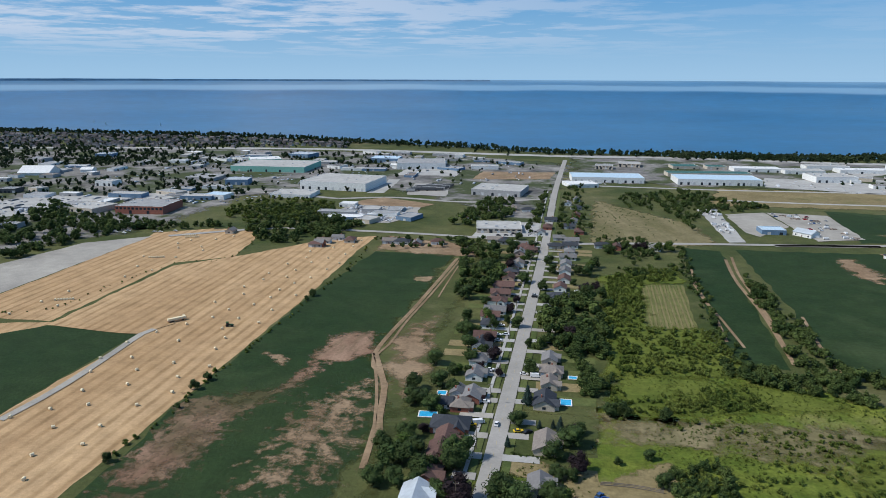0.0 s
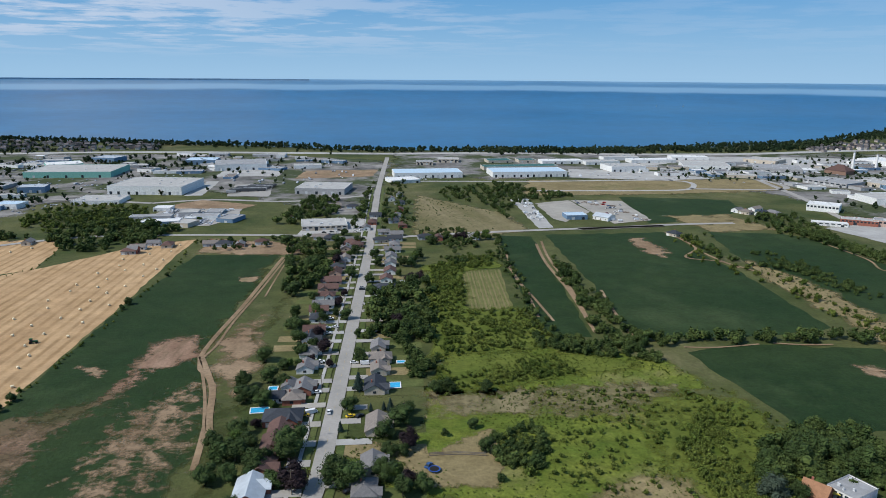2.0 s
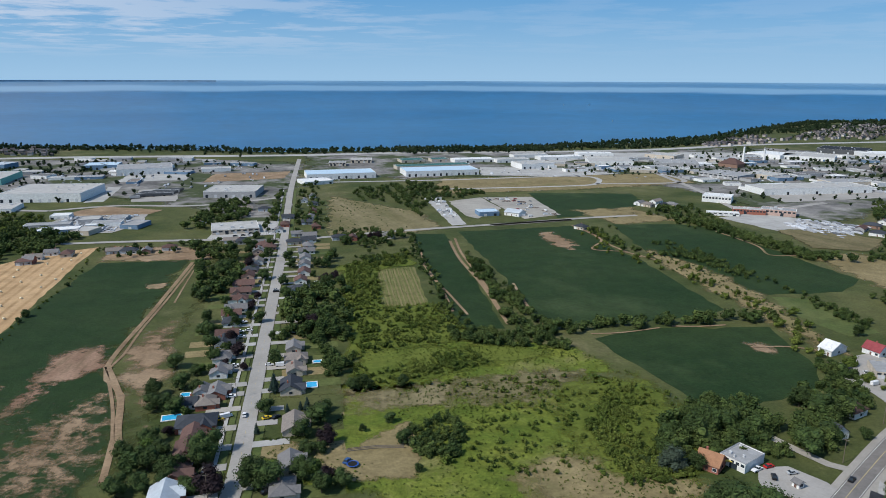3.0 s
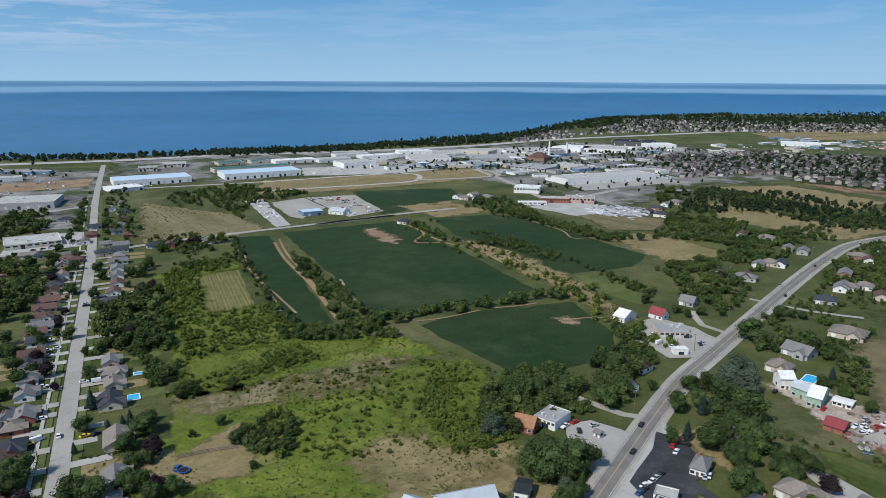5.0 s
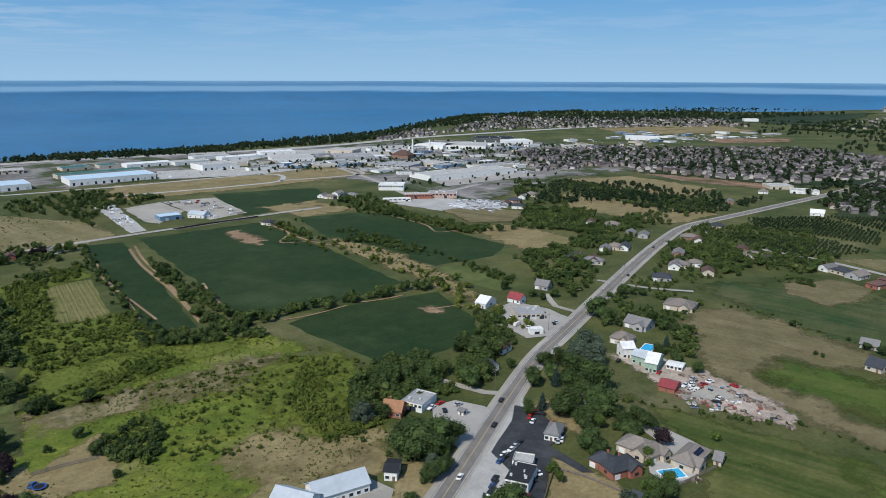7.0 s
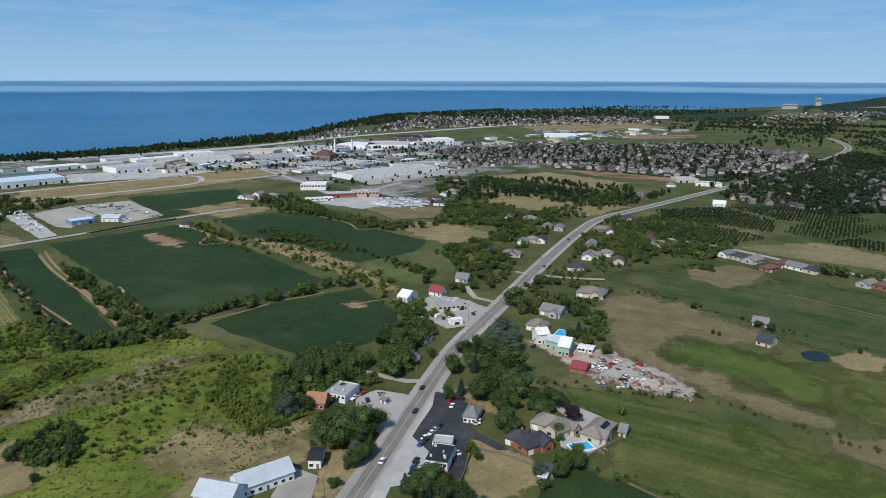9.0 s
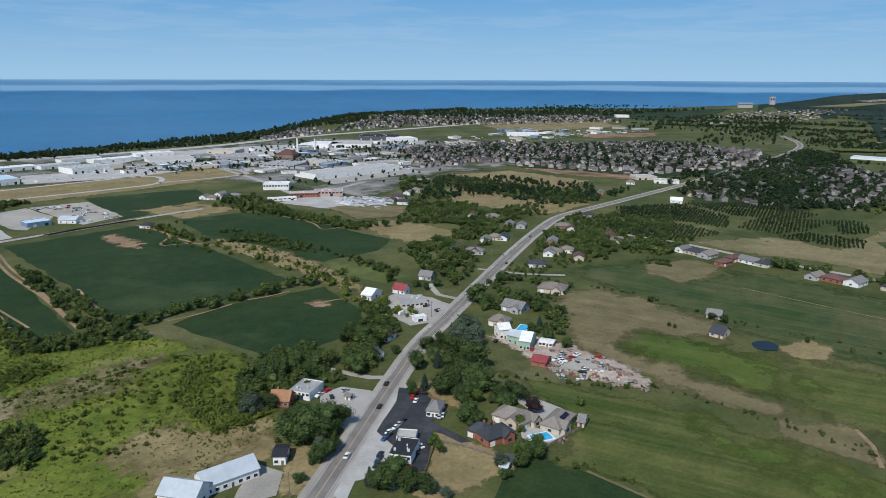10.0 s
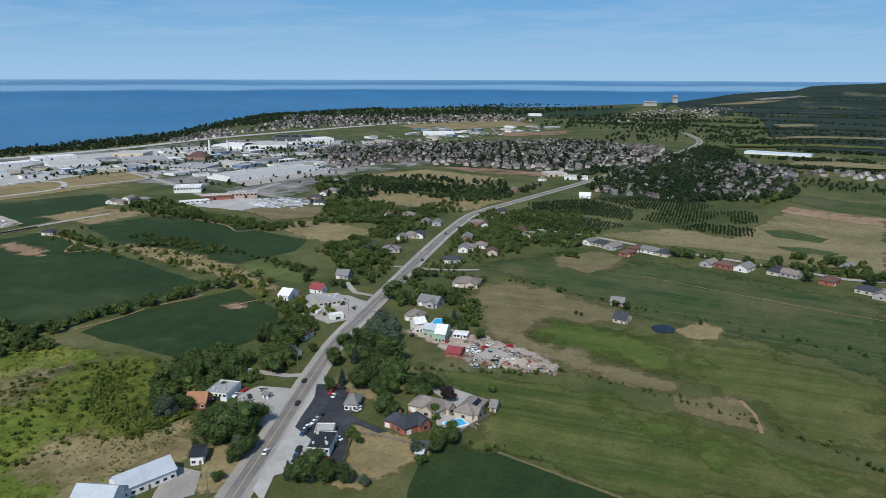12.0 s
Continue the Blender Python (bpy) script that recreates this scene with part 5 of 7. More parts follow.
def house(x, y, rot, w, d, h=3.0, wall="white", roof="grey", style="gable", label="", pitch=0.42, garage=True, name="house", cat="house", group="houses", chimney=True, windows=3, detail=True, most=3.4):
    """House with its long side along local x: walls, pitched roof with eaves, windows, doors, chimney."""
    rnd = random.Random(int(x * 5 + y * 3))
    e = tagged(new(name), label or "%s house with a %s shingle roof and small garden" % ({"white": "white-sided", "brick": "red brick", "brown": "brown brick", "beige": "beige rendered", "grey": "grey-sided", "pink": "pale brick", "green": "pale green"}.get(wall, "plain"), roof), cat, group)
    d = min(d, 0.78 * w) if w > 9 else d
    if cat == "house":
        h = min(h, 3.3)
    a, b, o = w / 2, d / 2, 0.5
    rise = min(b * pitch * 1.25, most)
    bm = bmesh.new()
    box(bm, -a, a, -b, b, -0.3, h)
    if style == "gable":
        for s in (-a, a):
            v = [bm.verts.new(q) for q in ((s, -b, h), (s, b, h), (s, 0, h + rise))]
            bm.faces.new(v if s > 0 else v[::-1])
    mesh("wall", bm, WALLS[wall], e)
    bm = bmesh.new()
    k = rise / b
    er, th = -o * k, 0.22
    if style == "gable":
        for s in (-1, 1):
            lo = [(-a - o, s * (b + o), h + er), (a + o, s * (b + o), h + er), (a + o, 0, h + rise), (-a - o, 0, h + rise)]
            bot, top = [bm.verts.new((px, py, pz + 0.02)) for px, py, pz in lo], [bm.verts.new((px, py, pz + th)) for px, py, pz in lo]
            bm.faces.new(top if s < 0 else top[::-1]); bm.faces.new(bot[::-1] if s < 0 else bot)
            for i in range(4):
                bm.faces.new((bot[i], bot[(i + 1) % 4], top[(i + 1) % 4], top[i]))
    else:
        r = max(0.3, a - b)
        base = [(-a - o, -b - o), (a + o, -b - o), (a + o, b + o), (-a - o, b + o)]
        lo = [bm.verts.new((px, py, h + 0.02)) for px, py in base]
        mi = [bm.verts.new((px, py, h + th)) for px, py in base]
        r1, r2 = bm.verts.new((-r, 0, h + rise + th)), bm.verts.new((r, 0, h + rise + th))
        bm.faces.new(lo[::-1])
        for i in range(4):
            bm.faces.new((lo[i], lo[(i + 1) % 4], mi[(i + 1) % 4], mi[i]))
        bm.faces.new((mi[0], mi[1], r2, r1)); bm.faces.new((mi[2], mi[3], r1, r2)); bm.faces.new((mi[1], mi[2], r2)); bm.faces.new((mi[3], mi[0], r1))
    bmesh.ops.recalc_face_normals(bm, faces=bm.faces[:])
    mesh("roof", bm, ROOFS[roof], e)
    if cat == "house" and w >= 11 and x * x + y * y < 520 ** 2:
        wx, ww, out = a * rnd.choice((-0.42, 0.42)), min(3.2, w * 0.2), 1.9
        top, wr = h - 0.1, rise * 0.72
        bm = bmesh.new()
        box(bm, wx - ww, wx + ww, -b - out, -b - 0.02, -0.3, top)
        v = [bm.verts.new(q) for q in ((wx - ww, -b - out, top), (wx + ww, -b - out, top), (wx, -b - out, top + wr))]
        bm.faces.new(v)
        wing = mesh("front_wing", bm, WALLS[wall], e)
        bm = bmesh.new()
        for s in (-1, 1):
            q = [(wx + s * (ww + 0.4), -b - out - 0.4, top - 0.15), (wx, -b - out - 0.4, top + wr + 0.08), (wx, -b * 0.2, top + wr + 0.08), (wx + s * (ww + 0.4), -b * 0.55, top - 0.15)]
            up = [bm.verts.new((px, py, pz + 0.2)) for px, py, pz in q]
            lo = [bm.verts.new(p) for p in q]
            bm.faces.new(up); bm.faces.new(lo[::-1])
            for i in range(4):
                bm.faces.new((lo[i], lo[(i + 1) % 4], up[(i + 1) % 4], up[i]))
        bmesh.ops.recalc_face_normals(bm, faces=bm.faces[:])
        mesh("wing_roof", bm, ROOFS[roof], e)
        boxes("wing_window", [(wx - 0.9, wx + 0.9, -b - out - 0.06, -b - out + 0.02, 0.9, 2.2)], GLASS, wing)
    if detail:
        for sy in (-1, 1):
            for i in range(windows):
                cx = -a + w * (i + 0.5) / windows
                yy = sorted((sy * b, sy * (b + 0.06)))
                if sy < 0 and i == 0 and garage and w > 8:
                    boxes("garage_door", [(cx - 1.3, cx + 1.3, *yy, 0, 2.3)], TRIM, e)
                elif sy < 0 and i == windows // 2:
                    boxes("door", [(cx - .5, cx + .5, *yy, 0, 2.05)], DOORP, e)
                else:
                    win = boxes("window", [(cx - .75, cx + .75, *yy, 0.95, 2.2)], GLASS, e)
                    if x * x + y * y < 480 ** 2:
                        y2 = sorted((sy * (b + 0.02), sy * (b + 0.1)))
                        boxes("window_frame", [(cx - .87, cx + .87, *y2, 2.2, 2.32), (cx - .87, cx + .87, *y2, 0.83, 0.95), (cx - .87, cx - .75, *y2, 0.95, 2.2), (cx + .75, cx + .87, *y2, 0.95, 2.2)], TRIM, win)
        for sx in (-1, 1):
            xx = sorted((sx * a, sx * (a + 0.06)))
            boxes("window", [(*xx, -.8, .8, 0.95, 2.2)], GLASS, e)
        if chimney and rnd.random() < 0.45:
            cx = rnd.uniform(-a * .5, a * .5)
            boxes("chimney", [(cx - .4, cx + .4, b * .3 - .35, b * .3 + .35, h, h + rise + 0.7)], WALLS["brick"], e)
    seat(e, x, y, rot)
    return e


# industrial estate west of the street
hall(-289, 980, -7, 96, 81, 11, "white", "light", "huge white warehouse with a pale flat roof", 9, 6)
hall(-221, 1207, 10, 81, 69, 10, "white", "mid", "white warehouse with a dark grey roof", 6, 5)
hall(-68, 958, -9, 65, 56, 8, "grey", "light", "wide low factory with a pale roof", 6, 6)
hall(-453, 1143, 1, 123, 90, 9, "teal", "light", "long factory clad in pale teal metal", 5, 4)
hall(-506, 1219, 28, 53, 45, 8, "teal", "white", "teal metal factory hall with a white roof", 3, 3)
hall(-443, 973, 10, 32, 27, 8, "blue", "steel", "blue metal-clad workshop building", 3, 2)
hall(-417, 858, -7, 28, 23, 6, "white", "bluewhite", "long white shed with a pale blue roof", 4, 0)
hall(-457, 767, 3, 56, 48, 9, "brick", "mid", "long red brick factory with rows of windows", 2, 4, windows=12)
hall(-618, 931, -1, 26, 22, 7, "white", "light", "long pale industrial shed with flat roof", 3, 3)
hall(-511, 1010, -4, 46, 39, 5, "grey", "mid", "low grey industrial shed", 3, 2)
hall(-706, 853, 10, 22, 19, 6, "dark", "mid", "long dark industrial building", 4, 3)
hall(-907, 1165, -6, 30, 26, 6, "grey", "mid", "long grey shed in the industrial estate", 4, 3)
hall(-832, 1246, 11, 31, 27, 7, "blue", "steel", "blue-grey metal warehouse with pale roof", 3, 2)
hall(-524, 757, -13, 43, 37, 6, "beige", "light", "wide low beige factory with a pale roof", 5, 6)
hall(-543, 658, 10, 18, 15, 5, "grey", "mid", "low grey commercial block", 4, 3, windows=6)
hall(-466, 1308, -15, 43, 37, 8, "blue", "steel", "blue metal warehouse with a pale roof", 3, 2)
hall(-297, 1270, 1, 51, 44, 8, "blue", "bluewhite", "blue warehouse with a white-blue roof", 4, 3)
hall(-53, 731, 6, 45, 38, 5, "beige", "light", "low beige commercial building by the crossing", 5, 4, windows=8)
hall(-669, 857, -19, 19, 16, 7, "beige", "light", "pale blocky factory with a stepped roof", 3, 4)
hall(-240, 833, -1, 19, 17, 4, "white", "white", "low white storage shed in a yard", 3, 0)
hall(-195, 770, 10, 11, 9, 4, "white", "white", "small white storage shed in a yard", 2, 0)
hall(-328, 891, 1, 52, 42, 5, "white", "light", "low white depot building in a yard", 5, 3)
house(-791, 1015, 10, 48, 41, 4, "white", "white", "gable", "white tent-like storage hall with a steep roof", 0.9, False, "storage_hall", "hall", "", False, detail=False, most=9.0)
house(-730, 1047, 10, 19, 17, 5, "white", "white", "gable", "small white storage hall beside silos", 0.9, False, "storage_hall", "hall", "", False, detail=False)
# industrial estate east of the street
hall(79, 1099, 3, 104, 50, 8, "white", "bluewhite", "long white warehouse with a pale blue roof", 10, 0)
hall(236, 1102, 2, 117, 52, 8.5, "white", "bluewhite", "long white warehouse with a pale blue metal roof", 12, 0)
hall(240, 1176, 5, 128, 26, 6, "beige", "green", "long building with a dark green roof", 6, 0)
hall(220, 1269, 6, 43, 30, 5, "beige", "green", "green-roofed building by the motorway", 3, 0)
hall(271, 1271, 6, 32, 24, 5, "beige", "green", "green-roofed hall by the motorway", 3, 0)
hall(410, 1152, 6, 60, 46, 9, "white", "light", "large white factory block", 6, 6)
hall(330, 1250, 3, 75, 30, 6, "white", "white", "plain white factory hall with loading doors", 5, 4)
hall(398, 1236, 3, 62, 30, 6, "white", "light", "white factory hall with a pale roof", 5, 4)
hall(500, 1259, 2, 84, 30, 6, "white", "white", "long white plant building", 4, 4)
hall(455, 1300, 3, 69, 26, 6, "white", "light", "white plant building by the yard", 4, 3)
hall(86, 1241, -6, 29, 25, 6, "beige", "mid", "low beige building by the street", 4, 2, windows=5)
hall(131, 1280, -6, 37, 32, 6, "beige", "light", "low beige commercial building", 4, 2, windows=5)
hall(39, 1038, 16, 42, 36, 5, "white", "white", "low white shop building with a red sign", 4, 1)
hall(217, 760, 1, 23, 19, 5, "blue", "bluewhite", "pale blue metal shed at a gravel yard", 2, 0)
house(247, 751, -49, 19, 16, 4, "white", "steel", "gable", "white metal workshop with a grey roof", 0.3, False, "workshop", "workshop", "", False)
hall(525, 788, -40, 34, 26, 8, "white", "white", "modern white office building with dark glazing", 0, 4, "office_building", "office", windows=9)
hall(512, 708, -32, 34, 18, 6, "brick", "light", "red brick school wing with window rows", 1, 4, "school", "school", windows=10)
hall(540, 694, -40, 36, 20, 7, "pink", "mid", "pale red brick school hall", 1, 4, "school", "school", windows=8)
hall(476, 704, -26, 34, 10, 4, "white", "white", "low white portable classroom row", 3, 0, "school", "school", windows=6)
hall(690, 830, -3, 160, 44, 8.5, "white", "light", "huge beige warehouse with a pale roof", 7, 8)
hall(926, 1214, -71, 71, 60, 8, "white", "white", "white industrial hall near chimneys", 4, 4)
hall(976, 1174, -44, 88, 75, 8, "white", "light", "long white industrial hall", 5, 4)
hall(1132, 1262, -51, 90, 76, 9, "dark", "black", "dark blue industrial block", 4, 3)
hall(1137, 1187, -25, 63, 53, 8, "white", "white", "plain white industrial block with doors", 4, 3)
hall(590, 1300, -8, 70, 30, 6, "white", "white", "long white factory roof by the motorway", 4, 4)
hall(711, 1245, -52, 58, 49, 7, "beige", "light", "beige logistics hall with loading doors", 4, 4)
hall(670, 1135, -26, 73, 62, 7, "grey", "mid", "grey logistics hall with loading doors", 5, 4)
hall(564, 1179, -17, 77, 61, 7, "white", "light", "pale truck depot building", 6, 4)
hall(672, 985, -64, 65, 55, 6, "grey", "mid", "low grey business units", 5, 3, windows=8)
hall(729, 970, -70, 49, 42, 6, "beige", "light", "low beige business units", 4, 3)
hall(790, 878, -5, 60, 34, 6, "beige", "mid", "low business building with a grey roof", 3, 3)
hall(1473, 1084, -51, 81, 68, 6, "white", "white", "very wide white distribution centre", 4, 3)
hall(2398, 1314, -50, 48, 40, 9, "white", "white", "white barn-like hall far off", 0, 0)
house(753, 1092, -66, 36, 26, 6, "brown", "brown", "hip", "large building with a steep brown hipped roof", 0.9, False, "hall", "hall", "", False, detail=False, most=9.0)
hall(3594, 1302, -49, 69, 20, 24, "grey", "mid", "distant grey apartment blocks", 0, 0, "apartment_building", "apartments", windows=7)
hall(4067, 1331, -49, 27, 22, 44, "grey", "mid", "distant tall apartment tower", 0, 0, "apartment_tower", "tower", windows=3)
hall(950, 431, -62, 35, 22, 4.5, "white", "light", "low white shops by the highway", 4, 2)
hall(964, 475, -41, 32, 28, 5, "beige", "light", "low beige plaza by the highway", 3, 2)
hall(1217, 465, -82, 34, 29, 5, "brick", "mid", "low brick school by the highway", 2, 2)
gh = hall(1503, 261, -87, 121, 34, 4, "white", "bluewhite", "long row of glass greenhouses", 0, 0, "greenhouse", "greenhouse")

# filler blocks of the estates, each of its own size
est = random.Random(404)
for poly, n in (([(-747, 823), (-590, 897), (-467, 944), (-371, 912), (-304, 901), (-378, 857), (-499, 759), (-595, 655)], 16), ([(-981, 1034), (-670, 1353), (-310, 1399), (-19, 1329), (-27, 1208), (-230, 1041), (-382, 1026), (-623, 1099), (-834, 879)], 50),
                ([(432, 1183), (691, 1235), (1037, 1269), (1118, 1136), (870, 854), (616, 858), (586, 1010), (438, 1092)], 64), ([(1045, 1095), (1672, 1269), (1931, 950), (1399, 988), (1133, 945)], 26), ([(-244, 783), (-180, 815), (-146, 777), (-170, 742), (-219, 743)], 7)):
    for x, y in scatter(poly, n, n * 7, 26):
        hall(round(x), round(y), est.choice((0, 3, 6, 90, -20)), est.randint(16, 46), est.randint(12, 26), est.uniform(3.2, 5.6), est.choice(("white", "white", "beige", "grey", "blue", "grey")), est.choice(("light", "mid", "mid", "light", "taupe", "grey", "white")), est.choice(("low pale industrial unit with a flat roof", "small factory unit with loading doors", "plain industrial block in a paved yard")), est.randint(1, 2), est.randint(0, 1), "industrial_unit", "industrial unit", "industrial units")

# houses along the street; local x runs along the street or across it
ST = 2.5
for rows, wall in (
    ([(*p, r, w, d, rf, st) for p, r, w, d, rf, st in zip([(-43, 304), (-44, 292), (-46, 277), (-48, 258), (-43, 316), (-41, 336), (-37, 346)], (90, 90, 88, 90, 0, 90, 88), (12, 13, 17, 16, 17, 11, 12), (10, 10, 10, 11, 12, 9, 9), ("brown", "brown", "brown", "steel", "charcoal", "taupe", "grey"), ("gable", "gable", "gable", "gable", "hip", "hip", "gable"))], "brick"),
    ([(*p, r, w, d, rf, st) for p, r, w, d, rf, st in zip([(-49, 337), (-44, 349), (-38, 371), (-38, 391), (-39, 413), (-38, 426), (-38, 448), (-38, 463), (-36, 474), (-36, 494)], (0, 88, 88, 88, 88, 0, 88, 0, 0, 0), (8, 9, 11, 12, 12, 13, 11, 12, 14, 13), (8, 7, 9, 10, 10, 9, 10, 9, 9, 9), ("charcoal", "grey", "grey", "grey", "charcoal", "brown", "charcoal", "brown", "grey", "brown"), ("gable", "gable", "gable", "hip", "gable", "gable", "hip", "gable", "gable", "hip"))], "white"),
    ([(*p, r, w, d, rf, st) for p, r, w, d, rf, st in zip([(-35, 512), (-34, 530), (-32, 553), (-31, 569), (-30, 586), (-29, 604), (-27, 632), (-24, 653)], (0, 0, 88, 0, 88, 0, 88, 0), (14, 15, 12, 12, 12, 13, 12, 12), (9, 10, 9, 9, 9, 9, 9, 9), ("brown", "brown", "brown", "charcoal", "grey", "brown", "grey", "brown"), ("gable", "gable", "gable", "hip", "gable", "gable", "gable", "hip"))], "pink"),
    ([(*p, r, w, d, rf, st) for p, r, w, d, rf, st in zip([(-1, 305), (-3, 273), (-6, 256), (-2, 345), (0, 366), (1, 381), (0, 397)], (88, 90, 88, 88, 90, 0, 88), (15, 12, 12, 14, 11, 12, 11), (10, 9, 9, 10, 8, 9, 8), ("taupe", "grey", "grey", "charcoal", "taupe", "taupe", "grey"), ("gable", "gable", "hip", "gable", "gable", "hip", "gable"))], "beige"),
    ([(*p, r, w, d, rf, st) for p, r, w, d, rf, st in zip([(6, 509), (7, 532), (10, 554), (11, 577), (12, 599), (14, 622), (16, 643), (17, 666), (19, 685)], (0, 88, 88, 88, 88, 0, 88, 0, 0), (18, 11, 12, 12, 12, 14, 12, 14, 13), (10, 9, 9, 9, 9, 9, 9, 9, 9), ("charcoal", "brown", "brown", "grey", "grey", "grey", "grey", "charcoal", "grey"), ("hip", "gable", "gable", "gable", "gable", "gable", "hip", "gable", "gable"))], "white"),
):
    for x, y, r, w, d, rf, st in rows:
        house(x, y, r, w, d, 2.7, wall, rf, st)
# houses on the cross road and up the street
for i, (x, y) in enumerate([(-200, 660), (-186, 653), (-149, 655), (-137, 653), (-122, 651), (-104, 658), (-53, 676), (-44, 673), (-26, 662), (-18, 642), (-26, 595), (4, 659), (7, 693), (-87, 778), (-47, 838), (-27, 831), (-313, 671), (-212, 631), (-209, 645)]):
    house(x, y, (2, 92, 4)[i % 3], 11 + i % 4, 8 + i % 2, 3.0, ("white", "beige", "grey", "white", "brown")[i % 5], ("grey", "brown", "taupe", "charcoal")[i % 4], ("gable", "hip")[i % 2])
for i, (x, y) in enumerate([(30, 913), (28, 856), (27, 809), (23, 776), (18, 747), (27, 725), (19, 881), (46, 669), (58, 665), (92, 668), (-1, 779), (-4, 741), (-10, 714)]):
    house(x, y, (90, 4, 88)[i % 3], 11 + i % 4, 8 + i % 2, 3.0, ("white", "grey", "brick")[i % 3], ("grey", "charcoal", "brown")[i % 3], ("gable", "hip")[i % 2])
house(-209, 632, -5, 9, 7, 4, "brick", "grey", "gable", "small bright red barn by the trees", 0.6, False, "barn", "barn", "", False)

# along the highway
house(108, 199, -8, 21, 11, 4.2, "white", "steel", "gable", "long white barn with a pale metal roof", 0.5, False, "barn", "barn", "", False, 7)
house(*(91, 199), 121, 15, 11, 4.8, "white", "steel", "gable", "tall white barn end with a metal roof", 0.6, False, "barn", "barn", "", False, 2)
house(131, 197, -45, 5, 9, 4.0, "white", "black", "gable", "small white shed with a black roof", 0.15, True, "shed", "shed", "", False, 2)
hall(174, 239, -66, 11, 14, 4.2, "white", "mid", "low restaurant with pale walls and grey flat roof", 1, 4, "restaurant", "restaurant", windows=5)
awn = boxes("awning", [(-7, 7, -1.6, 0, 2.6, 2.9)], WALLS["yellow"], None)
tagged(awn, "bright yellow awning on the restaurant front", "awning"); seat(awn, *(165, 239), -25)
house(160, 239, -52, 9, 9, 4.5, "brick", "orange", "gable", "small brick house with an orange-brown roof", 0.6, False)
hall(167, 163, -59, 9, 14, 4.5, "white", "black", "car dealer building with a black flat roof", 3, 5, "shop", "shop", windows=4)
hall(176, 171, -53, 8, 7, 3.6, "white", "light", "low white annex with a pale flat roof", 2, 0, "shop", "shop")
hall(157, 158, -55, 8, 9, 3.4, "grey", "light", "low grey workshop with pale roof", 2, 1, "shop", "shop")
hall(158, 153, -54, 5, 4, 3.0, "brick", "red", "low red-roofed lean-to shed", 1, 0, "shed", "shed")
house(203, 180, -60, 6, 11, 3.2, "white", "grey", "hip", "small white house with a grey hipped roof")
house(201, 151, -82, 9, 8, 4.0, "brick", "charcoal", "hip", "red brick house with a charcoal hipped roof", 0.6)
house(203, 145, -13, 14, 9, 5.0, "brick", "charcoal", "hip", "two-storey red brick house with a charcoal roof", 0.6)
house(221, 150, -78, 14, 15, 4.2, "beige", "taupe", "hip", "large beige house with a taupe hipped roof", 0.6)
house(222, 144, -4, 11, 8, 4.2, "beige", "taupe", "hip", "beige house wing with a taupe roof", 0.6)
house(231, 132, 9, 17, 9, 4.0, "beige", "taupe", "hip", "beige house with solar panels on its roof", 0.55)
sp = tagged(new("solar_panel"), "dark blue solar panels on a taupe roof", "solar panel")
for i in range(4):
    for j in range(2):
        boxes("panel", [(i * 1.7 - 3.4, i * 1.7 - 1.8, j * 1.1 - 1.1, j * 1.1 - 0.1, 0, 0.06)], PANEL, sp)
sp.matrix_basis = pose(232.4, 129.7, 5.2, 31.8, 0, 9)
house(240, 125, -71, 3, 7, 2.6, "beige", "grey", "gable", "small garden shed beside the lawn", 0.5, False, "shed", "shed", "", False, 1)
house(192, 128, -69, 4, 5, 2.6, "grey", "charcoal", "gable", "small grey garden shed by bushes", 0.5, False, "shed", "shed", "", False, 1)
house(187, 127, -70, 3, 4, 2.2, "grey", "steel", "gable", "small metal garden shed on grass", 0.4, False, "shed", "shed", "", False, 1)
house(299, 205, -82, 11, 20, 5.0, "green", "steel", "gable", "pale green barn with a grey metal roof", 0.4, False, "barn", "barn", "", False)
house(298, 198, -68, 6, 14, 5.5, "green", "white", "gable", "green barn with a white roof", 0.4, False, "barn", "barn", "", False)
house(300, 218, -30, 7, 9, 6.0, "white", "white", "gable", "tall barn with a bright white roof", 0.45, False, "barn", "barn", "", False)
house(344, 242, -82, 15, 17, 3.5, "grey", "grey", "gable", "long grey ranch house among trees", 0.6)
house(315, 232, -72, 12, 20, 3.8, "beige", "taupe", "hip", "stone house with a taupe hipped roof", 0.7)
house(396, 248, -69, 19, 23, 3.8, "beige", "taupe", "hip", "large beige bungalow with a hipped roof", 0.7)
hall(304, 299, -30, 18, 17, 4.0, "beige", "mid", "low roadside shop with a maroon front", 4, 3, "shop", "shop", windows=6)
hall(285, 273, -23, 8, 5, 3.6, "white", "white", "white roadside canopy stand", 1, 0, "kiosk", "kiosk")
house(296, 331, -73, 8, 14, 3.5, "white", "white", "gable", "white gabled shed with a wide door", 0.4, True, "shed", "shed", "", False, 2)
house(318, 324, -77, 10, 13, 4.0, "white", "red", "gable", "white house with a dark red roof", 0.8)
house(355, 335, -70, 10, 19, 5.0, "grey", "grey", "gable", "grey two-storey house with gables", 0.7)
house(250, 264, -73, 6, 10, 3.2, "white", "brown", "hip", "small white house with a brown roof", 0.7)
house(226, 248, -83, 5, 9, 3.5, "white", "charcoal", "gable", "small white house with a charcoal roof", 0.7)
house(283, 178, -73, 8, 10, 2.6, "brick", "red", "gable", "low open shed with a maroon roof", 0.3, False, "shed", "shed", "", False, 1)
house(307, 191, -69, 8, 7, 2.4, "white", "white", "gable", "white site trailer in the yard", 0.1, False, "trailer", "trailer", "", False, 4)
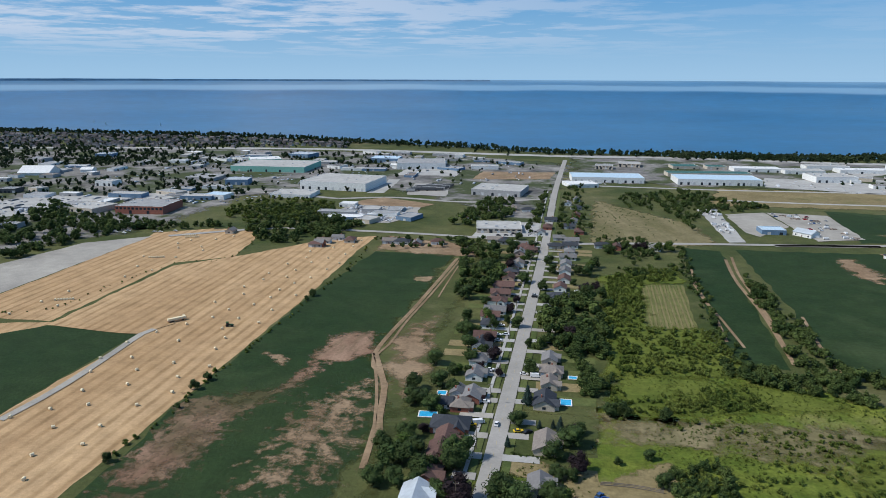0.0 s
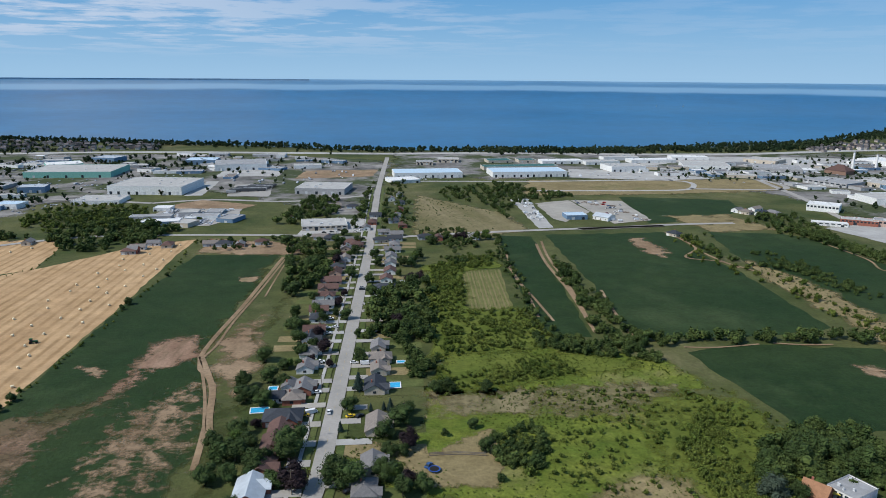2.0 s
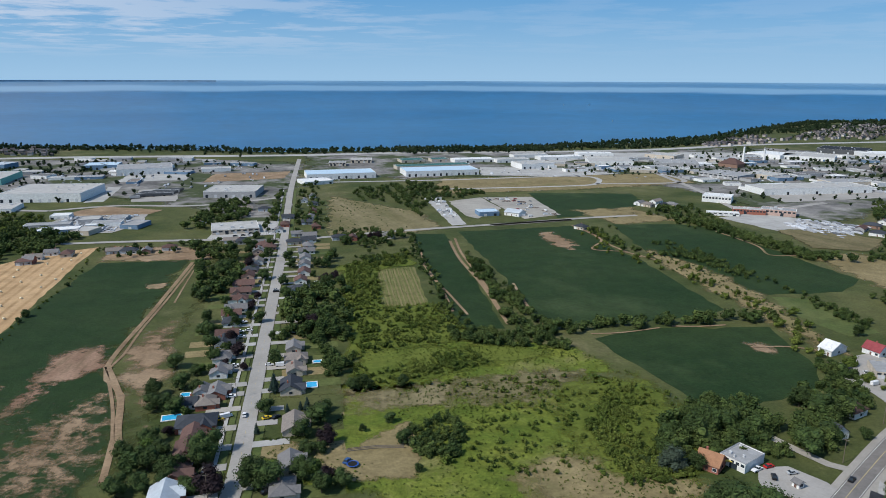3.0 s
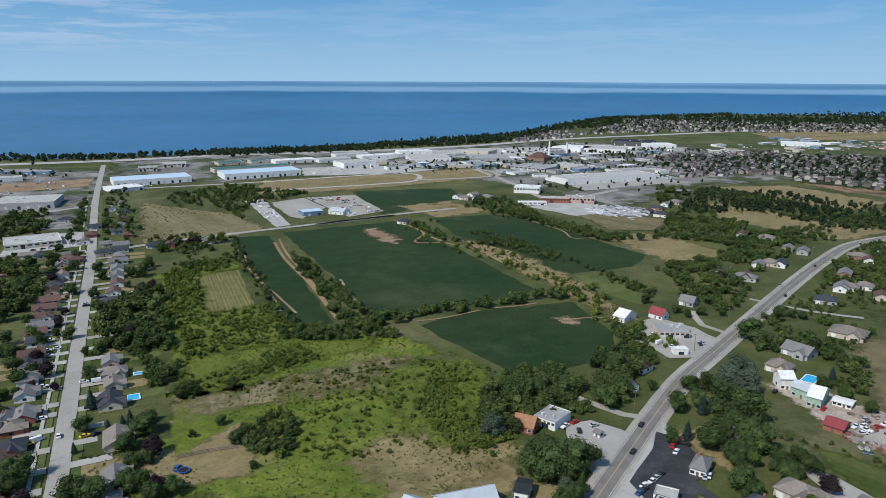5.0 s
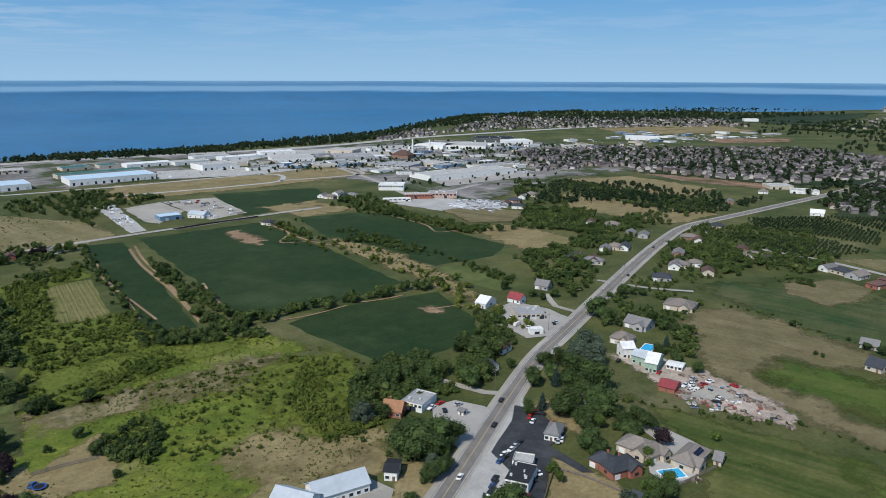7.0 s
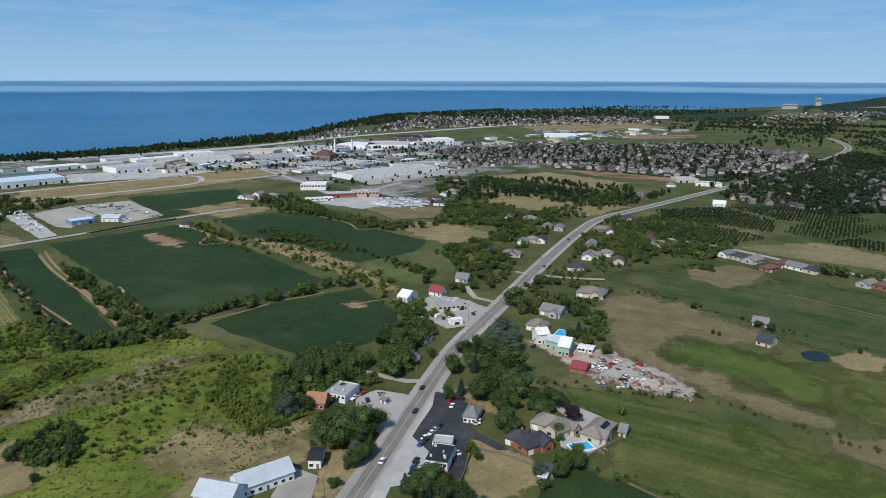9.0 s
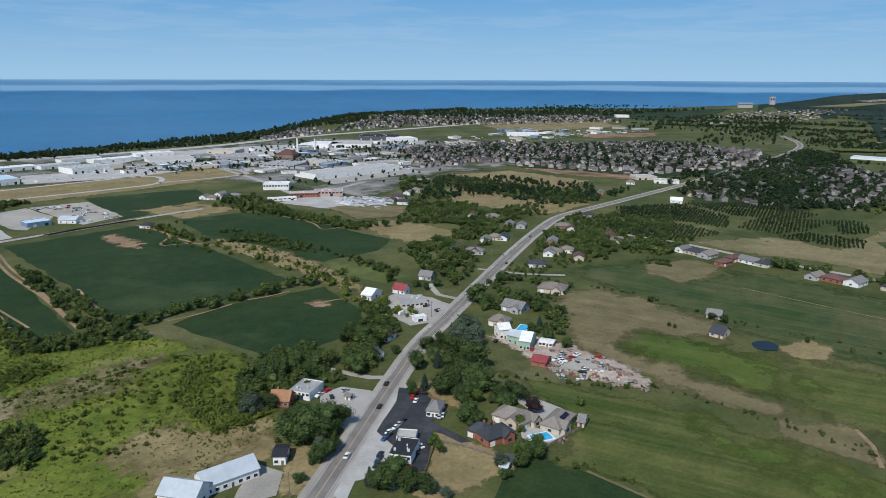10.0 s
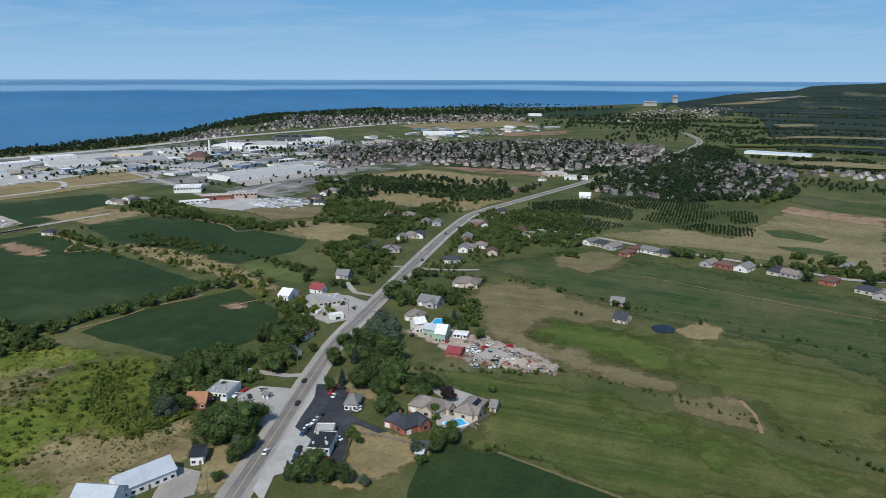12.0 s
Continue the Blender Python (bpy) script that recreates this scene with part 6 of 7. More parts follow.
house(184, 219, -76, 3, 3, 2.4, "white", "grey", "gable", "tiny white shed under trees", 0.5, False, "shed", "shed", "", False, 1)
house(235, 191, -56, 6, 9, 3.2, "white", "grey", "gable", "white house hidden between trees", 0.5)
house(391, 125, -91, 8, 11, 3.0, "beige", "charcoal", "gable", "small wooden barn in the pasture", 0.6, False, "barn", "barn", "", False, 2)
house(422, 141, -75, 9, 10, 2.6, "grey", "grey", "gable", "grey pole barn by the trees", 0.4, False, "barn", "barn", "", False, 2)
house(803, 346, -70, 14, 12, 3.5, "white", "white", "gable", "white barn on a dry field", 0.5, False, "barn", "barn", "", False, 2)
for i, (x, y) in enumerate([(573, 232), (571, 220), (569, 208), (574, 187), (574, 174), (573, 162), (562, 121), (563, 108), (565, 94), (570, 71), (567, 60), (564, 33), (616, 28), (553, 6), (548, -4), (553, 188)]):
    house(x, y, (-12, 78, -10)[i % 3], 13 + i % 5, 9 + i % 3, 3.2, ("white", "beige", "grey", "brick")[i % 4], ("grey", "charcoal", "taupe", "brown")[i % 4], ("gable", "hip")[i % 2])
for i, (x, y) in enumerate([(481, 382), (494, 381), (442, 361), (439, 378), (519, 333), (500, 305), (486, 284), (443, 296), (485, 311), (581, 363), (576, 350), (649, 375), (555, 396), (564, 290), (576, 306), (562, 275), (552, 409), (570, 446), (561, 467), (588, 612), (615, 625), (638, 633), (565, 602), (564, 579), (794, 447), (901, 462), (864, 356), (885, 353)]):
    house(x, y, (30, -60, 34, -55)[i % 4], 12 + i % 5, 9 + i % 2, 3.2, ("white", "beige", "grey", "white", "brown")[i % 5], ("grey", "taupe", "brown", "charcoal")[i % 4], ("gable", "hip")[i % 2])
for i, (x, y) in enumerate([(416, 783), (420, 771), (434, 763), (448, 765), (441, 789), (290, 667), (480, 310), (487, 309), (500, 376), (440, 360)]):
    house(x, y, (30, -60)[i % 2], 12 + i % 5, 9, 3.2, ("white", "beige")[i % 2], ("grey", "taupe", "charcoal")[i % 3], ("gable", "hip")[i % 2])

# power station chimneys
for p, hh in (((819, 1154), 28), ((846, 1133), 26)):
    bm = bmesh.new()
    bmesh.ops.create_cone(bm, segments=14, radius1=2.2, radius2=1.5, depth=hh, cap_ends=True, matrix=Matrix.Translation((0, 0, hh / 2)))
    c = tagged(new("chimney_stack"), "tall slim white industrial chimney", "chimney", "chimneys")
    mesh("shaft", bm, WALLS["white"], c)
    bm = bmesh.new()
    bmesh.ops.create_cone(bm, segments=14, radius1=1.75, radius2=1.75, depth=2.0, cap_ends=True, matrix=Matrix.Translation((0, 0, hh + 0.5)))
    mesh("rim", bm, ROOFS["mid"], c)
    seat(c, *p, 0)


def suburb(poly, n, seed, label, turn=30, gap=13.0, names="housing"):
    """Far housing as one joined mesh: walls and gable roofs in rows."""
    rnd = random.Random(seed)
    xs, ys = [p[0] for p in poly], [p[1] for p in poly]
    cx, cy = sum(xs) / len(xs), sum(ys) / len(ys)
    ca, sa = math.cos(radians(turn)), math.sin(radians(turn))
    walls, roofs = ([], []), ([], [])
    R, made = 1.2 * max(max(xs) - min(xs), max(ys) - min(ys)), 0
    step_y = max(15.0, gap * 1.35)
    spots = []
    j = -int(R / step_y)
    while j * step_y < R:
        i = -R
        while i < R:
            i += gap * rnd.uniform(0.8, 1.3)
            u, v = i, j * step_y + rnd.gauss(0, 3.0)
            x, y = cx + u * ca - v * sa, cy + u * sa + v * ca
            if inside(x, y, poly) and rnd.random() < 0.9:
                spots.append((x, y))
        j += 1
    rnd.shuffle(spots)
    for x, y in spots[:n]:
        p = lift(x, y)
        s = math.hypot(p.x, p.y) / max(1, math.hypot(x, y))
        w, d, h = rnd.uniform(7, 10) * s / 2, rnd.uniform(7, 9.5) * s / 2, rnd.choice((3.0, 4.6, 5.0)) * s
        a = radians(turn + rnd.choice((0, 90)) + rnd.gauss(0, 3))
        c, q = math.cos(a), math.sin(a)
        def at(lx, ly, z):
            return (p.x + lx * c - ly * q, p.y + lx * q + ly * c, p.z + z)
        V, F = walls
        k = len(V)
        V += [at(-w, -d, 0), at(w, -d, 0), at(w, d, 0), at(-w, d, 0), at(-w, -d, h), at(w, -d, h), at(w, d, h), at(-w, d, h), at(-w, 0, h + d * .55), at(w, 0, h + d * .55)]
        F += [(k, k + 1, k + 5, k + 4), (k + 1, k + 2, k + 6, k + 9, k + 5), (k + 2, k + 3, k + 7, k + 6), (k + 3, k, k + 4, k + 8, k + 7)]
        V, F = roofs
        k, o, e = len(V), 0.4 * s, 0.12 * s
        V += [at(-w - o, -d - o, h - .2), at(w + o, -d - o, h - .2), at(w + o, 0, h + d * .55 + e), at(-w - o, 0, h + d * .55 + e), at(w + o, d + o, h - .2), at(-w - o, d + o, h - .2)]
        F += [(k, k + 1, k + 2, k + 3), (k + 3, k + 2, k + 4, k + 5)]
    w_ob = tagged(new(names, py_mesh(names, *walls, FARWALL)), label, "houses", kind="stuff")
    tagged(new(names + "_roofs", py_mesh(names, *roofs, FARROOF)), "grey and brown roofs of " + label, "roofs", kind="stuff")
    return w_ob


FARWALL = island_tint(surface("far_house_walls", (0.20, 0.16, 0.14), (0.40, 0.38, 0.36), 0.02, 0.2), 0.45, 1.6)
FARROOF = island_tint(surface("far_house_roofs", (0.062, 0.056, 0.060), (0.115, 0.104, 0.104), 0.02, 0.2), 0.5, 1.7)
suburb([(1232, 962), (1532, 746), (1497, 485), (1248, 418), (1006, 479), (947, 709)], 1250, 1, "dense suburban houses beyond the fields", 32)
suburb([(981, 1027), (1291, 1001), (983, 757), (818, 801)], 260, 2, "long rows of grey town houses", 25, 9)
suburb([(1188, 1529), (1819, 2036), (2452, 1468), (2114, 1149), (1597, 1477)], 700, 3, "suburban houses near the lake shore", 20)
suburb([(1166, 330), (1339, 303), (1222, 169), (980, 153), (894, 229)], 170, 4, "suburban houses among trees", 60, 15)
suburb([(834, 342), (1063, 406), (1435, 416), (1251, 347), (846, 256)], 150, 5, "older houses beneath large trees", 40, 17)
suburb([(-1263, 1331), (-429, 1490), (-461, 1601), (-757, 1679), (-1603, 1688)], 460, 6, "lakeside houses under trees", 5)
suburb([(886, 1399), (1153, 1484), (1248, 1683), (959, 1513)], 60, 7, "lakeside houses near the shore", 20)
suburb([(2144, 975), (2656, 744), (3790, 857), (3159, 1146)], 150, 8, "far houses toward the headland", 30, 30)
suburb([(1199, 156), (1204, 53), (1275, 59), (1280, 162)], 24, 9, "row of far houses along a lane", -10, 16)


# ---- paved yards, drives, paths ----
patch("car_park", [(209, 211), (214, 202), (207, 176), (195, 175), (194, 150), (190, 153), (190, 169), (165, 149), (157, 154), (168, 169), (172, 186), (198, 201)], DARKASPHALT, 0.37, 0.2, "dark fresh asphalt car park", "car park")
patch("forecourt", [(130, 162), (155, 178), (183, 194), (218, 216), (217, 211), (189, 190), (169, 169), (150, 159), (141, 163), (127, 153)], CONCRETE, 0.33, 0.5, "pale worn forecourt beside the highway", "forecourt")
patch("car_park", [(178, 234), (190, 232), (197, 219), (197, 214), (163, 194), (164, 204), (172, 226)], ASPHALT, 0.33, 0.5, "grey asphalt restaurant car park", "car park")
patch("car_park", [(282, 316), (316, 325), (324, 299), (322, 276), (288, 264), (274, 270), (277, 289)], ASPHALT, 0.33, 1.0, "grey roadside shop parking area", "car park")
patch("drive", [(122, 200), (126, 188), (115, 177), (100, 183), (114, 195)], GRAVEL, 0.34, 0.6, "pale gravel yard by the barn", "drive")
soft("lawn", [(136, 201), (161, 196), (161, 190), (125, 167), (115, 177), (128, 191)], DRY, 0.13, 3, "dry mown lawn by the highway", "lawn", 0.15)
soft("lawn", [(189, 168), (195, 142), (193, 126), (171, 127), (153, 130), (150, 142), (168, 151)], DRY, 0.13, 3, "dry brown mown lawn", "lawn", 0.15)
soft("lawn", [(215, 205), (242, 207), (232, 180), (211, 168), (214, 193)], DRY, 0.12, 3, "dry shaded lawn under trees", "lawn", 0.15)
patch("patio", [(220, 145), (224, 132), (229, 125), (210, 125), (211, 137)], CONCRETE, 0.34, 0.3, "pale paved pool terrace", "patio")
patch("drive", [(239, 168), (246, 153), (245, 131), (230, 138), (236, 155)], ASPHALT, 0.34, 0.4, "grey driveway behind the house", "drive")
YARDSOIL = surface("pale_yard_dust", (0.30, 0.245, 0.20), (0.42, 0.355, 0.30), 0.05, 0.6, patches=((0.20, 0.15, 0.11), 0.55, 0.75))
soft("work_yard", [(294, 224), (312, 212), (314, 179), (312, 142), (300, 121), (291, 125), (282, 148), (279, 170), (287, 194)], YARDSOIL, 0.14, 4, "dusty brown salvage yard", "yard", 0.15)
soft("work_yard", [(292, 178), (303, 168), (304, 151), (284, 156), (279, 166)], GRAVEL, 0.17, 5, "pale gravel part of the salvage yard", "yard", 0.15)
soft("lawn", [(20, 281), (49, 301), (51, 277), (45, 257), (20, 258), (12, 264), (-17, 287), (-15, 296), (18, 286)], DRY, 0.12, 3, "dry back lawn of the street houses", "lawn", 0.15)
soft("lawn", [(0, 337), (24, 334), (20, 308), (11, 287), (-15, 291), (-15, 339)], GRASS, 0.1, 3, "mixed green garden lawn", "lawn", 0.15)
patch("gravel_yard", [(193, 851), (240, 870), (244, 792), (201, 738), (192, 755)], GRAVEL, 0.34, 0.6, "pale gravel storage yard", "yard")
patch("gravel_yard", [(242, 870), (305, 862), (298, 742), (250, 726), (246, 792)], GRAVEL, 0.34, 0.6, "pale salvage yard with scattered machines", "yard")
patch("gravel_yard", [(168, 879), (191, 885), (181, 711), (165, 708)], CONCRETE, 0.34, 0.6, "paved yard with parked trailers", "yard")
patch("gravel_yard", [(-77, 691), (-9, 703), (-9, 770), (-70, 768)], CONCRETE, 0.34, 0.6, "paved car park by the crossing", "car park")
patch("gravel_yard", [(-242, 777), (-241, 841), (-153, 834), (-149, 777), (-170, 742), (-219, 743)], ASPHALT, 0.34, 1.0, "grey yard with parked trucks", "yard")
patch("gravel_yard", [(-235, 870), (-212, 895), (-140, 859), (-153, 834), (-241, 841)], SOIL, 0.33, 1.0, "bare earth yard", "yard")
patch("gravel_yard", [(-188, 921), (-196, 1019), (-144, 1028), (-135, 917)], ASPHALT, 0.34, 1.0, "dark yard with rows of parked trailers", "yard")
patch("gravel_yard", [(-120, 1073), (-112, 1164), (6, 1171), (-7, 1093)], SOIL, 0.34, 1.0, "bare earth building site", "yard")
patch("gravel_yard", [(-243, 1100), (-239, 1169), (-147, 1186), (-146, 1105)], CONCRETE, 0.34, 1.0, "pale concrete apron", "yard")
patch("gravel_yard", [(-242, 925), (-241, 1051), (-224, 1054), (-220, 929)], CONCRETE, 0.34, 1.0, "pale concrete apron by the warehouse", "yard")
patch("gravel_yard", [(-674, 793), (-620, 845), (-522, 841), (-550, 751), (-594, 700)], CONCRETE, 0.33, 1.0, "pale concrete yards", "yard")
patch("gravel_yard", [(-527, 862), (-493, 914), (-462, 873), (-503, 811)], CONCRETE, 0.33, 1.0, "pale yard with parked trucks", "yard")
patch("gravel_yard", [(321, 1165), (450, 1136), (517, 1046), (427, 1031), (296, 1071)], CONCRETE, 0.32, 1.0, "pale factory yard", "yard")
patch("gravel_yard", [(453, 1189), (580, 1272), (704, 1114), (867, 1170), (998, 1115), (1121, 1214), (836, 1320), (609, 1335), (507, 1323)], CONCRETE, 0.31, 1.5, "pale industrial yards along the motorway", "yard")
patch("gravel_yard", [(463, 691), (524, 709), (579, 603), (490, 581)], CONCRETE, 0.32, 1.0, "pale school car park", "car park")
patch("gravel_yard", [(631, 887), (601, 761), (783, 766), (810, 847), (716, 907)], ASPHALT, 0.31, 1.0, "grey truck yard", "yard")
soft("meadow", [(189, 907), (376, 908), (591, 933), (580, 1039), (226, 1042)], DRY, 0.08, 9, "flat dry grass by the service road", "meadow", 0.05)
road("road", [(16, 1043), (224, 1031), (445, 1029), (436, 951), (364, 939), (214, 946)], 8, CONCRETE, 0.32, "pale service road loop")
road("road", [(436, 951), (572, 945), (585, 1065), (592, 1135)], 9, ASPHALT, 0.32, "grey estate road")
road("road", [(585, 1065), (548, 864), (517, 748), (522, 714), (649, 749)], 9, ASPHALT, 0.32, "grey estate road past the school")
road("road", [(-266, 877), (-198, 897), (-102, 881), (1, 924)], 9, ASPHALT, 0.32, "grey estate road behind warehouses")
road("road", [(-626, 737), (-592, 808), (-455, 844), (-400, 907), (-266, 877)], 9, ASPHALT, 0.32, "grey estate road between factories")
road("road", [(1122, 255), (930, 255), (859, 261)], 7, ASPHALT, 0.32, "grey suburban street under trees")
road("road", [(1126, 190), (957, 182), (899, 189)], 7, ASPHALT, 0.32, "grey suburban street between houses")
road("lane", [(597, 309), (601, 248), (592, 178), (590, 108), (588, 64), (583, 24), (594, -1)], 6, ASPHALT, 0.32, "narrow grey lane with houses")
road("lane", [(436, 264), (417, 289), (403, 325)], 4, ASPHALT, 0.32, "narrow side drive")
road("track", [(-79, 608), (-89, 487), (-97, 392), (-82, 355), (-76, 309), (-73, 277)], 2.8, SOIL, 0.32, "rutted reddish dirt track beside the crop", cat="track")
road("track", [(-76, 605), (-84, 508), (-90, 447), (-92, 408), (-96, 388)], 1.6, SOIL, 0.39, "faint second wheel track", cat="track")
road("track", [(-245, 290), (-241, 329), (-243, 400), (-240, 409)], 4.5, GRAVEL, 0.36, "pale gravel farm track", cat="track")
road("track", [(-305, 406), (-245, 401), (-234, 421)], 3.0, STRAW, 0.35, "strip of pale stubble", cat="track")
road("track", [(147, 642), (140, 576), (138, 496), (132, 422)], 2.6, SOIL, 0.36, "sandy track between crops", cat="track")
road("track", [(106, 579), (107, 506), (103, 443)], 2.0, SOIL, 0.36, "sandy crop edge", cat="track")
road("track", [(293, 659), (288, 595), (294, 549)], 2.5, SOIL, 0.36, "sandy crop edge by shrubs", cat="track")
road("drive", [(196, 263), (201, 246), (207, 230), (214, 223)], 4.5, GRAVEL, 0.32, "pale gravel drive to the restaurant", cat="drive")
road("drive", [(347, 324), (332, 301), (334, 286), (342, 282)], 4.5, GRAVEL, 0.32, "curving gravel drive", cat="drive")
road("track", [(497, 152), (494, 107), (491, 46), (491, -9)], 1.0, SOIL, 0.36, "pale path across the pasture", cat="track")
for pts, wd in (([(154, 651), (148, 609), (145, 577), (140, 494), (131, 413)], 2.2), ([(162, 497), (155, 445), (152, 412), (153, 401)], 2.0), ([(113, 613), (106, 534), (109, 482), (111, 435)], 1.8), ([(287, 684), (290, 652), (288, 615), (265, 584), (289, 568), (304, 531)], 2.2), ([(230, 388), (246, 384), (264, 383)], 2.0), ([(221, 387), (194, 384), (175, 386)], 1.6), ([(418, 629), (419, 567), (408, 533), (431, 527)], 2.2),
                ([(256, 347), (280, 342), (297, 327)], 1.8), ([(-158, 666), (-132, 646), (-80, 647), (-57, 622)], 7.0), ([(-75, 583), (-77, 534), (-78, 499)], 1.2), ([(-97, 394), (-87, 367), (-81, 348), (-76, 318), (-71, 299)], 3.2), ([(-98, 393), (-90, 367), (-83, 341), (-76, 308)], 1.6)):
    road("track", pts, wd, SOIL, 0.37, "sandy bare edge between field and scrub", cat="track", step=5.0)
for pts in ([(128, 278), (135, 251), (140, 219)], [(165, 271), (177, 265), (187, 255)]):
    hedge(pts, 3, (1.5, 3.5), 3.0, "low bushes along the field edge", seed=int(pts[0][0]))
soft("meadow", [(484, 623), (536, 615), (552, 558), (506, 524), (462, 547)], MOWN, 0.36, 6, "tan bare ground by the school", "meadow", 0.05)
soft("meadow", [(118, 328), (168, 295), (168, 263), (144, 254), (113, 272), (109, 302)], THICKET, 0.2, 18, "dark green weedy slope", "meadow", 0.06, 0.7)
soft("meadow", [(22, 338), (51, 337), (119, 345), (156, 338), (111, 308), (59, 311), (24, 312)], STUBBLE, 0.21, 8, "band of dry yellow grass across the meadow", "meadow", 0.07, 0.62)
# street side: footpath, verges, drives
road("footpath", [(x - 9.5, y) for x, y in STREET[:-1]], 1.6, CONCRETE, 0.41, "concrete footpath along the street", cat="footpath")
road("verge", [(x - 6.8, y) for x, y in STREET[:-1]], 2.6, LAWN, 0.36, "grass verge beside the street", cat="verge")
road("verge", [(x + 6.2, y) for x, y in STREET[:-1]], 3.2, LAWN, 0.36, "grass verge beside the gardens", cat="verge")
road("shoulder", HIGHWAY, 13.5, GRAVEL, 0.30, "gravel shoulders of the highway", cat="shoulder")


def street_x(y):
    return float(np.interp(y, [p[1] for p in STREET], [p[0] for p in STREET]))


lot = random.Random(12)
y = 225.0
while y < 680:
    for s in (-1, 1):
        x0 = street_x(y)
        ln = lot.uniform(9, 16)
        a, b = sorted((x0 + s * 4.2, x0 + s * (4.2 + ln)))
        yy = y + lot.uniform(-3, 3)
        patch("drive", [(a, yy), (b, yy), (b, yy + 5), (a, yy + 5)], lot.choice((CONCRETE, ASPHALT, ASPHALT, GRAVEL)), 0.44 + 0.01 * (s + 1), 0.1, "paved house driveway to the street", "drive")
        a, b = sorted((x0 + s * 12, x0 + s * 42))
        patch("lawn", [(a, yy - 10), (b, yy - 10), (b, yy - 1), (a, yy - 1)], lot.choice((LAWN, DRY, GRASS)), 0.12, 0.5, "garden lawn behind a street house", "lawn")
    y += lot.uniform(15, 19)

# ---- pools ----
POOLW = plain("pool_water", (0.05, 0.36, 0.62), 0.08)


def pool(x, y, rot, w, d, raised=False):
    e = tagged(new("swimming_pool"), "bright blue garden pool with a pale rim", "pool", "garden pools")
    h = 1.1 if raised else 0.35
    boxes("rim", [(-w / 2 - .5, w / 2 + .5, -d / 2 - .5, -d / 2, 0, h), (-w / 2 - .5, w / 2 + .5, d / 2, d / 2 + .5, 0, h), (-w / 2 - .5, -w / 2, -d / 2, d / 2, 0, h), (w / 2, w / 2 + .5, -d / 2, d / 2, 0, h)], TRIM, e)
    boxes("pool_water", [(-w / 2, w / 2, -d / 2, d / 2, 0, h - 0.1)], POOLW, e)
    seat(e, x, y, rot)
    e.location.z += 0.3


for p, r, w, d in (((217, 131), -25, 9, 6), ((319, 217), 20, 10, 6), ((8, 348), 0, 5, 6), ((-55, 326), 5, 8, 5), ((-52, 349), 0, 4, 4), ((12, 377), 0, 4, 3), ((570, 340), 20, 8, 4)):
    pool(*p, r, w, d)

# pond
bm = bmesh.new()
bmesh.ops.create_circle(bm, cap_ends=True, segments=28, radius=1)
for v in bm.verts:
    v.co *= 1 + 0.12 * noise.noise(v.co * 2)
pond = tagged(mesh("pond", bm, plain("dark_pond_water", (0.010, 0.014, 0.018), 0.12)), "small dark pond with weedy banks", "pond", kind="structure")
pond.matrix_basis = Matrix.Translation((*(392, 99), 0.4)) @ Matrix.Diagonal((8, 7, 1, 1))

# ---- vehicles ----
CARPAINT = {n: plain("car_paint_" + n, c, 0.3, 0.5, 0.0, 0.03) for n, c in (("white", (0.72, 0.72, 0.72)), ("black", (0.02, 0.02, 0.022)), ("silver", (0.40, 0.41, 0.42)), ("red", (0.42, 0.02, 0.02)), ("blue", (0.04, 0.09, 0.22)), ("yellow", (0.62, 0.42, 0.03)))}
TYRE = plain("tyre_rubber", (0.02, 0.02, 0.02))


def extrude_profile(bm, prof, half, inset):
    rows = []
    for s in (-1, 1):
        rows.append([bm.verts.new((px, s * (half - (inset if pz > 0.95 else 0)), pz)) for px, pz in prof])
    n = len(prof)
    bm.faces.new(rows[0]); bm.faces.new(rows[1][::-1])
    for i in range(n):
        bm.faces.new((rows[0][i], rows[1][i], rows[1][(i + 1) % n], rows[0][(i + 1) % n]))
    bmesh.ops.recalc_face_normals(bm, faces=bm.faces[:])


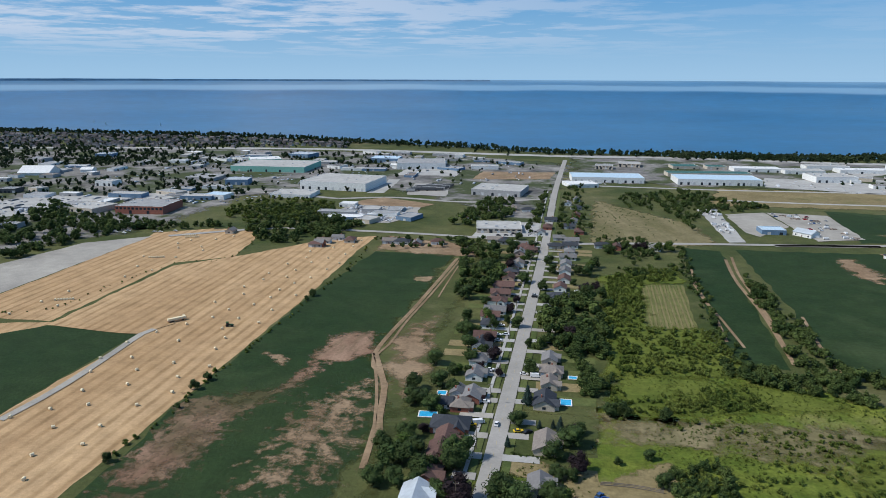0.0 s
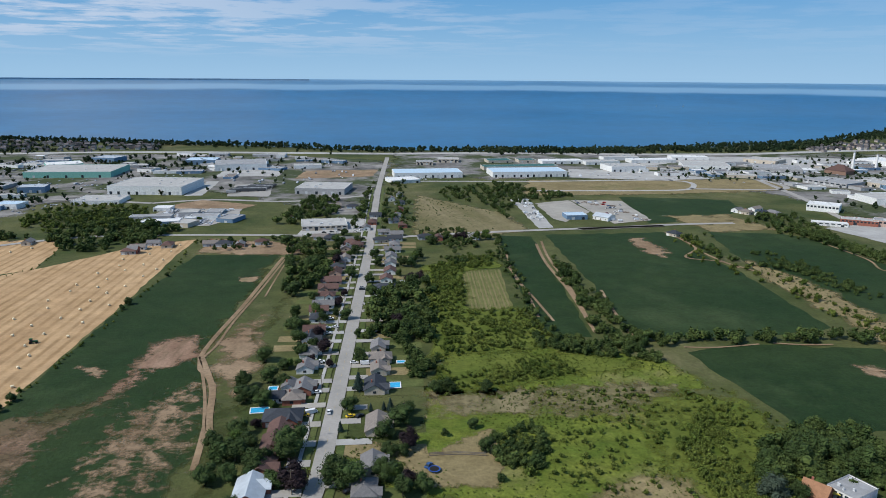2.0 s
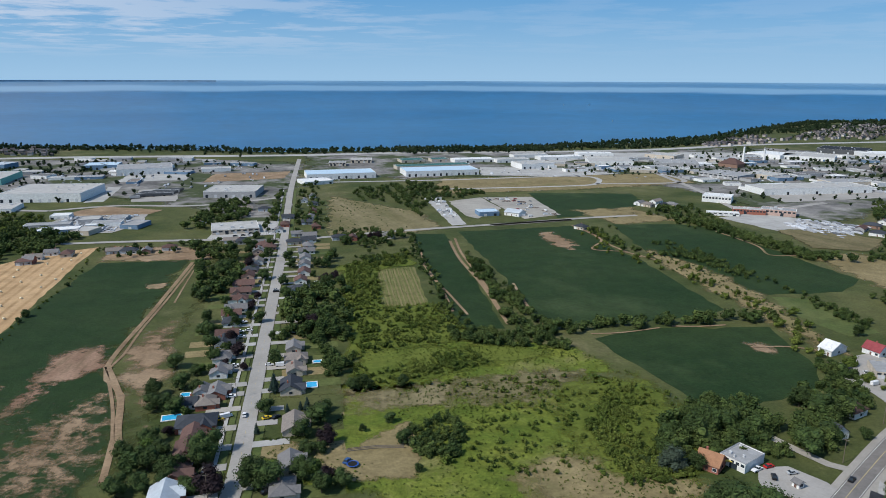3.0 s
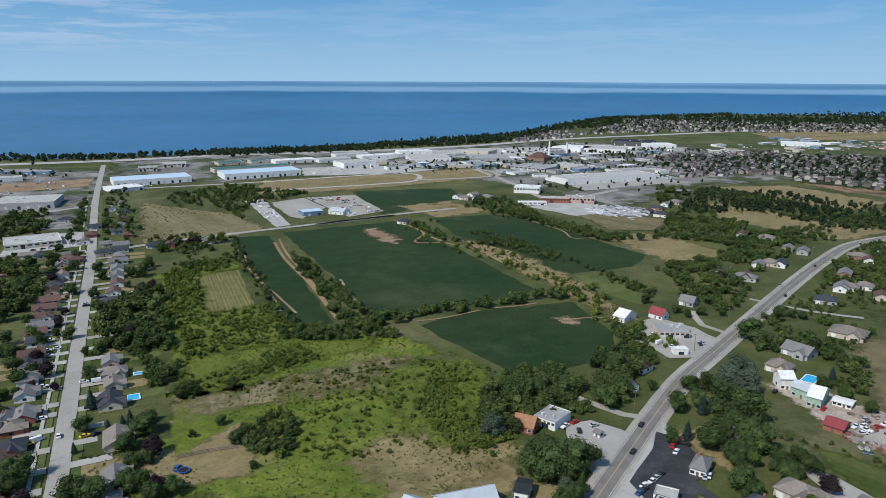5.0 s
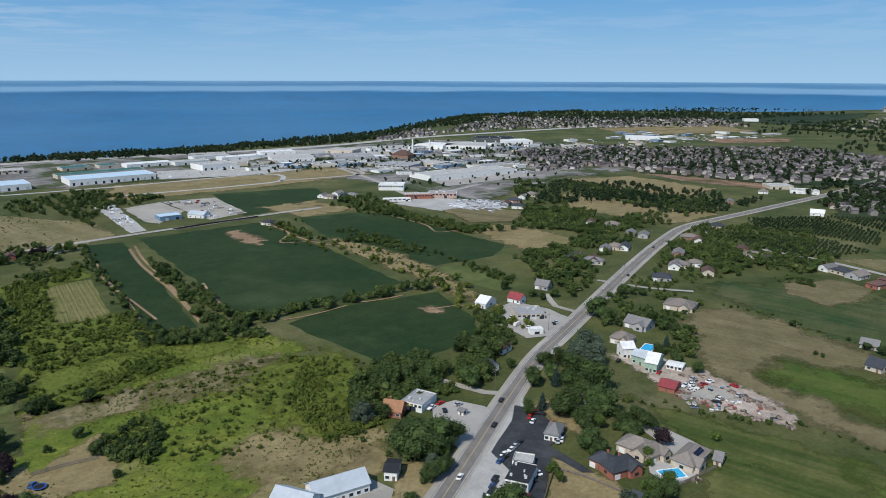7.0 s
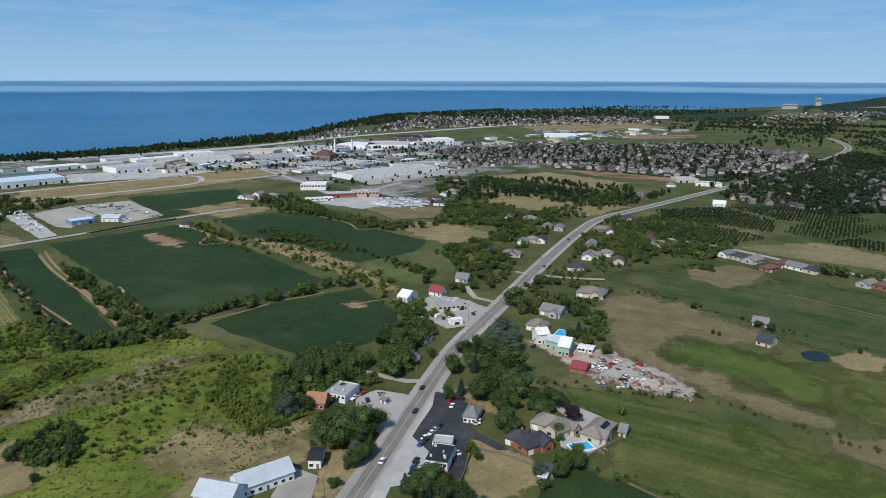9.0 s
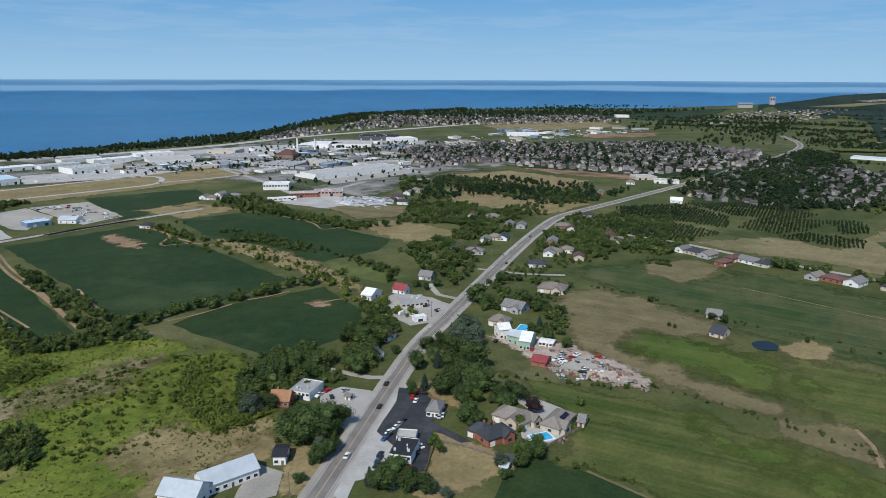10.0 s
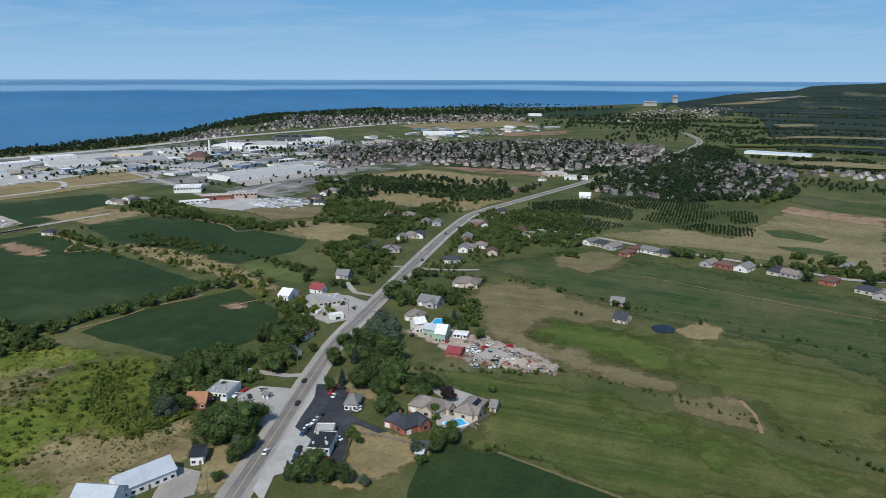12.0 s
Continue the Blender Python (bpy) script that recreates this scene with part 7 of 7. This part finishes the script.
def car_proto(colour, kind="car"):
    e = tagged(new(kind), "%s %s parked on the ground" % (colour, {"car": "saloon car", "pickup_truck": "pickup truck", "van": "delivery van"}[kind]), {"car": "car", "pickup_truck": "truck", "van": "van"}[kind], "vehicles")
    L = {"car": 2.25, "pickup_truck": 2.7, "van": 2.8}[kind]
    bm = bmesh.new()
    if kind == "van":
        prof = [(-L, 0.35), (L, 0.35), (L, 0.95), (L - 0.5, 1.15), (L - 1.1, 2.1), (-L, 2.2)]
    else:
        prof = [(-L, 0.32), (L, 0.32), (L + 0.05, 0.62), (L - 0.25, 0.82), (L - 1.2, 0.93), (-L + 0.6, 0.95), (-L, 0.85)]
    extrude_profile(bm, prof, 0.9, 0.06)
    mesh("body", bm, CARPAINT[colour], e)
    bm = bmesh.new()
    if kind == "van":
        extrude_profile(bm, [(L - 1.0, 1.25), (L - 0.55, 1.25), (L - 1.0, 2.0)], 0.93, 0.0)
    elif kind == "car":
        extrude_profile(bm, [(-L + 0.55, 0.94), (L - 1.25, 0.94), (L - 1.95, 1.42), (-L + 1.15, 1.42)], 0.84, 0.14)
    else:
        extrude_profile(bm, [(-0.5, 0.94), (L - 1.3, 0.94), (L - 1.9, 1.65), (-0.4, 1.65)], 0.84, 0.1)
    mesh("cabin_glass", bm, GLASS, e)
    if kind != "van":
        boxes("roof", [((-L + 1.2) if kind == "car" else -0.35, L - 2.0, -0.68, 0.68, 1.42 if kind == "car" else 1.65, 1.47 if kind == "car" else 1.7)], CARPAINT[colour], e)
    for sx in (-L + 0.8, L - 0.85):
        for sy in (-0.82, 0.82):
            bm = bmesh.new()
            bmesh.ops.create_cone(bm, segments=10, radius1=0.33, radius2=0.33, depth=0.22, cap_ends=True, matrix=Matrix.Translation((sx, sy, 0.33)) @ Matrix.Rotation(radians(90), 4, "X"))
            mesh("wheel", bm, TYRE, e)
    return e


CARS, first = {}, {}
for cn in CARPAINT:
    CARS[cn] = car_proto(cn)
CARS["pickup"] = car_proto("white", "pickup_truck")
CARS["van"] = car_proto("white", "van")


def park(x, y, rot, kind, z=0.4):
    m = pose(x, y, z, 0, 0, rot)
    if kind not in first:
        first[kind] = True
        CARS[kind].matrix_basis = m
    else:
        copy_thing(CARS[kind], m)


HWY = 31.2
for (x, y), r, k in zip([(150, 179), (188, 202), (207, 218), (271, 226), (431, 318), (450, 337), (524, 362), (620, 370), (633, 395)], [HWY] * 9, ("white", "black", "black", "black", "black", "silver", "black", "silver", "white")):
    park(x, y, r, k, 0.38)
for (x, y), r, k in zip([(182, 233), (179, 226), (176, 232), (188, 227), (174, 210), (180, 241), (206, 198), (211, 200), (204, 194), (212, 197), (186, 184), (183, 183), (180, 182), (175, 181), (173, 179), (170, 178)], (10, 60, 20, 0, 80, 40, 35, 35, 30, -60, 15, 15, 15, 15, 15, 15), ("red", "black", "pickup", "silver", "white", "black", "red", "red", "white", "black", "black", "silver", "white", "white", "black", "blue")):
    park(x, y, r, k, 0.38)
for (x, y), r, k in zip([(160, 170), (158, 168), (156, 167), (154, 165), (152, 164), (149, 162), (176, 163), (171, 161), (202, 175), (200, 175), (288, 309), (286, 303), (291, 301), (305, 277), (308, 278), (314, 300), (288, 282), (285, 289), (312, 312), (306, 311), (314, 295), (290, 215), (299, 219), (294, 192)], (25, 25, 25, 25, 25, 0, 75, 75, 40, 40, 60, 20, 70, 60, 60, 30, 30, 10, 40, 30, 20, 20, 30, 20), ("black", "black", "blue", "black", "black", "pickup", "white", "black", "white", "silver", "black", "black", "pickup", "black", "silver", "black", "white", "van", "silver", "black", "black", "black", "blue", "red")):
    park(x, y, r, k, 0.38)
for (x, y), r, k in zip([(-23, 321), (-32, 378), (-31, 380), (-31, 432), (-30, 606), (-11, 510), (-11, 514), (-7, 375), (-13, 377), (-34, 319), (-13, 316), (-9, 316), (-37, 265), (-30, 342), (-34, 342), (-31, 407), (-30, 423), (-26, 433), (-41, 408), (-23, 538), (-11, 345), (-12, 257), (19, 272), (-31, 321), (-30, 449), (19, 527), (23, 515)], (88, 10, 5, 0, 88, 0, 0, 0, 0, 10, 20, 40, 0, 5, 0, 0, 5, 0, 10, 88, 0, 30, 60, 20, 0, 0, 0), ("white", "silver", "white", "white", "black", "black", "silver", "van", "white", "yellow", "yellow", "black", "blue", "white", "silver", "white", "white", "white", "yellow", "black", "black", "black", "blue", "van", "white", "white", "white")):
    park(x, y, r, k, 0.45)
yard = random.Random(5)
for poly, n, kinds in (([(170, 879), (189, 876), (180, 757), (167, 728)], 26, ("van", "white", "silver")), ([(-236, 778), (-233, 835), (-155, 826), (-170, 745)], 40, ("van", "van", "white", "silver", "pickup")), ([(245, 861), (298, 863), (289, 743), (244, 727)], 30, ("silver", "red", "white", "van", "blue")),
                       ([(290, 181), (313, 174), (308, 147), (283, 155)], 11, ("silver", "red", "white", "pickup", "black")), ([(486, 1147), (576, 1110), (605, 1073), (492, 1086)], 40, ("van", "white", "blue")), ([(-69, 697), (-15, 704), (-12, 728), (-26, 715)], 10, ("white", "black", "silver")),
                       ([(43, 1099), (121, 1048), (126, 1059), (41, 1052)], 16, ("van", "white")), ([(-332, 673), (-434, 661), (-434, 643)], 8, ("white", "silver"))):
    for x, y in scatter(poly, n, n + 3, 4.0):
        park(round(x, 1), round(y, 1), yard.choice((5, 95, 8, -20)), yard.choice(kinds), 0.4)


CARSTUFF = island_tint(plain("mixed_car_paint", (0.28, 0.29, 0.31), 0.35), 0.1, 2.2)
BOXSTUFF = island_tint(plain("mixed_trailer_paint", (0.34, 0.35, 0.37), 0.5), 0.3, 1.7)


def lot_fill(polys, n, label, size, material, name, seed):
    """Far parked vehicles in rows, joined."""
    rnd = random.Random(seed)
    V, F = [], []
    for poly in polys:
        for x, y in scatter(poly, n, seed, 0.0, 0.012):
            x, y = round(x / 3.1) * 3.1, round(y / 7.5) * 7.5
            a = radians(rnd.choice((88, 92, 90)))
            c, s, p = math.cos(a), math.sin(a), lift(x, y, 0.4)
            L, W, H = (v * rnd.uniform(0.9, 1.1) / 2 for v in size)
            k = len(V)
            for lx, ly, lz in ((-L, -W, 0), (L, -W, 0), (L, W, 0), (-L, W, 0), (-L, -W, H), (L, -W, H * 0.9), (L, W, H * 0.9), (-L, W, H), (-L * .7, -W * .8, H * 2), (L * .4, -W * .8, H * 2), (L * .4, W * .8, H * 2), (-L * .7, W * .8, H * 2)):
                V.append((p.x + lx * c - ly * s, p.y + lx * s + ly * c, p.z + lz))
            for b in (k, k + 4):
                F += [(b, b + 1, b + 5, b + 4), (b + 1, b + 2, b + 6, b + 5), (b + 2, b + 3, b + 7, b + 6), (b + 3, b, b + 4, b + 7)]
            F.append((k + 8, k + 9, k + 10, k + 11))
    return tagged(new(name, py_mesh(name, V, F, material)), label, "vehicles", kind="stuff")


WEST = [[(-724, 797), (-534, 860), (-405, 883), (-297, 880), (-368, 835), (-499, 759), (-595, 655)], [(-892, 1050), (-604, 1221), (-274, 1240), (-18, 1270), (-24, 1090), (-213, 964), (-528, 933)], [(-676, 1252), (-572, 1320), (-527, 1193), (-616, 1161)], [(-239, 777), (-232, 831), (-155, 826), (-171, 748)]]
EAST = [[(196, 1146), (629, 1125), (1008, 1195), (1031, 1015), (819, 882), (542, 970), (330, 1057)], [(612, 854), (807, 790), (837, 875), (672, 908)], [(1028, 1077), (1638, 1202), (1868, 917), (1361, 961)], [(504, 638), (519, 577), (588, 612), (545, 668)]]
lot_fill(WEST, 170, "parked cars in the factory yards", (4.4, 1.8, 0.75), CARSTUFF, "parked_cars", 3)
lot_fill(EAST, 190, "parked cars in the estate yards", (4.4, 1.8, 0.75), CARSTUFF, "parked_cars", 4)
lot_fill(WEST, 50, "pale lorry trailers in the factory yards", (12.0, 2.5, 1.6), BOXSTUFF, "parked_trailers", 5)
lot_fill(EAST, 45, "pale lorry trailers in the estate yards", (12.0, 2.5, 1.6), BOXSTUFF, "parked_trailers", 6)

# trailer rows in the dark yard
for i, (x, y) in enumerate([(-187, 944), (-174, 956), (-163, 958), (-151, 960)]):
    for j in range(9):
        e = tagged(new("lorry_trailer"), "dark box trailer parked in a row", "trailer", "parked trailers")
        boxes("box", [(-6, 6, -1.25, 1.25, 1.1, 4.0)], WALLS["dark"] if (i + j) % 4 else WALLS["grey"], e)
        boxes("chassis", [(-5.6, 5.2, -0.9, 0.9, 0.7, 1.08)], TYRE, e)
        for q in (-4.6, -3.4):
            for s in (-1, 1):
                boxes("wheel", [(q - .45, q + .45, s * 0.95 - .15, s * 0.95 + .15, 0, 0.68)], TYRE, e)
        e.matrix_basis = pose(x + 3.2 * j * 0.35, y + j * 9.0 * 0.55, 0.2, 0, 0, 5)

# ---- straw bales and farm machines ----
STRAWB = plain("straw_bale", (0.72, 0.62, 0.42), scale=2.0)


def bale_mesh():
    bm = bmesh.new()
    bmesh.ops.create_cone(bm, segments=16, radius1=0.75, radius2=0.75, depth=1.5, cap_ends=True, matrix=Matrix.Translation((0, 0, 0.73)) @ Matrix.Rotation(radians(90), 4, "X"))
    bmesh.ops.bevel(bm, geom=[e for e in bm.edges if abs(e.verts[0].co.y - e.verts[1].co.y) < 1e-4], offset=0.12, segments=1, affect="EDGES")
    for v in bm.verts:
        v.co += v.co.normalized() * 0.05 * noise.noise(v.co * 3)
    me = bpy.data.meshes.new("straw_bale")
    bm.to_mesh(me); bm.free()
    me.materials.append(STRAWB)
    return me


BALE = bale_mesh()
br = random.Random(8)
HAY = [(-171, 665), (-175, 521), (-180, 343), (-185, 247), (-238, 239), (-244, 295), (-244, 401), (-237, 434), (-210, 623)]
for x, y in scatter(HAY, 62, 8, 16) + scatter([(-284, 666), (-276, 591), (-309, 547), (-316, 426), (-353, 417), (-348, 464), (-366, 618)], 16, 9, 14):
    b = tagged(new("straw_bale", BALE), "round pale straw bale lying in the stubble", "bale", "straw bales")
    b.matrix_basis = pose(x, y, 0.05, 0, 0, br.uniform(0, 180))
for x, y, n in [(-338, 567, 7), (-346, 643, 7), (-352, 649, 7), (-338, 450, 7)]:
    for i in range(n):
        b = tagged(new("straw_bale", BALE), "round straw bale in a stacked row", "bale", "straw bales")
        b.matrix_basis = pose(x + i * 1.8, y + 0.6 * i, 0.05, 0, 0, 20)
tr = tagged(new("farm_trailer"), "long flat farm trailer loaded with bales", "trailer")
boxes("bed", [(-6, 6, -1.2, 1.2, 0.9, 1.15)], plain("rusty_steel", (0.22, 0.10, 0.07)), tr)
boxes("load", [(-5.8, 5.5, -1.15, 1.15, 1.16, 2.5)], STRAWB, tr)
for q in (-4, -2.5, 3.5):
    for s in (-1, 1):
        bm = bmesh.new()
        bmesh.ops.create_cone(bm, segments=12, radius1=0.5, radius2=0.5, depth=0.3, cap_ends=True, matrix=Matrix.Translation((q, s * 1.0, 0.5)) @ Matrix.Rotation(radians(90), 4, "X"))
        mesh("wheel", bm, TYRE, tr)
tr.matrix_basis = pose(*(-234, 425), 0.06, 0, 0, 48)
ft = tagged(new("tractor"), "dark green tractor standing in the stubble", "tractor")
boxes("body", [(-0.4, 2.4, -0.55, 0.55, 0.8, 1.7)], plain("tractor_green", (0.03, 0.09, 0.04), 0.4), ft)
boxes("cab", [(-1.6, -0.2, -0.75, 0.75, 0.9, 2.8)], GLASS, ft)
boxes("cab_roof", [(-1.75, -0.05, -0.85, 0.85, 2.8, 2.95)], plain("tractor_roof", (0.05, 0.12, 0.05)), ft)
for q, s, r in ((-1.0, -1, 0.9), (-1.0, 1, 0.9), (1.9, -1, 0.6), (1.9, 1, 0.6)):
    bm = bmesh.new()
    bmesh.ops.create_cone(bm, segments=14, radius1=r, radius2=r, depth=0.45, cap_ends=True, matrix=Matrix.Translation((q, s * 0.95, r)) @ Matrix.Rotation(radians(90), 4, "X"))
    mesh("wheel", bm, TYRE, ft)
ft.matrix_basis = pose(*(-197, 421), 0.06, 0, 0, 10)

# ---- poles ----
POLEW = plain("weathered_pole_wood", (0.16, 0.13, 0.10))


def pole(x, y, rot, h=11.0):
    e = tagged(new("utility_pole"), "weathered wooden utility pole with a crossarm", "pole", "utility poles")
    bm = bmesh.new()
    bmesh.ops.create_cone(bm, segments=8, radius1=0.16, radius2=0.1, depth=h, cap_ends=True, matrix=Matrix.Translation((0, 0, h / 2)))
    mesh("post", bm, POLEW, e)
    boxes("crossarm", [(-1.1, 1.1, -.07, .07, h - 0.9, h - 0.72)], POLEW, e)
    for q in (-0.95, 0, 0.95):
        boxes("insulator", [(q - .05, q + .05, -.05, .05, h - 0.72, h - 0.5)], UNIT, e)
    e.matrix_basis = pose(x, y, 0.1, 0, 0, rot)


for i in range(14):
    yy = 215 + i * 42
    pole(street_x(yy) - 7.5, yy, 0)
hw = smooth_line(HIGHWAY, 45)
for p, q in list(zip(hw, hw[1:]))[1:18]:
    d = (q - p).normalized()
    pole(p.x - d.y * 9, p.y + d.x * 9, math.degrees(math.atan2(d.y, d.x)) + 90)

# ---- salvage yard heaps and machines ----
JUNK = island_tint(plain("mixed_scrap", (0.30, 0.24, 0.20), scale=1.5), 0.3, 1.3)
jr = random.Random(31)


def heap(x, y, r, n, label):
    bm = bmesh.new()
    for _ in range(n):
        a, q = jr.uniform(0, 6.28), r * math.sqrt(jr.random())
        s = jr.uniform(0.3, 0.9)
        k = len(bm.verts)
        box(bm, -s, s, -s * jr.uniform(.3, 1), s * jr.uniform(.3, 1), 0, s * jr.uniform(0.4, 1.2))
        bm.verts.ensure_lookup_table()
        M = pose(math.cos(a) * q, math.sin(a) * q, max(0, (r - q) * 0.25), jr.uniform(-15, 15), jr.uniform(-15, 15), jr.uniform(0, 360))
        for v in bm.verts[k:]:
            v.co = M @ v.co
    o = tagged(mesh("scrap_heap", bm, JUNK), label, "scrap heap", kind="stuff")
    o.matrix_basis = pose(x, y, 0.1)


for x, y in [(301, 183), (302, 178), (308, 176), (285, 177), (283, 162), (284, 157), (292, 156), (303, 157), (303, 152), (302, 147), (302, 142), (301, 136), (295, 130), (291, 121), (287, 148), (287, 141), (286, 134), (285, 170)]:
    heap(x, y, jr.uniform(1.4, 2.8), 26, "low heap of mixed scrap and timber")
for x, y in [(204, 126), (221, 123), (227, 131), (291, 351), (282, 316)]:
    heap(x, y, 2.0, 14, "small pile of garden clutter")
for x, y in [(275, 841), (281, 825), (285, 787), (288, 766), (289, 743), (257, 852), (263, 835)]:
    heap(x, y, jr.uniform(3, 6), 26, "low heap of scrap in the yard")

# stored boxes, tanks and sheets in the salvage yard
STORED = [plain("stored_" + n, c, 0.5) for n, c in (("white", (0.68, 0.68, 0.66)), ("blue", (0.22, 0.30, 0.38)), ("rust", (0.20, 0.13, 0.095)), ("grey", (0.30, 0.30, 0.30)), ("dark", (0.04, 0.04, 0.045)), ("red", (0.28, 0.08, 0.07)))]
for k, (cx, cy) in enumerate([(291, 176), (298, 176), (295, 169), (302, 169), (298, 163), (279, 170), (276, 162), (275, 158), (280, 157), (278, 151), (283, 151), (287, 151), (294, 149), (302, 149), (289, 146), (291, 150), (303, 146), (296, 138), (295, 134), (293, 128), (280, 174), (285, 181), (305, 163), (284, 158), (283, 162)]):
    for _ in range(2):
        e = tagged(new("storage_crate"), "%s crate stacked in the dusty yard" % ("white", "blue", "rusty", "grey", "dark", "red")[k % 6], "crate", "yard crates")
        L, W, H = jr.uniform(0.4, 1.3), jr.uniform(0.35, 0.7), jr.uniform(0.5, 1.2)
        boxes("body", [(-L, L, -W, W, 0.12, H)], STORED[k % 6], e)
        boxes("lid", [(-L - .05, L + .05, -W - .05, W + .05, H, H + 0.12)], STORED[(k + 3) % 6], e)
        boxes("skid", [(-L, -L + .3, -W, W, 0, 0.12), (L - .3, L, -W, W, 0, 0.12)], STORED[4], e)
        e.matrix_basis = pose(cx + jr.uniform(-2.5, 2.5), cy + jr.uniform(-2.5, 2.5), 0.2, 0, 0, jr.uniform(0, 180))

# far opposite shore on the horizon, distance haze put into its pale blue colour
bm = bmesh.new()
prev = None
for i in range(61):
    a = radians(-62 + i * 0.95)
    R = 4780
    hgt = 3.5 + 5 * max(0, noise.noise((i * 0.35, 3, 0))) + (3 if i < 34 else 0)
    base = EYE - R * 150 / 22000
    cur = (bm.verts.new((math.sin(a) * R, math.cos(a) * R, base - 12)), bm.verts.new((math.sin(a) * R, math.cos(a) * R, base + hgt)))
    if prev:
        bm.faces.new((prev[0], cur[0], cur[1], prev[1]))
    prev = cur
tagged(mesh("backdrop", bm, surface("far_shore_haze", (0.26, 0.36, 0.46), (0.32, 0.42, 0.52), 0.002, 0.02)), "low opposite shore on the horizon, haze painted in pale blue", "far shore", kind="structure")

# sailing boats
for x, y in [(-1490, 2163), (-1403, 2096), (-1208, 2083)] + [(1523, 3761), (1679, 3776)] + [(1693, 3796), (1148, 2371)]:
    e = tagged(new("sailing_boat"), "small white sailing boat on the lake", "boat", "boats")
    bm = bmesh.new()
    vs = [bm.verts.new(q) for q in ((-4, -1.2, 0.9), (2.5, -1.2, 0.9), (5, 0, 1.0), (2.5, 1.2, 0.9), (-4, 1.2, 0.9), (-3.6, -.7, -.3), (2.2, -.6, -.3), (3.6, 0, -.2), (2.2, .6, -.3), (-3.6, .7, -.3))]
    bm.faces.new(vs[:5]); bm.faces.new(vs[5:][::-1])
    for i in range(5):
        bm.faces.new((vs[i], vs[5 + i], vs[5 + (i + 1) % 5], vs[(i + 1) % 5]))
    mesh("hull", bm, TRIM, e)
    bm = bmesh.new()
    for s in (-.06, .06):
        bm.faces.new([bm.verts.new(q) for q in ((0.5, s, 1.4), (-3.5, s * 2, 1.6), (0.5, s, 12))])
    mesh("sail", bm, TRIM, e)
    p = lift(x, y, -5)
    e.matrix_basis = pose(p.x, p.y, p.z, 0, 0, 40)


# ---- fences, garden things ----
FENCEW = plain("grey_fence_wood", (0.20, 0.17, 0.14))


def fence(pts, label):
    e = tagged(new("fence"), label, "fence", "garden fences")
    line = smooth_line(pts, 5.0)
    for i, p in enumerate(line):
        boxes("post", [(p.x - .08, p.x + .08, p.y - .08, p.y + .08, 0, 1.7)], FENCEW, e)
    for zz in (0.4, 1.0, 1.5):
        bm = bmesh.new()
        for p, q in zip(line, line[1:]):
            d = (q - p).normalized()
            nn = Vector((d.y, -d.x, 0)) * 0.03
            a = [bm.verts.new(v) for v in (p + nn + Vector((0, 0, zz)), q + nn + Vector((0, 0, zz)), q + nn + Vector((0, 0, zz + .32)), p + nn + Vector((0, 0, zz + .32)))]
            b = [bm.verts.new(v.co - nn * 2) for v in a]
            bm.faces.new(a); bm.faces.new(b[::-1])
            for k in range(4):
                bm.faces.new((a[k], a[(k + 1) % 4], b[(k + 1) % 4], b[k]))
        mesh("rail", bm, FENCEW, e)


fence([(183, 161), (188, 151), (191, 137), (192, 127)], "weathered wooden fence along the dry lawn")
fence([(183, 161), (168, 151), (162, 147)], "weathered wooden fence beside the car park")
fence([(206, 126), (217, 124), (235, 123)], "grey wooden fence round the pool garden")
fence([(20, 280), (32, 280), (43, 278)], "grey wooden fence across the back lawn")
tp = tagged(new("trampoline"), "round blue-rimmed garden trampoline on the lawn", "trampoline")
bm = bmesh.new()
bmesh.ops.create_cone(bm, segments=20, radius1=2.2, radius2=2.2, depth=0.06, cap_ends=True, matrix=Matrix.Translation((0, 0, 0.9)))
mesh("mat", bm, TYRE, tp)
bm = bmesh.new()
for i in range(20):
    a0, a1 = 6.2832 * i / 20, 6.2832 * (i + 1) / 20
    bm.faces.new([bm.verts.new((math.cos(a) * r, math.sin(a) * r, 0.96)) for a, r in ((a0, 1.9), (a0, 2.5), (a1, 2.5), (a1, 1.9))])
mesh("rim_pad", bm, plain("blue_pad", (0.03, 0.08, 0.30)), tp)
for i in range(4):
    a = 1.57 * i
    boxes("leg", [(math.cos(a) * 2.2 - .05, math.cos(a) * 2.2 + .05, math.sin(a) * 2.2 - .05, math.sin(a) * 2.2 + .05, 0, 0.88)], UNIT, tp)
tp.matrix_basis = pose(*(21, 269), 0.2)
